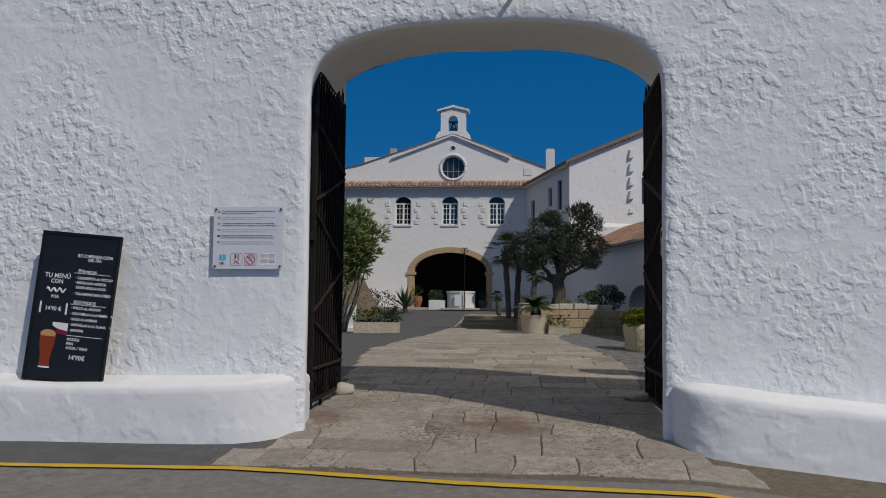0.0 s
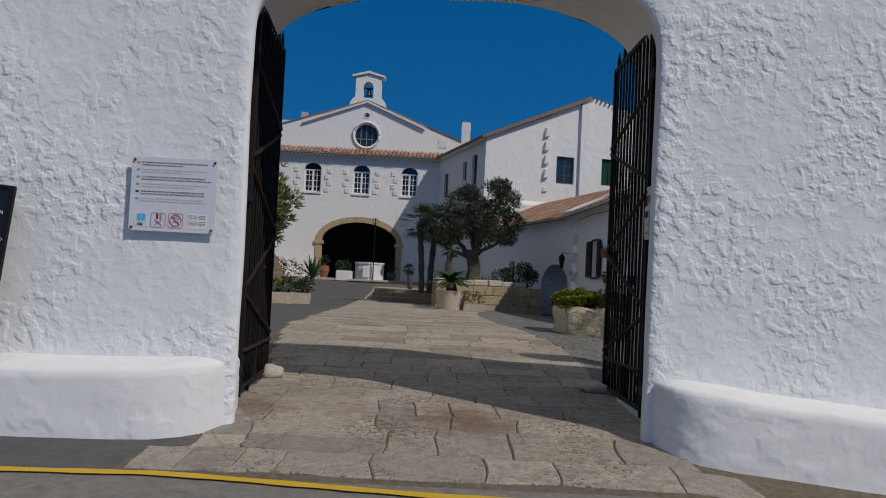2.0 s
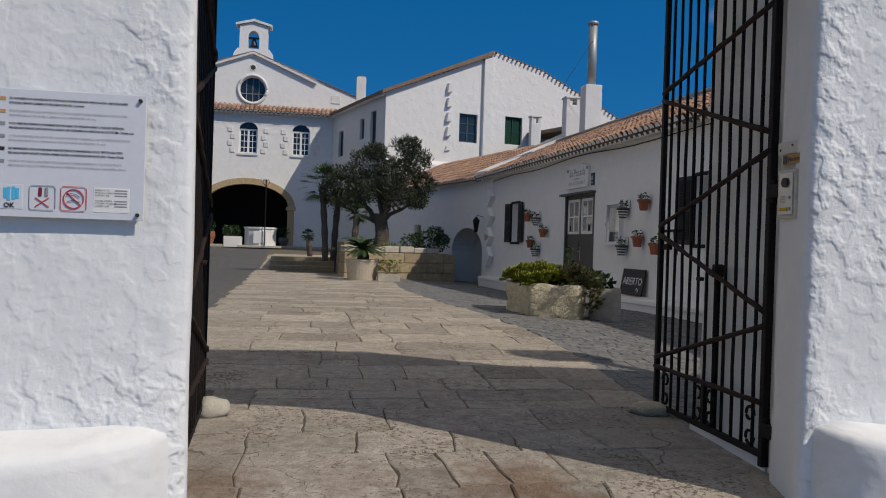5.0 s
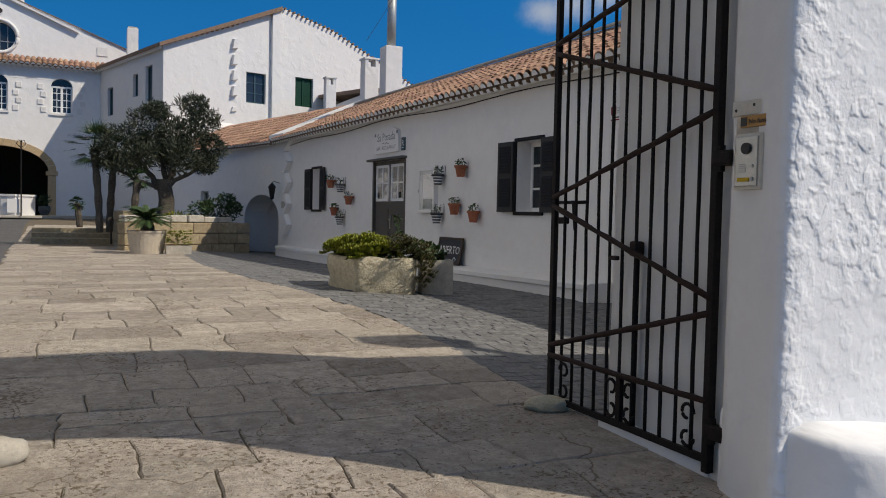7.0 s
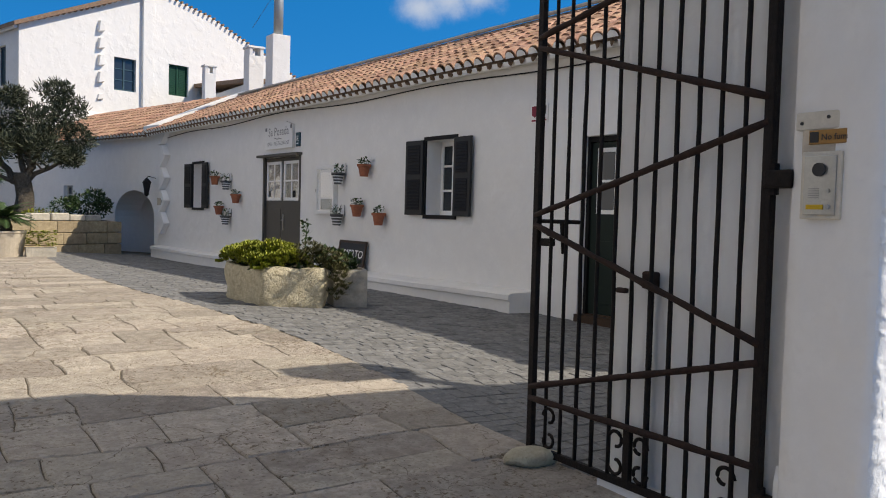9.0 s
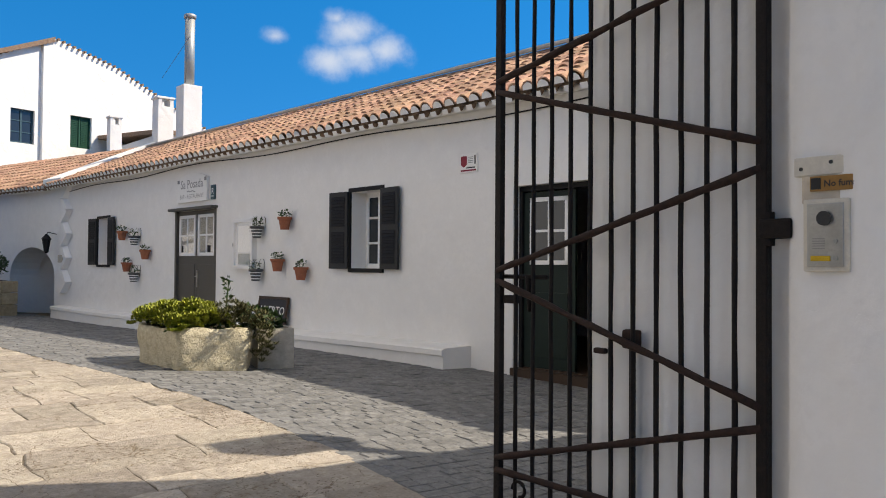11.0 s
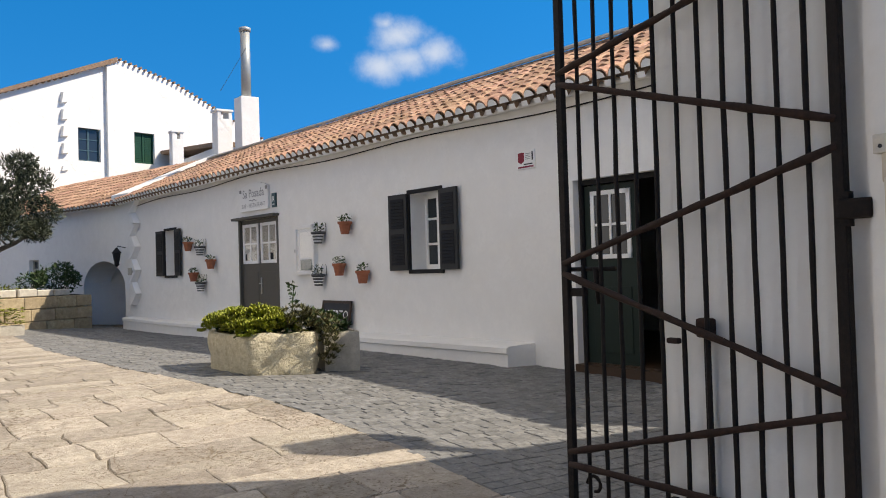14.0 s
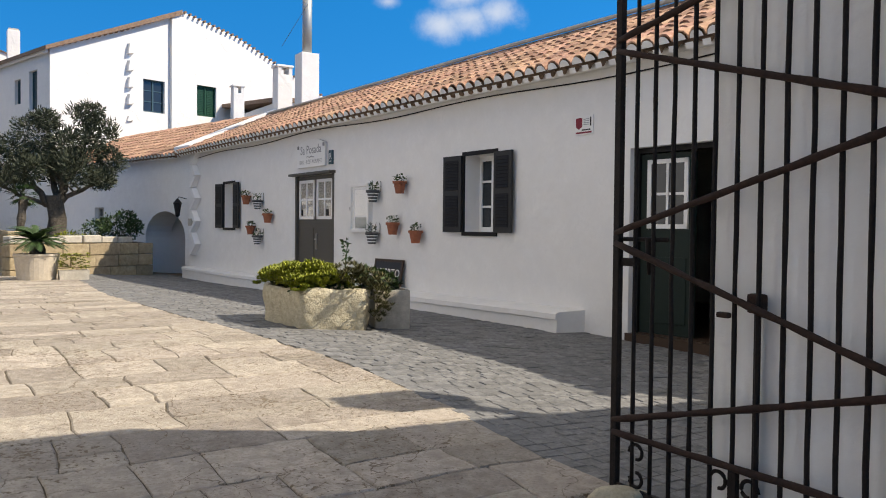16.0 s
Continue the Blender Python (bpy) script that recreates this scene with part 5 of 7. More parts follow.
def lantern(m, label):
    l = thing("wall_lantern", label, "lantern", m)
    bm = bmesh.new()
    tube(bm, [(0, 0.0, 0.25), (0, -0.22, 0.30), (0, -0.25, 0.2)], 0.012, 6)
    part("bracket", bm, "iron", l)
    bm = bmesh.new()
    lathe(bm, [(0.06, -0.2), (0.11, 0.1), (0.13, 0.12), (0.05, 0.22), (0.01, 0.26)], 6, (0, -0.25, 0))
    part("cage", bm, "black_paint", l)
    bm = bmesh.new()
    lathe(bm, [(0.064, -0.17), (0.105, 0.08)], 6, (0, -0.25, 0))
    part("pane", bm, "glass", l)
    part("base", lathe(bmesh.new(), [(0.02, -0.26), (0.07, -0.21), (0.07, -0.19)], 6, (0, -0.25, 0)), "iron", l)


lantern(facing(28.12, 2.42, 0.1), "black iron lantern on a bracket beside the passage")
solid("house_number", B(0, 0.3, -0.02, 0.02, 0, 0.2, 0.004), "stone_pale", "small pale stone name plate on the wall", "sign", m=facing(28.1, 1.92, 0.05))

# toothing stones up the corner
q = thing("toothing", "jutting whitewashed toothing stones up the house corner", "masonry", kind="structure")
for i in range(9):
    z = 1.12 + i * 0.31
    s = 1 if i % 2 else -1
    bm = bmesh.new()
    f, y = px_wall(27.6) - 0.0, 27.72
    ya, yb = (y - 0.42, y) if s > 0 else (y, y - 0.42)
    hexa(bm, [(f - 0.13, ya - 0.02, z), (f - 0.13, ya + 0.2, z), (f, ya + 0.26, z), (f, ya - 0.16, z), (f - 0.10, yb - 0.02, z + 0.30), (f - 0.10, yb + 0.2, z + 0.30), (f, yb + 0.26, z + 0.30), (f, yb - 0.16, z + 0.30)])
    part("stone", bm, "plaster", q)

# downpipe-like cable under the eaves
bm = bmesh.new()
tube(bm, [(px_wall(y) - 0.03, y, 3.79 + 0.03 * math.sin((y - 8) * 1.15) - 0.03 * math.sin((y - 8) * 0.37)) for y in [8 + 0.5 * k for k in range(40)]], 0.009, 6)
solid("cable", bm, "black_paint", "dark cable sagging along under the eaves", "cable")
bm = bmesh.new()
tube(bm, [(px_wall(y) - 0.05, y, 3.89 + 0.002 * (y - 7.6) + 0.012 * noise.noise((y, 0, 0))) for y in [7.6 + 0.8 * k for k in range(26)]], 0.055, 8)
solid("trim_eaves", bm, "plaster", "whitewashed rounded moulding under the roof tiles", "eaves moulding", "structure", True)

# chimneys and flue on the roof
def chimney(x, y, z0, z1, w, d, label, caps=True):
    c = thing("chimney", label, "chimney", Matrix.Translation((x, y, z0)))
    part("shaft", B(-w / 2, w / 2, -d / 2, d / 2, 0, z1 - z0, 0.015), "plaster_far", c)
    if caps:
        for sx in (-1, 1):
            part("cap_leg", B(sx * (w / 2 - 0.06) - 0.05, sx * (w / 2 - 0.06) + 0.05, -d / 2, d / 2, z1 - z0, z1 - z0 + 0.22), "plaster_far", c)
        part("cap", B(-w / 2 - 0.03, w / 2 + 0.03, -d / 2 - 0.03, d / 2 + 0.03, z1 - z0 + 0.22, z1 - z0 + 0.28, 0.01), "plaster_far", c)
    return c


c = chimney(7.60, 26.45, 4.4, 6.76, 0.52, 0.52, "tall white chimney carrying a metal flue", False)
bm = bmesh.new()
tube(bm, [(0, 0, 2.3), (0, 0, 4.28)], 0.135, 14)
lathe(bm, [(0.16, 4.22), (0.165, 4.32), (0.12, 4.34)], 14)
part("flue", bm, "pipe", c, "grey zinc flue pipe", True)
bm = bmesh.new()
tube(bm, [(0.1, 0, 3.9), (-1.2, -1.2, 2.2)], 0.006, 4)
part("stay_wire", bm, "iron", c)
chimney(7.57, 28.25, 4.4, 6.44, 0.46, 0.46, "white twin-topped chimney on the inn roof")
chimney(7.52, 32.35, 4.3, 6.45, 0.38, 0.34, "slender white chimney on the far roof")


# ---- courtyard: troughs, pots, plants, trees ----
def rock_prism(poly, z0, z1, rough, seed, seg=0.12, lean=0.03):
    """A roughly cut stone block over a plan outline, with a hollow top."""
    bm = bmesh.new()
    pts = []
    for (a, b), (c, d) in zip(poly, poly[1:] + poly[:1]):
        n = max(1, int(math.hypot(c - a, d - b) / seg))
        pts += [(a + (c - a) * k / n, b + (d - b) * k / n) for k in range(n)]
    cx, cy = sum(p[0] for p in pts) / len(pts), sum(p[1] for p in pts) / len(pts)
    rows = []
    nz = 6
    for j in range(nz + 1):
        f = j / nz
        z = z0 + (z1 - z0) * f
        ring = []
        for x, y in pts:
            n = rough * noise.noise((x * 5 + seed, y * 5, z * 5)) + 0.5 * rough * noise.noise((x * 13, y * 13 + seed, z * 13))
            k = 1 - lean * (1 - f) - (0.03 if j in (0,) else 0)
            d = math.hypot(x - cx, y - cy)
            ring.append((cx + (x - cx) * (k + n / d), cy + (y - cy) * (k + n / d), z + (rough * 0.7 * noise.noise((x * 4, y * 4, seed)) if j == nz else 0)))
        rows.append(ring + ring[:1])
    rim = [(cx + (x - cx) * 0.86, cy + (y - cy) * 0.86, z) for x, y, z in rows[-1]]
    low = [(cx + (x - cx) * 0.84, cy + (y - cy) * 0.84, z - 0.09) for x, y, z in rows[-1]]
    sheet(bm, rows + [rim, low])
    bmesh.ops.remove_doubles(bm, verts=bm.verts, dist=1e-5)
    return bm


def soil_plate(poly, z):
    bm = bmesh.new()
    cx, cy = sum(p[0] for p in poly) / len(poly), sum(p[1] for p in poly) / len(poly)
    bm.faces.new([bm.verts.new((cx + (x - cx) * 0.9, cy + (y - cy) * 0.9, z)) for x, y in poly])
    return bm


def rosette(bm, at, r, n, rng, tilt=0.7, width=0.16):
    """A rosette of fleshy leaves."""
    for k in range(n):
        a = 2 * math.pi * k * 0.382 * 1.618
        up = tilt * (k / n)
        d = Vector((math.cos(a) * math.cos(up), math.sin(a) * math.cos(up), math.sin(up) + 0.15))
        s = Vector((-math.sin(a), math.cos(a), 0)) * r * width
        p = Vector(at)
        L = r * rng.uniform(0.75, 1.1) * (1 - 0.3 * k / n)
        q = [p, p + d * L * 0.55 + s, p + d * L, p + d * L * 0.55 - s]
        bm.faces.new([bm.verts.new(v) for v in q])


def leaves_of(name, parent, mat, bm, label=""):
    me = bpy.data.meshes.new("leaves")
    bm.to_mesh(me)
    bm.free()
    me.materials.append(M[mat])
    ob = new(name, me)
    ob.parent = parent
    if label:
        tagged(ob, label)
    return ob


def big_trough():
    poly = [(2.10, 14.5), (2.13, 14.0), (2.16, 13.48), (2.5, 13.34), (2.82, 13.2), (3.0, 13.45), (3.06, 14.1), (2.95, 14.7), (2.6, 14.9), (2.25, 14.85)]
    t = thing("stone_planter", "big rough-hewn tan stone trough full of succulents", "planter")
    part("trough", rock_prism(poly, 0.74, 1.22, 0.045, 3.4, 0.05, 0.05), "stone_hewn", t, smooth=True)
    part("soil", soil_plate(poly, 1.16), "soil", t)
    rng = random.Random(5)
    bm = bmesh.new()
    for _ in range(2200):
        x, y = rng.uniform(2.07, 2.84), rng.uniform(13.4, 14.8)
        rise = max(0.0, 1 - ((x - 2.44) / 0.48) ** 2 - ((y - 14.1) / 0.85) ** 2) ** 0.3
        h = 1.21 + 0.32 * rise * (0.8 + 0.5 * noise.noise((x * 3.5, y * 3.5, 0))) * rng.uniform(0.0, 1) ** 0.5
        rosette(bm, (x, y, h), 0.058, 8, rng, 1.0, 0.2)
    leaves_of("lime_shrub", t, "leaf_lime", bm, "low shrub with bright lime-green rosettes")
    leaf_part("under_leaves", t, "leaf", [((2.38, 13.75, 1.21), (0.28, 0.3, 0.13)), ((2.5, 14.3, 1.23), (0.42, 0.45, 0.15)), ((2.7, 13.6, 1.21), (0.3, 0.3, 0.12))], 300, 0.06, 8, narrow=0.5, shell=0.2)
    bm = bmesh.new()
    for _ in range(95):
        x, y = rng.uniform(2.60, 3.12), rng.uniform(13.18, 13.75)
        z = 1.25 + 0.24 * rng.random() - 0.9 * max(0, x - 2.94) - 0.5 * max(0, 13.3 - y)
        rosette(bm, (x, y, z), 0.10, 12, rng, 0.9, 0.11)
    for _ in range(46):
        x = rng.uniform(2.88, 3.12)
        rosette(bm, (x, 13.2 + rng.uniform(-0.08, 0.1), rng.uniform(0.84, 1.25)), 0.085, 12, rng, 0.9, 0.11)
    leaves_of("trailing_succulent", t, "leaf_bronze", bm, "bronze-green succulent trailing over the rim")
    bm = bmesh.new()
    tube(bm, [(2.85, 13.8, 1.2), (2.84, 13.78, 1.5), (2.86, 13.77, 1.74)], [0.014, 0.01, 0.004], 5)
    part("flower_stem", bm, "leaf", t)
    leaf_part("stem_leaves", t, "leaf", [((2.85, 13.78, 1.53 + 0.07 * k), (0.05, 0.05, 0.02)) for k in range(4)], 9, 0.06, 17, narrow=0.6)
    b = thing("stone_planter", "grey squared stone trough behind the big one", "planter")
    p2 = [(3.05, 13.42), (3.44, 13.30), (3.60, 13.78), (3.20, 13.92)]
    part("trough", rock_prism(p2, 0.71, 1.19, 0.008, 8.0, 0.08, 0.02), "stone_pale", b)
    part("soil", soil_plate(p2, 1.13), "soil", b)
    leaf_part("leaves", b, "leaf", [((3.22, 13.55, 1.27), (0.20, 0.18, 0.14)), ((3.08, 13.55, 1.32), (0.18, 0.16, 0.14))], 130, 0.085, 9, "glossy dark green leaves", 0.65)
    for s in range(1):
        bm = bmesh.new()
        rosette(bm, (3.32, 13.45, 1.24), 0.12, 12, rng, 0.8, 0.2)
        leaves_of("rosette", b, "leaf", bm)


big_trough()


def fronds(bm, at, n, length, rng, lift=0.9, leaflets=14, droop=0.9, lf=0.22):
    """Feather fronds arching out of a crown."""
    for k in range(n):
        a = 2 * math.pi * k / n + rng.uniform(-0.2, 0.2)
        e = rng.uniform(0.15, 1.0) * lift
        L = length * rng.uniform(0.75, 1.1)
        prev = None
        for j in range(leaflets + 1):
            f = j / leaflets
            p = Vector(at) + Vector((math.cos(a), math.sin(a), 0)) * L * f * math.cos(e * (1 - 0.4 * f)) + Vector((0, 0, L * (f * math.sin(e) - droop * 0.5 * f * f)))
            if prev is not None:
                d = (p - prev).normalized()
                s = d.cross(Vector((0, 0, 1))).normalized()
                w = lf * length * math.sin(math.pi * min(1, 0.15 + 0.85 * f)) ** 0.6
                for sg in (-1, 1):
                    tip = p + s * sg * w + d * w * 0.8 - Vector((0, 0, w * 0.25))
                    u = d * 0.018
                    bm.faces.new([bm.verts.new(v) for v in (p - u, tip, p + u)])
            prev = p
    return bm


def cone_pot():
    z = ground_z(0.8, 23.6) - 0.01
    t = thing("plant_tub", "wide cream concrete tub with a cycad", "planter", Matrix.Translation((0.80, 23.6, z)))
    part("tub", lathe(bmesh.new(), [(0.34, 0), (0.35, 0.03), (0.43, 0.60), (0.445, 0.62), (0.445, 0.66), (0.40, 0.66), (0.38, 0.56)], 28, wobble=0.02), "cream_pot", t, smooth=False)
    part("soil", lathe(bmesh.new(), [(0.05, 0.55), (0.385, 0.57), (0.05, 0.575)], 20), "soil", t)
    bm = bmesh.new()
    tube(bm, [(0, 0, 0.5), (0.02, 0, 0.75), (0.0, 0, 0.95)], [0.17, 0.15, 0.10], 10)
    part("stump", bm, "bark", t)
    leaves_of("fronds", t, "leaf", fronds(bmesh.new(), (0, 0, 0.9), 54, 0.72, random.Random(2), 1.3, 24, 1.0, 0.16), "arching feathery fronds")
    g = ground_z(1.5, 23.3) - 0.01
    s = thing("stone_planter", "small pale stone trough with yellow-green succulents", "planter", Matrix.Translation((1.47, 23.35, g)))
    poly = [(-0.30, -0.17), (0.28, -0.19), (0.30, 0.17), (-0.29, 0.18)]
    part("trough", rock_prism(poly, 0.0, 0.32, 0.01, 2.0, 0.08, 0.05), "stone_pale", s)
    part("soil", soil_plate(poly, 0.27), "soil", s)
    rng = random.Random(12)
    bm = bmesh.new()
    for _ in range(95):
        rosette(bm, (rng.uniform(-0.3, 0.3), rng.uniform(-0.2, 0.2), rng.uniform(0.33, 0.66)), 0.08, 9, rng)
    leaves_of("succulent", s, "leaf_lime", bm, "yellow-green rosettes")


cone_pot()


def left_troughs():
    for x, y, w, seed in ((-3.78, 22.0, 0.78, 3), (-3.22, 22.5, 0.42, 6)):
        g = ground_z(x, y) - 0.02
        s = thing("stone_planter", "pale stone trough with bushy plants and a red flower", "planter", Matrix.Translation((x, y, g)), "troughs before the church")
        poly = [(-w / 2, -0.22), (w / 2, -0.22), (w / 2, 0.22), (-w / 2, 0.22)]
        part("trough", rock_prism(poly, 0.0, 0.42, 0.01, seed, 0.1, 0.06), "cream_pot", s)
        part("soil", soil_plate(poly, 0.37), "soil", s)
        leaf_part("leaves", s, "leaf", [((-w * 0.2, 0, 0.56), (w * 0.42, 0.22, 0.22)), ((w * 0.3, 0, 0.62), (0.2, 0.2, 0.24))], 230, 0.08, seed, narrow=0.5)
        leaf_part("tip_foliage", s, "leaf_lime" if seed == 3 else "leaf_bronze", [((0, -0.05, 0.66), (w * 0.5, 0.2, 0.16))], 120, 0.07, seed + 1, narrow=0.4)
        leaf_part("flowers", s, "flower", [((0, -0.1, 0.78), (0.25, 0.15, 0.08))], 6, 0.05, seed + 2, narrow=0.8)
    bm = bmesh.new()
    hexa(bm, [(-12, 24.2, 0.3), (-4.55, 23.6, 0.3), (-4.55, 24.1, 0.3), (-12, 24.8, 0.3), (-12, 24.2, 1.7), (-4.55, 23.6, 1.62), (-4.55, 24.1, 1.62), (-12, 24.8, 1.7)])
    hexa(bm, [(-12, 23.95, 0.3), (-4.4, 23.35, 0.3), (-4.4, 23.6, 0.3), (-12, 24.2, 0.3), (-12, 23.95, 0.98), (-4.4, 23.35, 0.94), (-4.4, 23.6, 0.98), (-12, 24.2, 1.0)])
    solid("wall_low", bm, "plaster", "low whitewashed terrace wall with a ledge", "wall", "structure")


left_troughs()


def branch(bm, a, b, r0, r1, rng, n=6, wob=0.08):
    a, b = Vector(a), Vector(b)
    pts = [a + (b - a) * k / n + Vector((rng.uniform(-wob, wob), rng.uniform(-wob, wob), rng.uniform(-wob, wob) * 0.4)) * (0 < k < n) for k in range(n + 1)]
    tube(bm, pts, [r0 + (r1 - r0) * k / n for k in range(n + 1)], 8)
    return pts


def olive_tree():
    rng = random.Random(21)
    t = thing("olive_tree", "old olive tree with a twisted trunk and dark dense crown", "tree", Matrix.Translation((1.55, 27.4, 1.35)))
    bm = bmesh.new()
    rings = []
    for k in range(13):
        z = 1.35 * k / 12
        r = 0.24 - 0.07 * k / 12 + 0.12 * max(0, 0.25 - z)
        c = Vector((0.10 * math.sin(z * 2.3), 0.05 * math.sin(z * 3), z))
        rings.append([tuple(c + Vector((math.cos(q), math.sin(q), 0)) * r * (1 + 0.22 * math.sin(3 * q + z * 2.6) + 0.12 * noise.noise((math.cos(q) * 2, math.sin(q) * 2, z * 3)))) for q in (2 * math.pi * j / 16 for j in range(17))])
    sheet(bm, rings)
    part("trunk", bm, "bark", t, "thick fluted olive trunk", True)
    tips = []
    for i, (dx, dy, dz, r) in enumerate(((-0.75, 0.1, 2.2, 0.10), (0.55, -0.2, 2.4, 0.11), (0.05, 0.4, 2.7, 0.10), (-1.2, -0.2, 1.55, 0.07), (1.1, 0.15, 1.85, 0.08), (0.25, -0.5, 2.0, 0.07), (0.95, 0.1, 3.0, 0.06))):
        bm = bmesh.new()
        pts = branch(bm, (0.1 * (1 if dx > 0 else -1), 0, 1.1), (dx, dy, dz), r, 0.03, rng, 7, 0.07)
        for j in (3, 4, 5, 6):
            e = pts[j] + Vector((rng.uniform(-0.5, 0.5), rng.uniform(-0.5, 0.5), rng.uniform(0.1, 0.5)))
            branch(bm, pts[j], e, 0.03, 0.008, rng, 3, 0.03)
            tips.append(e)
        tips.append(pts[-1])
        part("limb", bm, "bark", t, smooth=True)
    grow = 1.1
    blobs = [((-0.95, 0, 2.15), (0.62, 0.55, 0.55)), ((-0.35, 0.1, 2.65), (0.62, 0.6, 0.52)), ((0.35, -0.1, 2.35), (0.7, 0.6, 0.55)), ((0.95, 0.0, 2.7), (0.55, 0.5, 0.62)), ((0.8, 0.05, 3.15), (0.42, 0.4, 0.36)), ((1.25, 0.1, 2.1), (0.42, 0.42, 0.42)), ((-0.55, -0.35, 1.75), (0.5, 0.45, 0.4)), ((0.5, -0.45, 1.75), (0.5, 0.4, 0.4)), ((-1.35, 0.1, 1.75), (0.35, 0.4, 0.35)), ((0.1, 0.2, 2.15), (0.9, 0.6, 0.6)), ((1.05, 0, 1.65), (0.36, 0.4, 0.3)), ((-0.15, 0, 2.95), (0.4, 0.4, 0.28))]
    leaf_part("crown", t, "olive", [(tuple(v * grow for v in c), tuple(v * grow for v in q)) for c, q in blobs], 1150, 0.12, 31, "crown of small narrow grey-green leaves", 0.26, 0.0, 0.25)
    leaf_part("outer_spray", t, "olive", [(tuple(p), (0.3, 0.3, 0.28)) for p in tips] + [((1.4, 0, 3.0), (0.25, 0.25, 0.4)), ((0.6, 0, 3.45), (0.35, 0.3, 0.22)), ((-1.5, 0, 2.3), (0.25, 0.25, 0.35))], 120, 0.19, 33, "sparse outer sprays", 0.15, -0.9, 0.1)


olive_tree()


def fan_palm(x, y, z0, h, lean, r, seed, label, skirt=True):
    rng = random.Random(seed)
    t = thing("fan_palm", label, "palm", Matrix.Translation((x, y, z0)), "palms by the steps")
    bm = bmesh.new()
    pts = [(lean * (k / 8) ** 1.5, 0.03 * math.sin(k), h * k / 8) for k in range(9)]
    tube(bm, pts, [0.085 + 0.022 * (k % 2) for k in range(9)], 8)
    part("trunk", bm, "bark", t, "shaggy dark palm trunk")
    bm = bmesh.new()
    top = Vector(pts[-1])
    for k in range(38):
        a, e = rng.uniform(0, 2 * math.pi), rng.uniform(-0.75, 1.3)
        d = Vector((math.cos(a) * math.cos(e), math.sin(a) * math.cos(e), math.sin(e)))
        c = top + d * r * 0.55
        s = d.cross(Vector((0, 0, 1))).normalized()
        u = s.cross(d)
        for j in range(11):
            q = (j / 10 - 0.5) * 2.3
            v = (d * math.cos(q) + s * math.sin(q)).normalized()
            tip = c + v * r * 0.5 * rng.uniform(0.8, 1.1) - Vector((0, 0, 0.06))
            w = v.cross(u).normalized() * 0.016
            bm.faces.new([bm.verts.new(p) for p in (c - w, tip, c + w)])
        bm.faces.new([bm.verts.new(p) for p in (top - s * 0.008, c, top + s * 0.008)])
    leaves_of("fan_crown", t, "leaf", bm, "stiff dark green fan leaves")


fan_palm(-0.02, 27.7, 1.2, 2.3, -0.16, 0.85, 1, "dark fan palm with a leaning trunk beside the steps")
fan_palm(0.24, 28.0, 1.2, 2.15, 0.12, 0.8, 2, "dark fan palm close beside the olive tree")
fan_palm(0.75, 26.8, 1.2, 1.45, 0.12, 0.4, 3, "young fan palm under the olive crown")
fan_palm(-0.42, 31.2, 1.0, 1.0, -0.1, 0.3, 4, "small stubby palm by the steps")


def terrace_plants():
    for i, (x, y, r, n, mat, lb) in enumerate(((3.2, 28.0, 0.55, 420, "leaf", "dark bushy shrub against the wall"), (2.6, 27.6, 0.4, 300, "leaf", "green shrub below the olive"), (0.95, 26.3, 0.3, 200, "leaf_oleander", "low green plants behind the blocks"), (1.9, 26.9, 0.32, 240, "leaf_lime", "low yellow-green ground cover plants"), (3.6, 28.5, 0.4, 260, "leaf", "dark shrub beside the passage wall"))):
        t = thing("shrub", lb, "shrub", Matrix.Translation((x, y, 1.55)))
        bm = bmesh.new()
        for k in range(5):
            a = k * 1.256
            tube(bm, [(0, 0, -0.05), (r * 0.5 * math.cos(a), r * 0.5 * math.sin(a), r * 0.8)], [0.02, 0.006], 5)
        part("stems", bm, "bark", t)
        leaf_part("leaves", t, mat, [((0, 0, r * 0.7), (r, r, r * 0.75)), ((r * 0.4, -0.1, r * 1.05), (r * 0.6, r * 0.6, r * 0.5))] if r > 0.35 else [((0, 0, r * 0.3), (r * 1.8, r, r * 0.5))], n, 0.09, 40 + i, narrow=0.45)


terrace_plants()


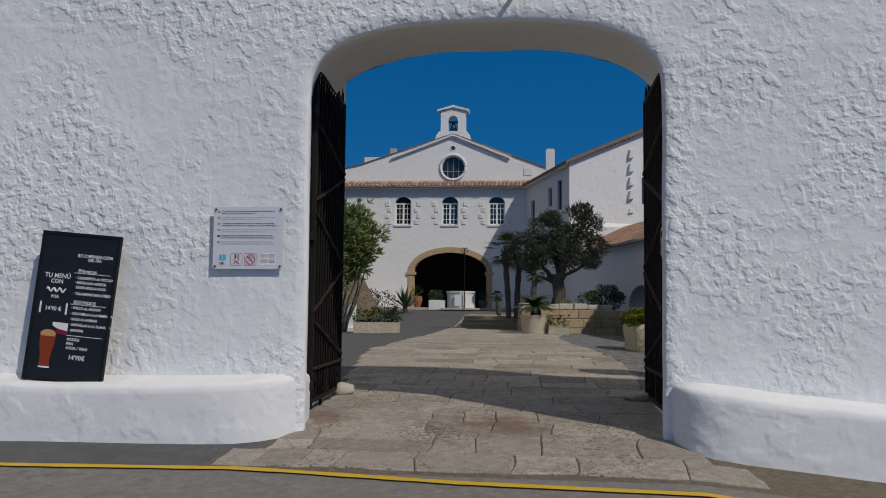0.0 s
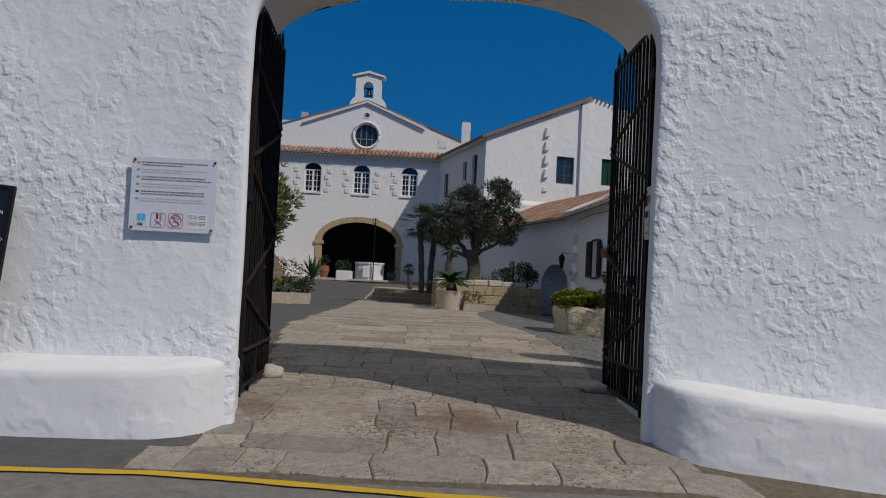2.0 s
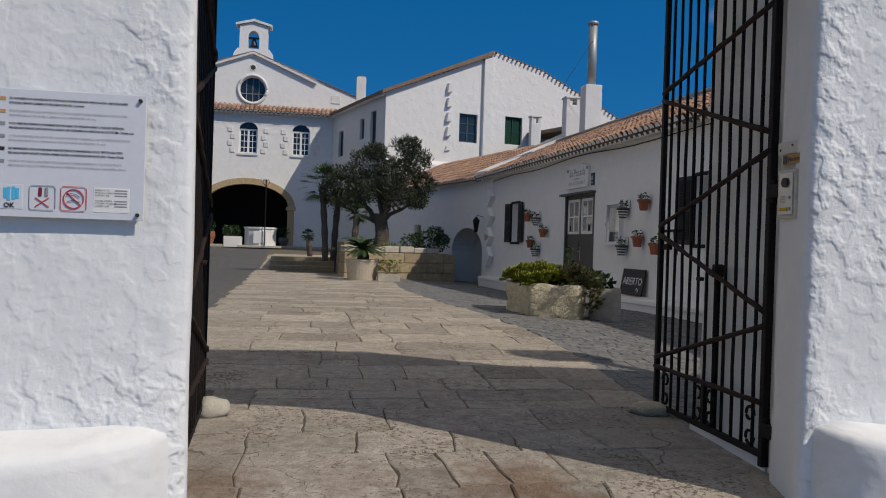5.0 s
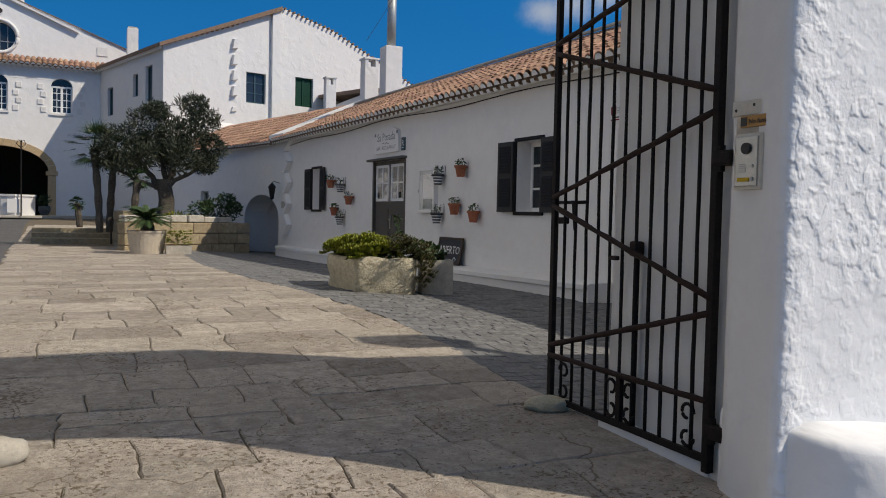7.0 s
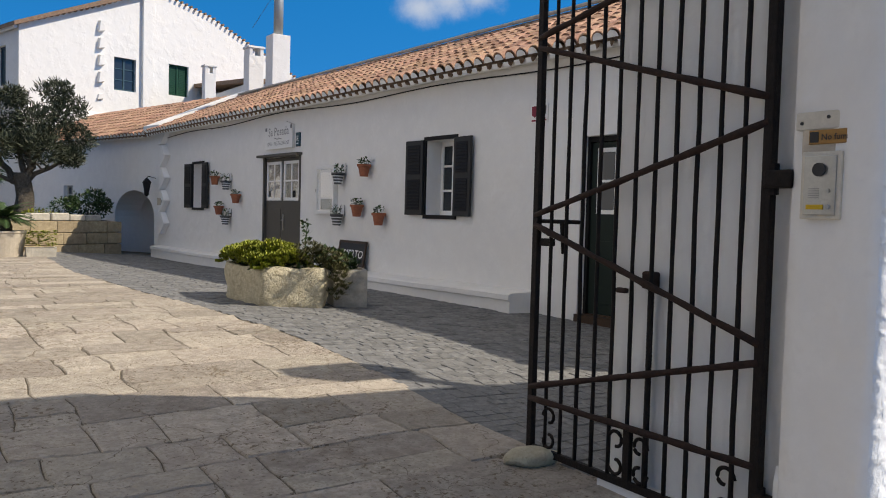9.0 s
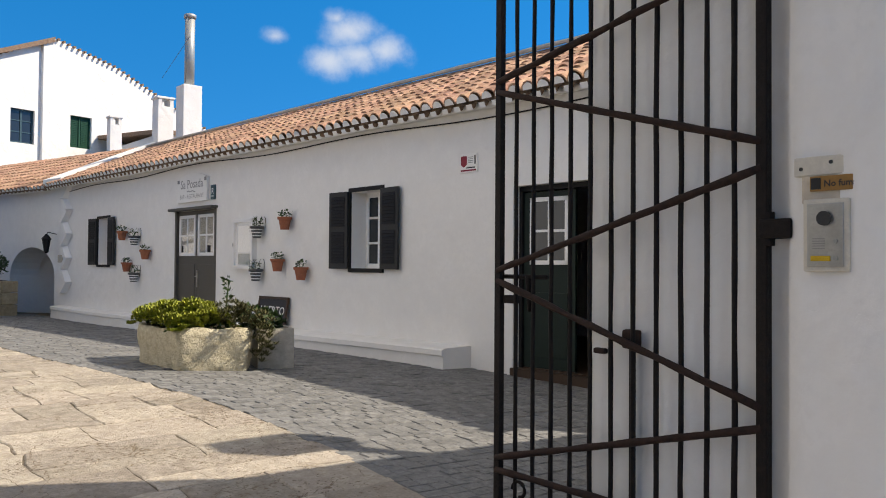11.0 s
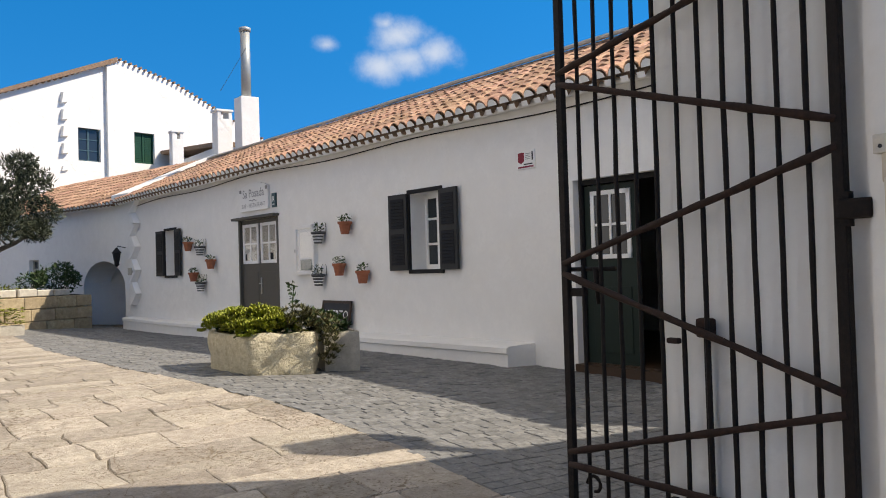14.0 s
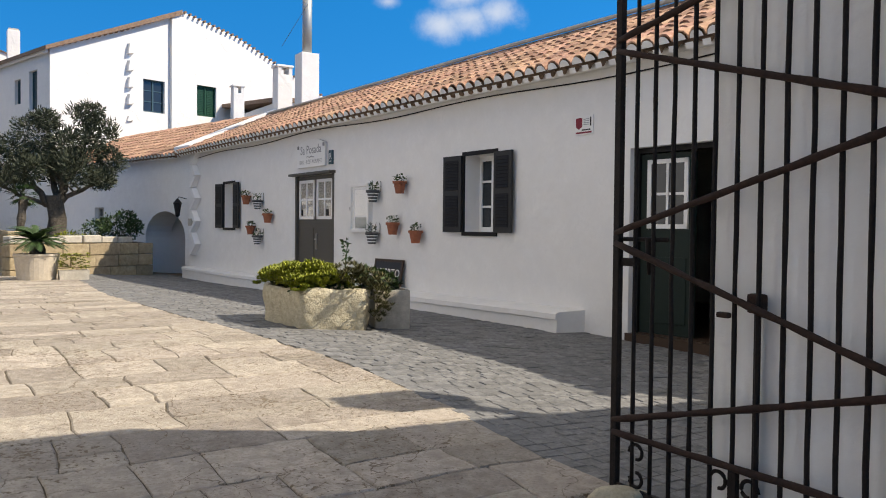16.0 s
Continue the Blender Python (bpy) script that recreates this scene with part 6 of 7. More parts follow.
def oleander():
    rng = random.Random(14)
    g = ground_z(-4.7, 22.6)
    t = thing("oleander", "tall oleander bush with long narrow leaves", "shrub", Matrix.Translation((-4.75, 22.7, g)))
    for k in range(9):
        bm = bmesh.new()
        a = k * 0.7
        branch(bm, (0.15 * math.cos(a), 0.15 * math.sin(a), 0), (0.95 * math.cos(a), 0.7 * math.sin(a), 2.4 + 1.2 * rng.random()), 0.04, 0.01, rng, 6, 0.06)
        part("stem", bm, "bark", t, smooth=True)
    bm = bmesh.new()
    for _ in range(900):
        d = Vector((rng.gauss(0, 1), rng.gauss(0, 1), rng.gauss(0, 1))).normalized()
        r = rng.uniform(0.45, 1.0) * (0.85 + 0.3 * noise.noise(d * 2.0))
        c = Vector((0.10, 0, 2.65)) + Vector((d.x * 1.25, d.y * 1.0, d.z * 1.45)) * r
        ax = (d + Vector((0, 0, 0.7))).normalized()
        for k in range(9):
            q = (ax * rng.uniform(0.2, 1) + Vector((rng.uniform(-1, 1), rng.uniform(-1, 1), rng.uniform(-0.6, 0.7))) * 0.8).normalized()
            s = q.cross(Vector((rng.uniform(-1, 1), rng.uniform(-1, 1), 0.3))).normalized()
            L = rng.uniform(0.16, 0.28)
            bm.faces.new([bm.verts.new(v) for v in (c, c + q * L * 0.5 + s * 0.024, c + q * L, c + q * L * 0.5 - s * 0.024)])
    leaves_of("crown", t, "leaf_oleander", bm, "long narrow light-edged leaves")


oleander()


def agave(x, y, z, r, label):
    rng = random.Random(int(x * 10) + 50)
    t = thing("agave", label, "succulent", Matrix.Translation((x, y, z)))
    bm = bmesh.new()
    for k in range(34):
        a = k * 2.399
        e = 0.15 + 1.25 * k / 34
        d = Vector((math.cos(a) * math.cos(e), math.sin(a) * math.cos(e), math.sin(e)))
        s = Vector((-math.sin(a), math.cos(a), 0)) * 0.07 * r
        L = r * rng.uniform(0.9, 1.1)
        b0 = Vector((0, 0, 0.25 * r))
        m0 = b0 + d * L * 0.5 + Vector((0, 0, 0.02))
        bm.faces.new([bm.verts.new(v) for v in (b0 - s * 0.6, m0 - s, m0 + s, b0 + s * 0.6)])
        bm.faces.new([bm.verts.new(v) for v in (m0 - s, b0 + d * L, m0 + s)])
    leaves_of("leaves", t, "agave", bm, "thick pointed green leaves")
    part("stem", tube(bmesh.new(), [(0, 0, -0.05), (0, 0, 0.3 * r)], 0.1 * r, 8), "bark", t)


agave(-4.7, 35.6, 1.33, 0.95, "large green agave beside the portico")
t = thing("shrub", "low reddish-brown shrub beside the tower foot", "shrub", Matrix.Translation((-5.3, 33.6, 1.25)))
part("stems", tube(bmesh.new(), [(0, 0, -0.02), (0, 0, 0.5)], [0.03, 0.01], 6), "bark", t)
leaf_part("leaves", t, "leaf_bronze", [((0, 0, 0.5), (0.6, 0.5, 0.5)), ((-0.6, 0.2, 0.6), (0.5, 0.4, 0.5))], 420, 0.09, 77, narrow=0.5)


# raised stone bed round the olive
def stone_bed():
    bed = thing("stone_bed", "raised bed of squared sandstone blocks round the olive", "raised bed", kind="structure")
    A, Bc = Vector((0.42, 25.1, 0)), Vector((3.92, 27.0, 0))
    L = (Bc - A).length
    u = (Bc - A).normalized()
    nrm = Vector((u.y, -u.x, 0))
    rng = random.Random(8)
    for c in range(3):
        z0, z1 = 0.66 + c * 0.29, 0.66 + (c + 1) * 0.29 - 0.012
        s = -0.1 * (c % 2)
        while s < L:
            w = rng.uniform(0.5, 0.95)
            e = min(s + w, L)
            if e - max(s, 0) > 0.12:
                a, b = A + u * (max(s, 0) + 0.006), A + u * (e - 0.006)
                o = rng.uniform(-0.012, 0.012)
                f = nrm * (0.0 + o)
                k = nrm * -0.30
                bm = bmesh.new()
                hexa(bm, [a + f + Vector((0, 0, z0)), b + f + Vector((0, 0, z0)), b + k + Vector((0, 0, z0)), a + k + Vector((0, 0, z0)), a + f + Vector((0, 0, z1)), b + f + Vector((0, 0, z1)), b + k + Vector((0, 0, z1)), a + k + Vector((0, 0, z1))])
                bmesh.ops.bevel(bm, geom=list(bm.edges), offset=0.014, segments=1, affect="EDGES")
                part("block", bm, "ashlar", bed)
            s = e
    s = 0.02
    while s < L * 0.78:
        w = rng.uniform(0.34, 0.6)
        a, b = A + u * s, A + u * (s + w - 0.03)
        f, k = nrm * rng.uniform(-0.05, -0.01), nrm * -0.28
        z0, z1 = 1.532, 1.70 + rng.uniform(-0.02, 0.03)
        bm = bmesh.new()
        hexa(bm, [Vector(p) + Vector((0, 0, z)) for z in (z0, z1) for p in (a + f, b + f, b + k, a + k)])
        bmesh.ops.bevel(bm, geom=list(bm.edges), offset=0.022, segments=1, affect="EDGES")
        part("coping_block", bm, "stone_pale", bed, "loose pale coping block")
        s += w
    for c in range(4):
        bm = bmesh.new()
        for k in range(6):
            box(bm, 0.40 + 0.01 * (c % 2), 0.70, 25.12 + k * 0.8 + 0.02 + 0.3 * (c % 2), 25.12 + (k + 1) * 0.8 - 0.01 + 0.3 * (c % 2), 0.66 + c * 0.29, 0.66 + (c + 1) * 0.29 - 0.012, 0.012)
        part("side_course", bm, "ashlar", bed)
    bm = bmesh.new()
    bm.faces.new([bm.verts.new(p) for p in ((0.5, 25.3, 1.5), (3.9, 27.15, 1.5), (4.2, 31.9, 1.5), (0.5, 31.9, 1.5))])
    part("soil", bm, "soil", bed)


stone_bed()

# steps and terrace before the church
steps = thing("stairs", "three low worn sandstone steps up to the church terrace", "stairs", kind="structure")
for k in range(3):
    part("step", B(-1.75 + 0.015 * k, 0.40, 29.4 + 0.36 * k, 29.4 + 0.36 * (k + 1) + 0.02, 0.6, 0.84 + 0.14 * (k + 1), 0.015), "ashlar", steps)
bm = bmesh.new()
box(bm, -1.74, 3.2, 30.48, 43.0, 0.5, 1.258)
solid("floor_terrace", bm, "slab_rest", "raised stone-paved church terrace", "terrace", "structure")
solid("trim_terrace", B(-9.0, 1.8, 41.2, 43.0, 1.2, 1.56, 0.02), "stone_pale", "pale stone platform before the portico", "platform", "structure")
solid("handrail", tube(tube(tube(bmesh.new(), [(0.36, 29.35, 0.8), (0.36, 29.35, 1.72)], 0.02, 6), [(0.36, 30.5, 1.2), (0.36, 30.5, 2.1)], 0.02, 6), [(0.36, 29.3, 1.72), (0.36, 30.55, 2.1)], 0.022, 6), "iron", "dark iron handrail beside the steps", "handrail")


def well():
    w = thing("well", "white octagonal wellhead with a dark iron frame", "well", Matrix.Translation((-2.55, 40.2, 1.46)))
    part("base", B(-0.95, 0.95, -0.75, 0.75, 0.0, 0.10, 0.02), "stone_pale", w)
    part("drum", lathe(bmesh.new(), [(0.70, 0.1), (0.70, 0.84), (0.74, 0.85), (0.74, 0.93), (0.55, 0.93), (0.52, 0.5)], 8), "plaster", w)
    part("hatch", B(-0.28, 0.28, -0.70, -0.655, 0.2, 0.75, 0.01), "white_paint", w)
    bm = bmesh.new()
    tube(bm, [(0.22, -0.8, 0.1), (0.22, -0.8, 3.05)], 0.025, 8)
    for s in (-1, 1):
        tube(bm, [(0.22, -0.8, 2.75), (0.22 + s * 0.16, -0.8, 2.9), (0.22 + s * 0.1, -0.8, 3.05), (0.22, -0.8, 2.98)], 0.018, 6)
    part("iron_stand", bm, "iron", w, "tall iron post with scrolled top")
    t = thing("white_trough", "low white plant trough beside the well", "planter", Matrix.Translation((-3.75, 40.2, 1.46)))
    part("trough", B(-0.4, 0.4, -0.25, 0.25, 0, 0.48, 0.02), "plaster", t)
    leaf_part("leaves", t, "leaf", [((0, 0, 0.68), (0.42, 0.25, 0.3))], 260, 0.1, 61)
    for x, mat, r, h, lb in ((-5.0, "terracotta", 0.26, 0.6, "red terracotta pot in the portico shade"), (-4.2, "grey_pot", 0.2, 0.4, "small dark pot by the portico"), (-1.55, "grey_pot", 0.25, 0.4, "dark pot with a bushy plant")):
        p = thing("plant_pot", lb, "plant pot", Matrix.Translation((x, 42.3, 1.56)))
        part("pot", lathe(bmesh.new(), [(r * 0.6, 0), (r, h * 0.6), (r * 0.9, h), (r * 0.8, h), (r * 0.8, h * 0.8)], 14), mat, p)
        part("soil", lathe(bmesh.new(), [(0.02, h * 0.8), (r * 0.8, h * 0.85), (0.02, h * 0.86)], 10), "soil", p)
        leaf_part("leaves", p, "leaf", [((0, 0, h + 0.25), (0.3, 0.3, 0.3))], 160, 0.1, 70 + int(abs(x)))


well()


# ---- church details ----
def church_window(x0, x1):
    w, z0 = x1 - x0, 6.03
    win = thing("window_3", "arched church window with white glazing bars", "window", Matrix.Translation((x0, FY, z0)), "church windows", "structure")
    bm = bmesh.new()
    for q in ((0, 0.07, 0, 1.2), (w - 0.07, w, 0, 1.2), (w / 2 - 0.05, w / 2 + 0.05, 0, 1.2), (0, w, 0, 0.07), (0, w, 1.12, 1.2)):
        box(bm, q[0], q[1], 0.18, 0.24, q[2], q[3])
    for k in range(1, 4):
        box(bm, 0, w, 0.19, 0.23, 1.2 * k / 4 - 0.014, 1.2 * k / 4 + 0.014)
    for x in (w * 0.27, w * 0.73):
        box(bm, x - 0.014, x + 0.014, 0.19, 0.23, 0, 1.12)
    part("sash", bm, "white_paint", win)
    bm = bmesh.new()
    for k in range(1, 6):
        a = math.pi * k / 6
        tube(bm, [(w / 2, 0.21, 1.2), (w / 2 + w / 2 * math.cos(a), 0.21, 1.2 + 0.36 * math.sin(a))], 0.014, 4)
    part("fanlight", bm, "black_paint", win)
    part("pane", B(0.0, w, 0.205, 0.212, 0, 1.57), "glass", win)
    part("sill", B(-0.05, w + 0.05, -0.06, 0.0, -0.10, 0.0, 0.01), "plaster_far", win)
    for s, x in ((-1, -0.30), (1, w + 0.30)):
        for k in range(4):
            o = 0.12 if k % 2 else 0.0
            part("quoin", B(x - 0.11 + s * o, x + 0.11 + s * o, -0.035, 0.0, 0.02 + k * 0.33, 0.25 + k * 0.33, 0.012), "plaster_far", win)


for a, b in WB:
    church_window(a, b)

# stone arch of the portico
arch = thing("portico_arch", "tan sandstone arch framing the dark portico", "arch", kind="structure")
cx, rw = (-5.33 - 1.38) / 2, (5.33 - 1.38) / 2
for k in range(15):
    a0, a1 = math.pi * (1 - k / 15) - 0.004, math.pi * (1 - (k + 1) / 15) + 0.004
    P = []
    for d in (-0.05, 0.3):
        for a, e in ((a0, 0), (a0, 0.32), (a1, 0.32), (a1, 0)):
            P.append((cx + (rw - 0.02 + e) * math.cos(a), FY + d, 3.5 + (1.05 - 0.015 + e * 0.92) * math.sin(a)))
    bm = bmesh.new()
    hexa(bm, P)
    part("voussoir", bm, "trim_stone", arch)
for s in (-1, 1):
    x = cx + s * (rw + 0.12)
    part("jamb", B(x - 0.16, x + 0.16, FY - 0.05, FY + 0.3, 1.5, 3.32, 0.015), "trim_stone", arch)
    part("impost", B(x - 0.24, x + 0.24, FY - 0.10, FY + 0.3, 3.32, 3.5, 0.02), "trim_stone", arch)

# round window and mouldings
rw_ = thing("window_4", "round leaded church window in a white moulded ring", "window", Matrix.Translation((-3.28, FY + 0.35, 9.2)), kind="structure")
bm = bmesh.new()
tube(bm, [(0.69 * math.cos(t), -0.02, 0.69 * math.sin(t)) for t in (2 * math.pi * k / 40 for k in range(41))], 0.07, 8)
part("ring", bm, "plaster_far", rw_, smooth=True)
bm = bmesh.new()
bm.faces.new([bm.verts.new((0.62 * math.cos(t), 0.2, 0.62 * math.sin(t))) for t in (2 * math.pi * k / 40 for k in range(40))])
part("pane", bm, "glass", rw_)
bm = bmesh.new()
for x in (-0.3, 0.0, 0.3):
    hh = math.sqrt(0.36 - x * x)
    box(bm, x - 0.015, x + 0.015, 0.16, 0.2, -hh, hh)
box(bm, -0.6, 0.6, 0.16, 0.2, -0.2, -0.17)
part("leading", bm, "grey_print", rw_)
oc = thing("window_5", "small dark round oculus in the gable", "window", Matrix.Translation((-3.29, FY + 0.345, 10.27)), kind="structure")
# no hole is cut: a dark disc stands in for its shaded depth
bm = bmesh.new()
tube(bm, [(0, 0.0, 0), (0, 0.02, 0)], 0.12, 16)
part("recess", bm, "inside", oc)
bm = bmesh.new()
tube(bm, [(0.14 * math.cos(t), 0.0, 0.14 * math.sin(t)) for t in (2 * math.pi * k / 20 for k in range(21))], 0.025, 6)
part("ring", bm, "plaster_far", oc)
for i, (x0, z0, x1, z1) in enumerate(((-6.65, 9.68, -3.3, 10.93), (-3.3, 10.93, -0.2, 9.64))):
    bm = bmesh.new()
    P = []
    for d in (0.2, 0.36):
        P += [(x0, FY + d, z0), (x1, FY + d, z1), (x1, FY + d, z1 + 0.10), (x0, FY + d, z0 + 0.10)]
    hexa(bm, P)
    solid("trim_gable", bm, "plaster_far", "raised white moulding along the gable", "moulding", "structure")
bm = bmesh.new()
for i, (x0, x1) in enumerate(((-11.5, -8.5), (-8.5, -3.3), (-3.3, 1.9))):
    P = []
    for d in (0.28, 1.2):
        P += [(x0, FY + d, gable_z(x0)), (x1, FY + d, gable_z(x1)), (x1, FY + d, gable_z(x1) + 0.035), (x0, FY + d, gable_z(x0) + 0.035)]
    hexa(bm, P)
solid("trim_gable_coping", bm, "tile_pan", "thin tiled coping on the church gable", "coping", "structure")
part("vent", B(0.55, 1.0, FY + 0.32, FY + 0.36, 8.75, 9.15, 0.01), "plaster_far", rw_, m=Matrix.Translation((3.28, -FY - 0.35, -9.2)))


def bellcote():
    b = thing("bellcote", "white bell gable with one bronze bell", "bell gable", Matrix.Translation((-3.3, FY + 0.36, 10.4)), kind="structure")
    bm = bmesh.new()
    def half(z):
        return lerp_table([(0, 1.02), (0.55, 0.94), (0.62, 0.78), (1.9, 0.66)], z)
    hole = round_head(-0.27, 0.27, 1.35, 0.33)
    for (za, zb) in ((0.0, 0.55), (0.55, 0.8)):
        hexa(bm, [(-half(za), 0, za), (half(za), 0, za), (half(za), 0.6, za), (-half(za), 0.6, za), (-half(zb), 0, zb), (half(zb), 0, zb), (half(zb), 0.6, zb), (-half(zb), 0.6, zb)])
    pierced(bm, -0.68, 0.68, 0.8, 1.9, lambda a, d, z: (a, d, z), 0.0, 0.6, [(-0.27, 0.27, 0.8, hole)])
    part("tower", bm, "church_lime_lifted", b)
    bm = bmesh.new()
    for s in (-1, 1):
        hexa(bm, [(0, -0.1, 2.12), (s * 0.86, -0.1, 1.9), (s * 0.86, 0.7, 1.9), (0, 0.7, 2.12), (0, -0.1, 2.24), (s * 0.88, -0.1, 2.0), (s * 0.88, 0.7, 2.0), (0, 0.7, 2.24)])
    hexa(bm, [(-0.7, 0, 1.9), (0.7, 0, 1.9), (0.7, 0.6, 1.9), (-0.7, 0.6, 1.9), (-0.05, 0, 2.13), (0.05, 0, 2.13), (0.05, 0.6, 2.13), (-0.05, 0.6, 2.13)])
    part("roof", bm, "plaster_far", b)
    part("finial", lathe(bmesh.new(), [(0.05, 2.2), (0.06, 2.3), (0.015, 2.36)], 8, (0, 0.3, 0)), "stone_pale", b)
    bl = part("bell", lathe(bmesh.new(), [(0.2, 0.95), (0.17, 1.02), (0.12, 1.2), (0.09, 1.3), (0.03, 1.33)], 14, (0, 0.3, 0)), "bronze", b, "green-black bronze bell", True)
    part("yoke", B(-0.25, 0.25, 0.25, 0.35, 1.33, 1.42, 0.01), "dark_wood", b)


bellcote()
pr = thing("parapet_house", "flat white parapet with a small chimney behind the church", "roof parapet", kind="structure")
part("parapet", B(-8.8, -6.6, 46.5, 48, 9.2, 10.4), "plaster_far", pr)
part("chimney", B(-7.3, -6.95, 46.7, 47.05, 10.4, 10.95), "stone_pale", pr)

# scalloped edge under the church eaves
bm = bmesh.new()
for k in range(58):
    x = -11.4 + k * 0.22
    tube(bm, [(x, FY - 0.09, 7.98), (x, FY + 0.02, 7.98)], 0.085, 8)
solid("trim_scallops", bm, "plaster_far", "row of mortar scallops under the church eaves", "eaves moulding", "structure")

# ---- north building windows ----
def plain_window(place, a0, a1, z0, z1, mat, label, closed, name):
    w = thing(name, label, "window", kind="structure")
    def bx(b0, b1, d0, d1, c0, c1, nm, mt):
        bm = bmesh.new()
        hexa(bm, [place(b0, d0, c0), place(b1, d0, c0), place(b1, d1, c0), place(b0, d1, c0), place(b0, d0, c1), place(b1, d0, c1), place(b1, d1, c1), place(b0, d1, c1)])
        part(nm, bm, mt, w)
    for q in ((a0, a0 + 0.06, z0, z1), (a1 - 0.06, a1, z0, z1), (a0, a1, z0, z0 + 0.06), (a0, a1, z1 - 0.06, z1), ((a0 + a1) / 2 - 0.035, (a0 + a1) / 2 + 0.035, z0, z1)):
        bx(q[0], q[1], 0.12, 0.18, q[2], q[3], "frame", mat)
    if closed:
        n = 16
        for i in range(2):
            b0, b1 = a0 + 0.06 + i * ((a1 - a0) / 2 - 0.02), (a0 + a1) / 2 - 0.04 + i * ((a1 - a0) / 2 - 0.02)
            bx(b0, b1, 0.165, 0.18, z0, z1, "shutter", mat)
            for k in range(n):
                z = z0 + 0.08 + (z1 - z0 - 0.16) * k / n
                bx(b0 + 0.03, b1 - 0.03, 0.145, 0.165, z, z + 0.05, "slat", mat)
    else:
        for k in (1, 2):
            z = z0 + (z1 - z0) * k / 3
            bx(a0, a1, 0.125, 0.175, z - 0.018, z + 0.018, "glazing_bar", mat)
        for i in range(2):
            for k in range(3):
                bx(a0 + 0.06 + i * ((a1 - a0) / 2 - 0.02), (a0 + a1) / 2 - 0.035 + i * ((a1 - a0) / 2 - 0.02), 0.15, 0.156, z0 + (z1 - z0) * k / 3 + 0.02, z0 + (z1 - z0) * (k + 1) / 3 - 0.02, "pane", "glass")


plain_window(nbg, *NW1, "blue_paint", "blue-green framed window with six panes", False, "window_6")
plain_window(nbg, *NW2, "green_paint", "closed dark green louvred shutters", True, "window_7")
for q in NL:
    plain_window(nbl, *q, "blue_paint", "closed dark blue-green shutters in shade", True, "window_8")
plain_window(pos2, 33.6, 34.3, 1.6, 2.5, "stone_pale", "small shaded window beside the shrubs", False, "window_9")
t = thing("toothing", "jutting toothing stones on the gable", "masonry", kind="structure")
for k in range(5):
    z = 6.05 + k * 0.66 + 0.1
    s = 0.5 if k == 0 else 1.0
    bm = bmesh.new()
    hexa(bm, [nbg(2.92, -0.18 * s, z), nbg(3.14, -0.18 * s, z + 0.05), nbg(3.16, 0, z), nbg(2.9, 0, z), nbg(2.98, -0.18 * s, z + 0.4 * s), nbg(3.14, -0.18 * s, z + 0.45 * s), nbg(3.16, 0, z + 0.48 * s), nbg(2.96, 0, z + 0.42 * s)])
    part("stone", bm, "plaster_far", t)
c = thing("chimney", "slender white chimney of the tall house", "chimney", Matrix.Translation((1.60, 44.2, 8.2)))
part("shaft", B(-0.24, 0.24, -0.24, 0.24, 0, 1.95, 0.02), "plaster_far", c)
part("cap", B(-0.2, 0.2, -0.2, 0.2, 1.95, 2.02), "stone_pale", c)
bm = bmesh.new()
tube(bm, [nbl(9.0 * k / 12, -0.12, 8.40) for k in range(13)], 0.07, 8)
solid("gutter", bm, "plaster_far", "white gutter along the shaded side wall", "gutter")
bm = bmesh.new()
for k in range(62):
    a = 14 * k / 62
    tube(bm, [nbg(a, -0.14, nb_top(a) - 0.005), nbg(a, 0.3, nb_top(a) - 0.005)], 0.05, 6)
solid("trim_north_verge", bm, "tile_pan", "row of verge tiles along the gable edge", "verge tiles", "structure")


# ---- roof tiles ----
def barrel_data(length=0.46, r0=0.085, r1=0.105, seg=6):
    """One barrel tile: x up the slope, crest to +z; the lower end shows its thickness."""
    v, f = [], []
    for x, r, t in ((0.0, r1 - 0.018, 0), (0.0, r1, 1), (length, r0, 2)):
        for k in range(seg + 1):
            a = math.pi * k / seg
            v.append((x, r * math.cos(a), r * math.sin(a)))
    n = seg + 1
    for row in range(2):
        for k in range(seg):
            f.append((row * n + k, row * n + k + 1, (row + 1) * n + k + 1, (row + 1) * n + k))
    return v, f


TV, TF = barrel_data()
tile_mesh = bpy.data.meshes.new("tile")
tile_mesh.from_pydata(TV, [], TF)
tile_mesh.materials.append(M["tile_one"])


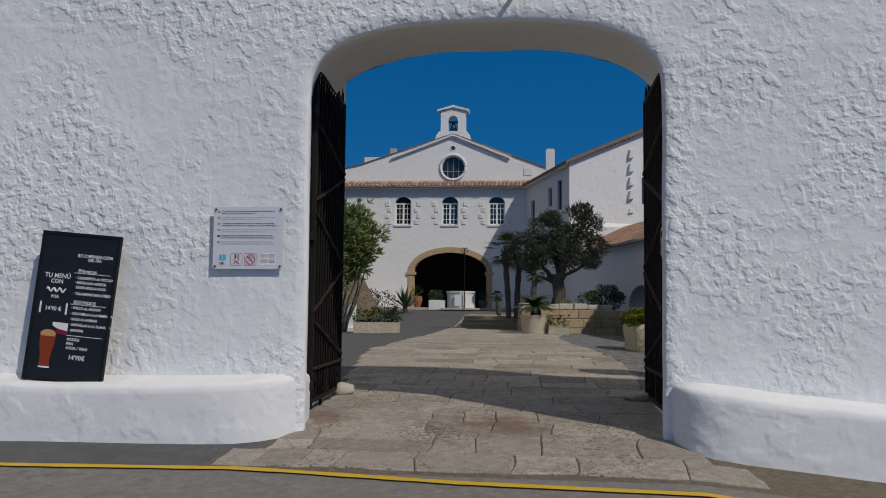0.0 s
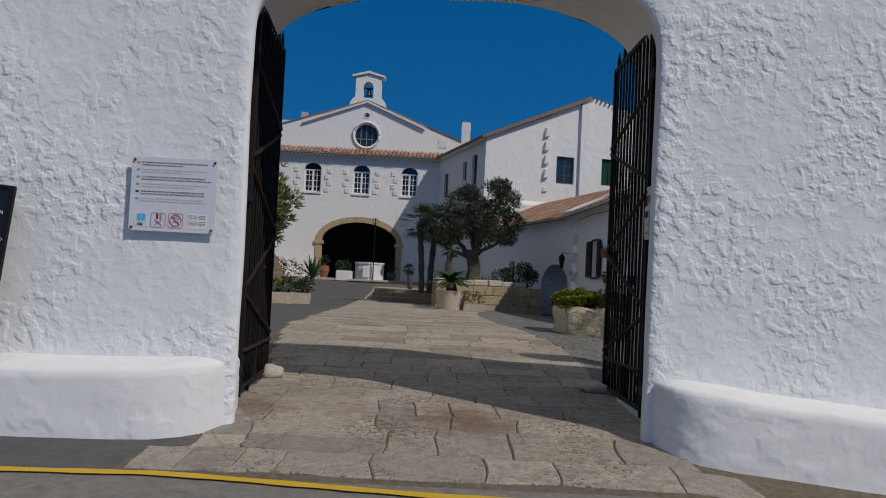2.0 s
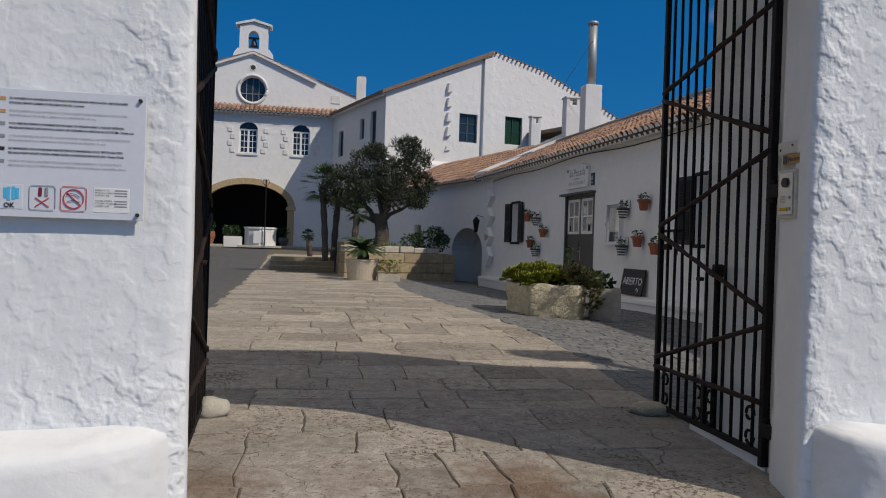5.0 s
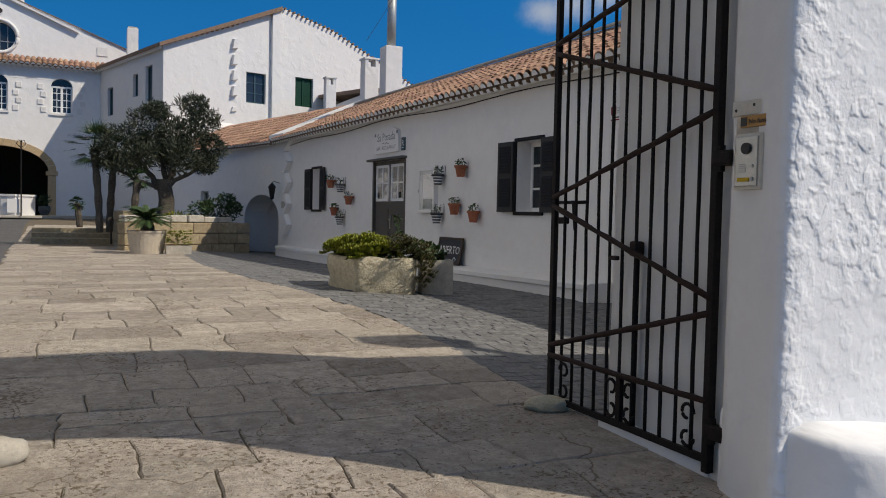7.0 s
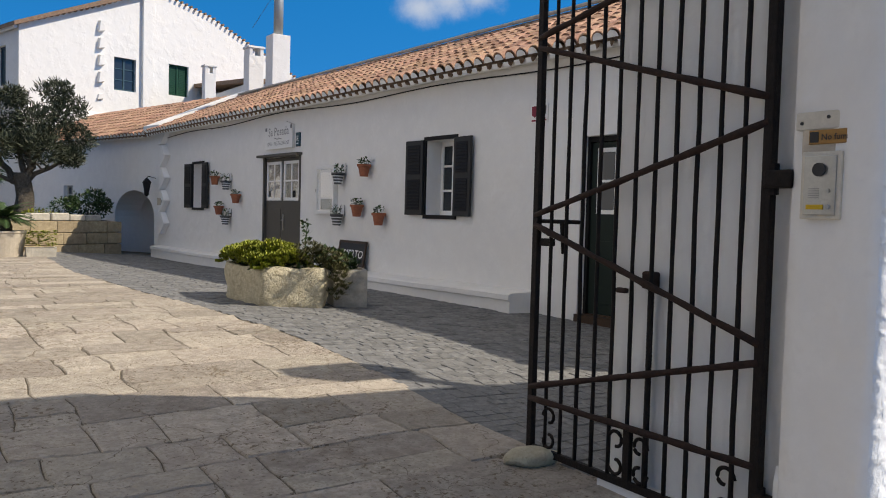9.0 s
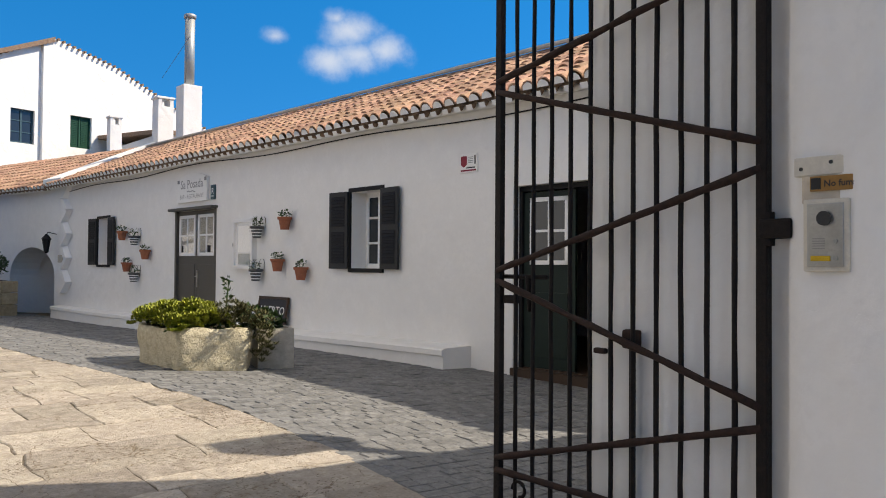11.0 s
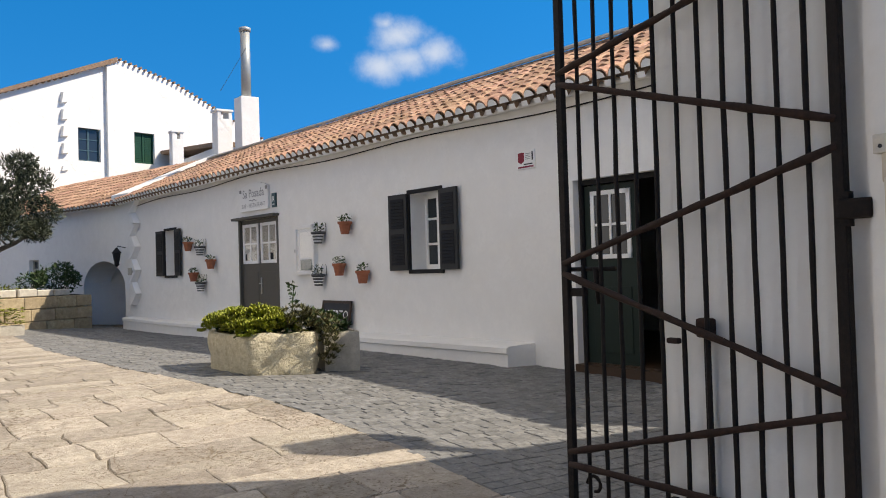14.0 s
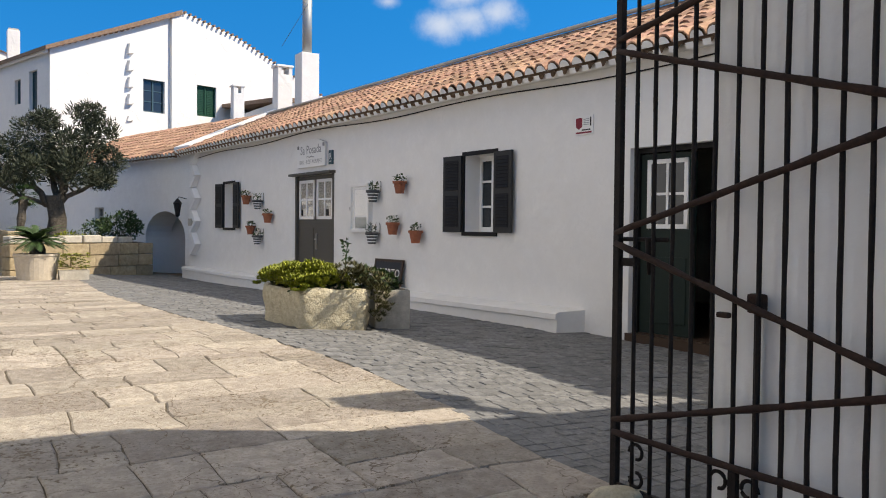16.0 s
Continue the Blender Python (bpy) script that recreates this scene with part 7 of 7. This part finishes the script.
def tiled_roof(name, label, eave, up, along, n_cols, n_rows, pitch, step, single_cols, thick=0.10, seed=1, lift=None):
    """Barrel tiles over a sloping bed. eave: the corner where the first column begins; up: slope direction; along: column direction."""
    rng = random.Random(seed)
    up, along = Vector(up).normalized(), Vector(along).normalized()
    nrm = up.cross(along).normalized()
    if nrm.z < 0:
        nrm = -nrm
    eave = Vector(eave)
    roof = thing(name, label, "roof", kind="structure")
    # bed of channel tiles
    bm = bmesh.new()
    cols = []
    for k in range(n_cols * 6 + 1):
        s = k / 6 * pitch - pitch / 2
        w = 0.035 * (math.cos(2 * math.pi * k / 6) - 1)
        w0 = (lift(s) if lift else 0.0)
        base = eave + along * s + nrm * (w + 0.02 + w0)
        L = n_rows * step
        cols.append([base - nrm * thick + up * 0.10, base - up * 0.03, base + up * L * 0.5 , base + up * L])
    sheet(bm, cols)
    part("tile_bed", bm, "tile_pan", roof, "worn channel tiles", True)
    bm = bmesh.new()
    for c in range(n_cols):
        o = eave + along * (c * pitch) - up * 0.075 + nrm * (0.004 + (lift(c * pitch) if lift else 0.0))
        bm.faces.new([bm.verts.new(o + along * (0.082 * math.cos(a)) + nrm * (0.082 * math.sin(a))) for a in (math.pi * k / 6 for k in range(7))])
        o2 = o + along * (pitch / 2) + nrm * 0.0
        bm.faces.new([bm.verts.new(p) for p in (o2 - along * 0.05 - nrm * 0.035, o2 + along * 0.05 - nrm * 0.035, o2 + along * 0.05 - nrm * 0.10, o2 - along * 0.05 - nrm * 0.10)])
    part("eave_mortar", bm, "plaster", roof, "pale mortar closing the tile ends")
    verts, faces = [], []
    for c in range(n_cols):
        sway = rng.uniform(-0.012, 0.012)
        for r in range(n_rows):
            s = c * pitch + sway + rng.uniform(-0.008, 0.008)
            base = eave + along * s + up * (r * step - 0.05 + rng.uniform(-0.02, 0.02)) + nrm * (0.0 + rng.uniform(0, 0.012) + (lift(s) if lift else 0.0))
            tilt = rng.uniform(0.03, 0.07)
            x_ax = (up - nrm * tilt * 0.3).normalized()
            y_ax = (along + up * rng.uniform(-0.04, 0.04)).normalized()
            z_ax = x_ax.cross(y_ax)
            if z_ax.z < 0:
                z_ax, y_ax = -z_ax, -y_ax
            m = Matrix(((x_ax.x, y_ax.x, z_ax.x, base.x), (x_ax.y, y_ax.y, z_ax.y, base.y), (x_ax.z, y_ax.z, z_ax.z, base.z), (0, 0, 0, 1)))
            if c < single_cols:
                ob = new("tile", tile_mesh)
                ob.parent = roof
                ob.matrix_basis = m
            else:
                o = len(verts)
                verts += [tuple(m @ Vector(v)) for v in TV]
                faces += [tuple(o + i for i in q) for q in TF]
    if verts:
        me = bpy.data.meshes.new("tiles")
        me.from_pydata(verts, [], faces)
        me.materials.append(M["tile"])
        ob = new("tiles", me)
        ob.parent = roof
        tagged(ob, kind="stuff")
    return roof


E0 = Vector((px_wall(7.6) - 0.30, 7.6, 3.90))
tiled_roof("roof_inn", "weathered terracotta barrel-tile roof of the inn", E0, (2.72, 0.13, 1.24), (-0.05, 1, 0.002), 97, 9, 0.213, 0.345, 33, 0.07)
bm = bmesh.new()
hexa(bm, [(8.1, 7.6, 5.1), (7.1, 28.3, 5.12), (10.6, 28.3, 4.0), (10.8, 7.6, 4.0), (8.1, 7.6, 5.2), (7.1, 28.3, 5.22), (10.6, 28.3, 4.15), (10.8, 7.6, 4.15)])
solid("roof_inn_back", bm, "tile_pan", "far slope of the inn roof", "roof", "structure")
bm = bmesh.new()
tube(bm, [(8.10 - 0.05 * (y - 7.6), y, 5.25) for y in [7.6 + 0.86 * k for k in range(25)]], [0.032 + 0.008 * (k % 2) for k in range(25)], 8)
solid("trim_ridge", bm, "stone_pale", "mortared ridge tiles along the inn roof", "ridge tiles", "structure")
# far, lower roof turning towards the tall house
F0 = Vector((far_wall_x(28.5) - 0.22, 28.5, 3.92))
tiled_roof("roof_far", "old barrel-tile roof over the passage", F0, (3.0, 0.75, 1.45), (-0.2425, 0.97, 0.0), 46, 9, 0.213, 0.37, 0, 0.07, 5)
bm = bmesh.new()
hexa(bm, [(4.46, 28.5, 3.96), (4.7, 27.75, 3.96), (7.7, 28.2, 5.40), (7.6, 28.5, 5.40), (4.46, 28.5, 4.12), (4.7, 27.75, 4.15), (7.7, 28.2, 5.57), (7.6, 28.5, 5.55)])
solid("trim_verge", bm, "plaster", "whitewashed mortar verge between the two roofs", "verge", "structure")
# church eaves
tiled_roof("roof_church_eaves", "band of terracotta tiles across the church front", (-11.45, FY - 0.32, 8.05), (0, 0.68, 0.36), (1, 0, 0), 60, 2, 0.215, 0.36, 0, 0.08, 9)
# far roof glimpsed behind the chimneys
bm = bmesh.new()
hexa(bm, [(9.5, 33, 5.0), (14, 33, 5.0), (14, 44, 5.0), (9.5, 44, 5.0), (9.5, 33, 6.55), (14, 33, 6.3), (14, 44, 6.3), (9.5, 44, 6.55)])
solid("wall_back_house", bm, "plaster", "white wall of a house behind the inn roof", "wall", "structure")
bm = bmesh.new()
hexa(bm, [(9.3, 32.8, 6.45), (14.2, 32.8, 6.2), (14.2, 44, 7.2), (9.3, 44, 7.4), (9.3, 32.8, 6.6), (14.2, 32.8, 6.35), (14.2, 44, 7.35), (9.3, 44, 7.55)])
solid("roof_back_house", bm, "tile_pan", "tiled roof of the house behind", "roof", "structure")


# ---- paving slabs ----
def stained(m):
    """Rust run-off below the gate: a brown bloom on the slabs at two spots."""
    n, l = m.node_tree.nodes, m.node_tree.links
    b = n["Principled BSDF"]
    src = b.inputs["Base Color"].links[0].from_socket
    geo = n.new("ShaderNodeNewGeometry")
    nz = n.new("ShaderNodeTexNoise")
    nz.inputs["Scale"].default_value, nz.inputs["Detail"].default_value = 7.0, 5.0
    l.new(geo.outputs["Position"], nz.inputs["Vector"])
    col = src
    for (x, y, r, amt) in ((0.20, 6.62, 0.34, 0.6), (-1.25, 6.65, 0.28, 0.5), (0.35, 6.35, 0.26, 0.35), (-0.55, 6.7, 0.2, 0.25)):
        d = n.new("ShaderNodeVectorMath")
        d.operation = "DISTANCE"
        l.new(geo.outputs["Position"], d.inputs[0])
        d.inputs[1].default_value = (x, y, 0.58)
        a = n.new("ShaderNodeMath")
        a.operation = "MULTIPLY_ADD"
        l.new(nz.outputs["Fac"], a.inputs[0])
        a.inputs[1].default_value = 0.7
        l.new(d.outputs["Value"], a.inputs[2])
        f = n.new("ShaderNodeMapRange")
        f.interpolation_type = "SMOOTHSTEP"
        f.inputs["From Min"].default_value, f.inputs["From Max"].default_value = r * 0.5 + 0.30, r + 0.42
        f.inputs["To Min"].default_value, f.inputs["To Max"].default_value = amt, 0.0
        l.new(a.outputs[0], f.inputs["Value"])
        mx = n.new("ShaderNodeMix")
        mx.data_type = "RGBA"
        l.new(f.outputs[0], mx.inputs["Factor"])
        l.new(col, mx.inputs["A"])
        mx.inputs["B"].default_value = (0.19, 0.10, 0.05, 1)
        col = mx.outputs["Result"]
    l.new(col, b.inputs["Base Color"])


def weathered(m):
    """Pits and cracks worn into limestone."""
    n, l = m.node_tree.nodes, m.node_tree.links
    b = n["Principled BSDF"]
    src = b.inputs["Base Color"].links[0].from_socket
    geo = n.new("ShaderNodeNewGeometry")
    warp = n.new("ShaderNodeTexNoise")
    warp.inputs["Scale"].default_value, warp.inputs["Detail"].default_value = 3.0, 4.0
    l.new(geo.outputs["Position"], warp.inputs["Vector"])
    mixv = n.new("ShaderNodeVectorMath")
    mixv.operation = "MULTIPLY_ADD"
    l.new(warp.outputs["Color"], mixv.inputs[0])
    mixv.inputs[1].default_value = (0.5, 0.5, 0.0)
    l.new(geo.outputs["Position"], mixv.inputs[2])
    vor = n.new("ShaderNodeTexVoronoi")
    vor.feature = "DISTANCE_TO_EDGE"
    vor.inputs["Scale"].default_value = 1.25
    l.new(mixv.outputs[0], vor.inputs["Vector"])
    crack = n.new("ShaderNodeMapRange")
    crack.inputs["From Min"].default_value, crack.inputs["From Max"].default_value = 0.001, 0.0045
    l.new(vor.outputs["Distance"], crack.inputs["Value"])
    pit = n.new("ShaderNodeTexNoise")
    pit.inputs["Scale"].default_value, pit.inputs["Detail"].default_value, pit.inputs["Roughness"].default_value = 34.0, 4.0, 0.6
    l.new(geo.outputs["Position"], pit.inputs["Vector"])
    zone = n.new("ShaderNodeTexNoise")
    zone.inputs["Scale"].default_value, zone.inputs["Detail"].default_value = 1.6, 3.0
    l.new(geo.outputs["Position"], zone.inputs["Vector"])
    lim = n.new("ShaderNodeMath")
    lim.operation = "MULTIPLY_ADD"
    l.new(zone.outputs["Fac"], lim.inputs[0])
    lim.inputs[1].default_value = 0.45
    lim.inputs[2].default_value = 0.11
    dif = n.new("ShaderNodeMath")
    dif.operation = "SUBTRACT"
    l.new(pit.outputs["Fac"], dif.inputs[0])
    l.new(lim.outputs[0], dif.inputs[1])
    pm = n.new("ShaderNodeMapRange")
    pm.inputs["From Min"].default_value, pm.inputs["From Max"].default_value = 0.0, 0.06
    l.new(dif.outputs[0], pm.inputs["Value"])
    both = n.new("ShaderNodeMath")
    both.operation = "MULTIPLY"
    l.new(crack.outputs[0], both.inputs[0])
    l.new(pm.outputs[0], both.inputs[1])
    mx = n.new("ShaderNodeMix")
    mx.data_type = "RGBA"
    l.new(both.outputs[0], mx.inputs["Factor"])
    mx.inputs["A"].default_value = (0.19, 0.15, 0.105, 1)
    l.new(src, mx.inputs["B"])
    l.new(mx.outputs["Result"], b.inputs["Base Color"])
    bp = n.new("ShaderNodeBump")
    bp.inputs["Strength"].default_value, bp.inputs["Distance"].default_value = 0.5, 0.010
    l.new(both.outputs[0], bp.inputs["Height"])
    l.new(b.inputs["Normal"].links[0].from_socket, bp.inputs["Normal"])
    l.new(bp.outputs[0], b.inputs["Normal"])


stained(M["slab"])
weathered(M["slab"])
weathered(M["slab_rest"])


def edge_shift(x, y):
    return Vector((0.05 * noise.noise((x * 1.9, y * 1.9, 3.0)) + 0.026 * noise.noise((x * 9, y * 9, 1.0)), 0.055 * noise.noise((x * 1.4, y * 1.6, 8.0)) + 0.026 * noise.noise((x * 9, y * 9, 5.0))))


def slab_outline(x0, x1, ya, yb, nx=4, ny=3):
    """Outline of a slab between two wavy rows; neighbours share the same waviness."""
    pts = []
    for k in range(nx):
        pts.append((x0 + (x1 - x0) * k / nx, ya))
    for k in range(ny):
        pts.append((x1, ya + (yb - ya) * k / ny))
    for k in range(nx):
        pts.append((x1 + (x0 - x1) * k / nx, yb))
    for k in range(ny):
        pts.append((x0, yb + (ya - yb) * k / ny))
    return [(x + edge_shift(x, y).x, y + edge_shift(x, y).y) for x, y in pts]


def slab_geometry(x0, x1, ya, yb, lift, rng, gap=0.0045):
    out = slab_outline(x0, x1, ya, yb)
    cx, cy = sum(p[0] for p in out) / len(out), sum(p[1] for p in out) / len(out)
    verts, faces = [], []
    n = len(out)
    for inset, dz in ((gap, -0.05), (gap, -0.006), (gap + 0.010, lift)):
        for x, y in out:
            d = math.hypot(x - cx, y - cy)
            k = 1 - inset / d
            px, py = cx + (x - cx) * k, cy + (y - cy) * k
            verts.append((px, py, ground_z(px, py) + dz))
    for r in range(2):
        for k in range(n):
            faces.append((r * n + k, r * n + (k + 1) % n, (r + 1) * n + (k + 1) % n, (r + 1) * n + k))
    verts.append((cx, cy, ground_z(cx, cy) + lift))
    for k in range(n):
        faces.append((2 * n + k, 2 * n + (k + 1) % n, 3 * n))
    return verts, faces


pav = thing("pavement", "worn irregular limestone paving slabs up the forecourt", "pavement", kind="structure")
rng = random.Random(44)
rest_v, rest_f, count = [], [], 0
y = 5.28
while y < 36:
    h = rng.uniform(0.34, 0.62) if y < 14 else rng.uniform(0.30, 0.5)
    left, right = paved_left(y + h / 2), paved_right(y + h / 2)
    if y > 28.9:
        right = -1.85
    if 6.1 < y < 8.4:
        left, right = -1.5, 1.66
    x = left + rng.uniform(-0.05, 0.05)
    while x < right - 0.05:
        w = rng.choice((0.3, 0.38, 0.5, 0.62, 0.75, 0.95)) * rng.uniform(0.9, 1.1)
        e = x + w
        if right - e < 0.28:
            e = right + rng.uniform(-0.04, 0.04)
        halves = [(y, y + h)]
        if h > 0.5 and rng.random() < 0.3:
            c = y + h * rng.uniform(0.4, 0.6)
            halves = [(y, c), (c, y + h)]
        for ya, yb in halves:
            v, f = slab_geometry(x, e, ya, yb, rng.uniform(-0.003, 0.005), rng)
            if count < 300:
                me = bpy.data.meshes.new("slab")
                me.from_pydata(v, [], f)
                me.materials.append(M["slab"])
                ob = new("slab", me)
                ob.parent = pav
                count += 1
            else:
                o = len(rest_v)
                rest_v += v
                rest_f += [tuple(o + i for i in q) for q in f]
        x = e
    y += h
me = bpy.data.meshes.new("slabs")
me.from_pydata(rest_v, [], rest_f)
me.materials.append(M["slab_rest"])
ob = new("slabs", me)
ob.parent = pav
tagged(ob, kind="stuff")

# ---- setts ----
setts = thing("setts", "grey stone setts before the inn", "pavement", kind="structure")
rng = random.Random(45)
sv, sf, single = [], [], 0
y, row = 7.5, 0
while y < 29.5:
    h = 0.098 if y < 17 else 0.13
    x = paved_right(y) - 0.02 + rng.uniform(0, 0.04)
    lim = (px_wall(y) if y < 28 else far_wall_x(y)) + 0.02
    while x < lim:
        w = rng.uniform(0.10, 0.165)
        dz = rng.uniform(-0.006, 0.009)
        c = []
        for px_, py_ in ((x, y), (x + w, y), (x + w, y + h), (x, y + h)):
            c.append((px_ + 0.012 * noise.noise((px_ * 7, py_ * 7, 0)), py_ + 0.05 * noise.noise((px_ * 0.8, py_ * 0.8, 2)) + 0.012 * noise.noise((px_ * 7, py_ * 7, 4))))
        mx, my = sum(p[0] for p in c) / 4, sum(p[1] for p in c) / 4
        v = []
        for inset, d in ((0.002, -0.03), (0.002, -0.004), (0.009, dz * 0.6)):
            for a, b in c:
                dd = math.hypot(a - mx, b - my)
                k = 1 - inset / dd
                qx, qy = mx + (a - mx) * k, my + (b - my) * k
                v.append((qx, qy, ground_z(qx, qy) - 0.004 + d))
        f = [(r * 4 + k, r * 4 + (k + 1) % 4, (r + 1) * 4 + (k + 1) % 4, (r + 1) * 4 + k) for r in range(2) for k in range(4)] + [(8, 9, 10, 11)]
        if 8.6 < y < 10.2 and single < 300:
            me = bpy.data.meshes.new("sett")
            me.from_pydata(v, [], f)
            me.materials.append(M["sett"])
            ob = new("sett", me)
            ob.parent = setts
            single += 1
        else:
            o = len(sv)
            sv += v
            sf += [tuple(o + i for i in q) for q in f]
        x += w
    y += h
    row += 1
me = bpy.data.meshes.new("setts")
me.from_pydata(sv, [], sf)
me.materials.append(M["sett"])
ob = new("sett_field", me)
ob.parent = setts
tagged(ob, kind="stuff")


# ---- far forecourt and church: turned a little about the gate and set back to their true distance ----
def set_back(kinds, drop, beyond=20.0):
    about = Vector((-0.75, 2.9, 1.65))
    m = Matrix.Translation(about - Vector((0, 0, drop))) @ pose(0, 0, 0, 0, 0, 0.65) @ Matrix.Scale(1.06, 4) @ Matrix.Translation(-about)
    for ob in list(scene.objects):
        if ob.parent is None and ob.name.split(".")[0] in kinds and not (ob.name.startswith("stone_planter") and ob.location.y < beyond):
            ob.matrix_basis = m @ ob.matrix_basis


set_back("plant_tub stone_planter olive_tree fan_palm shrub oleander stone_bed stairs floor_terrace handrail wall_low".split(), 0.08)
set_back("tower agave well white_trough plant_pot trim_terrace".split(), 0.12)
set_back("wall_church wall_church_gable wall_portico ceiling_portico roof_church roof_church_eaves window_3 window_4 window_5 portico_arch trim_gable trim_gable_coping bellcote parapet_house trim_scallops".split(), 0.14)
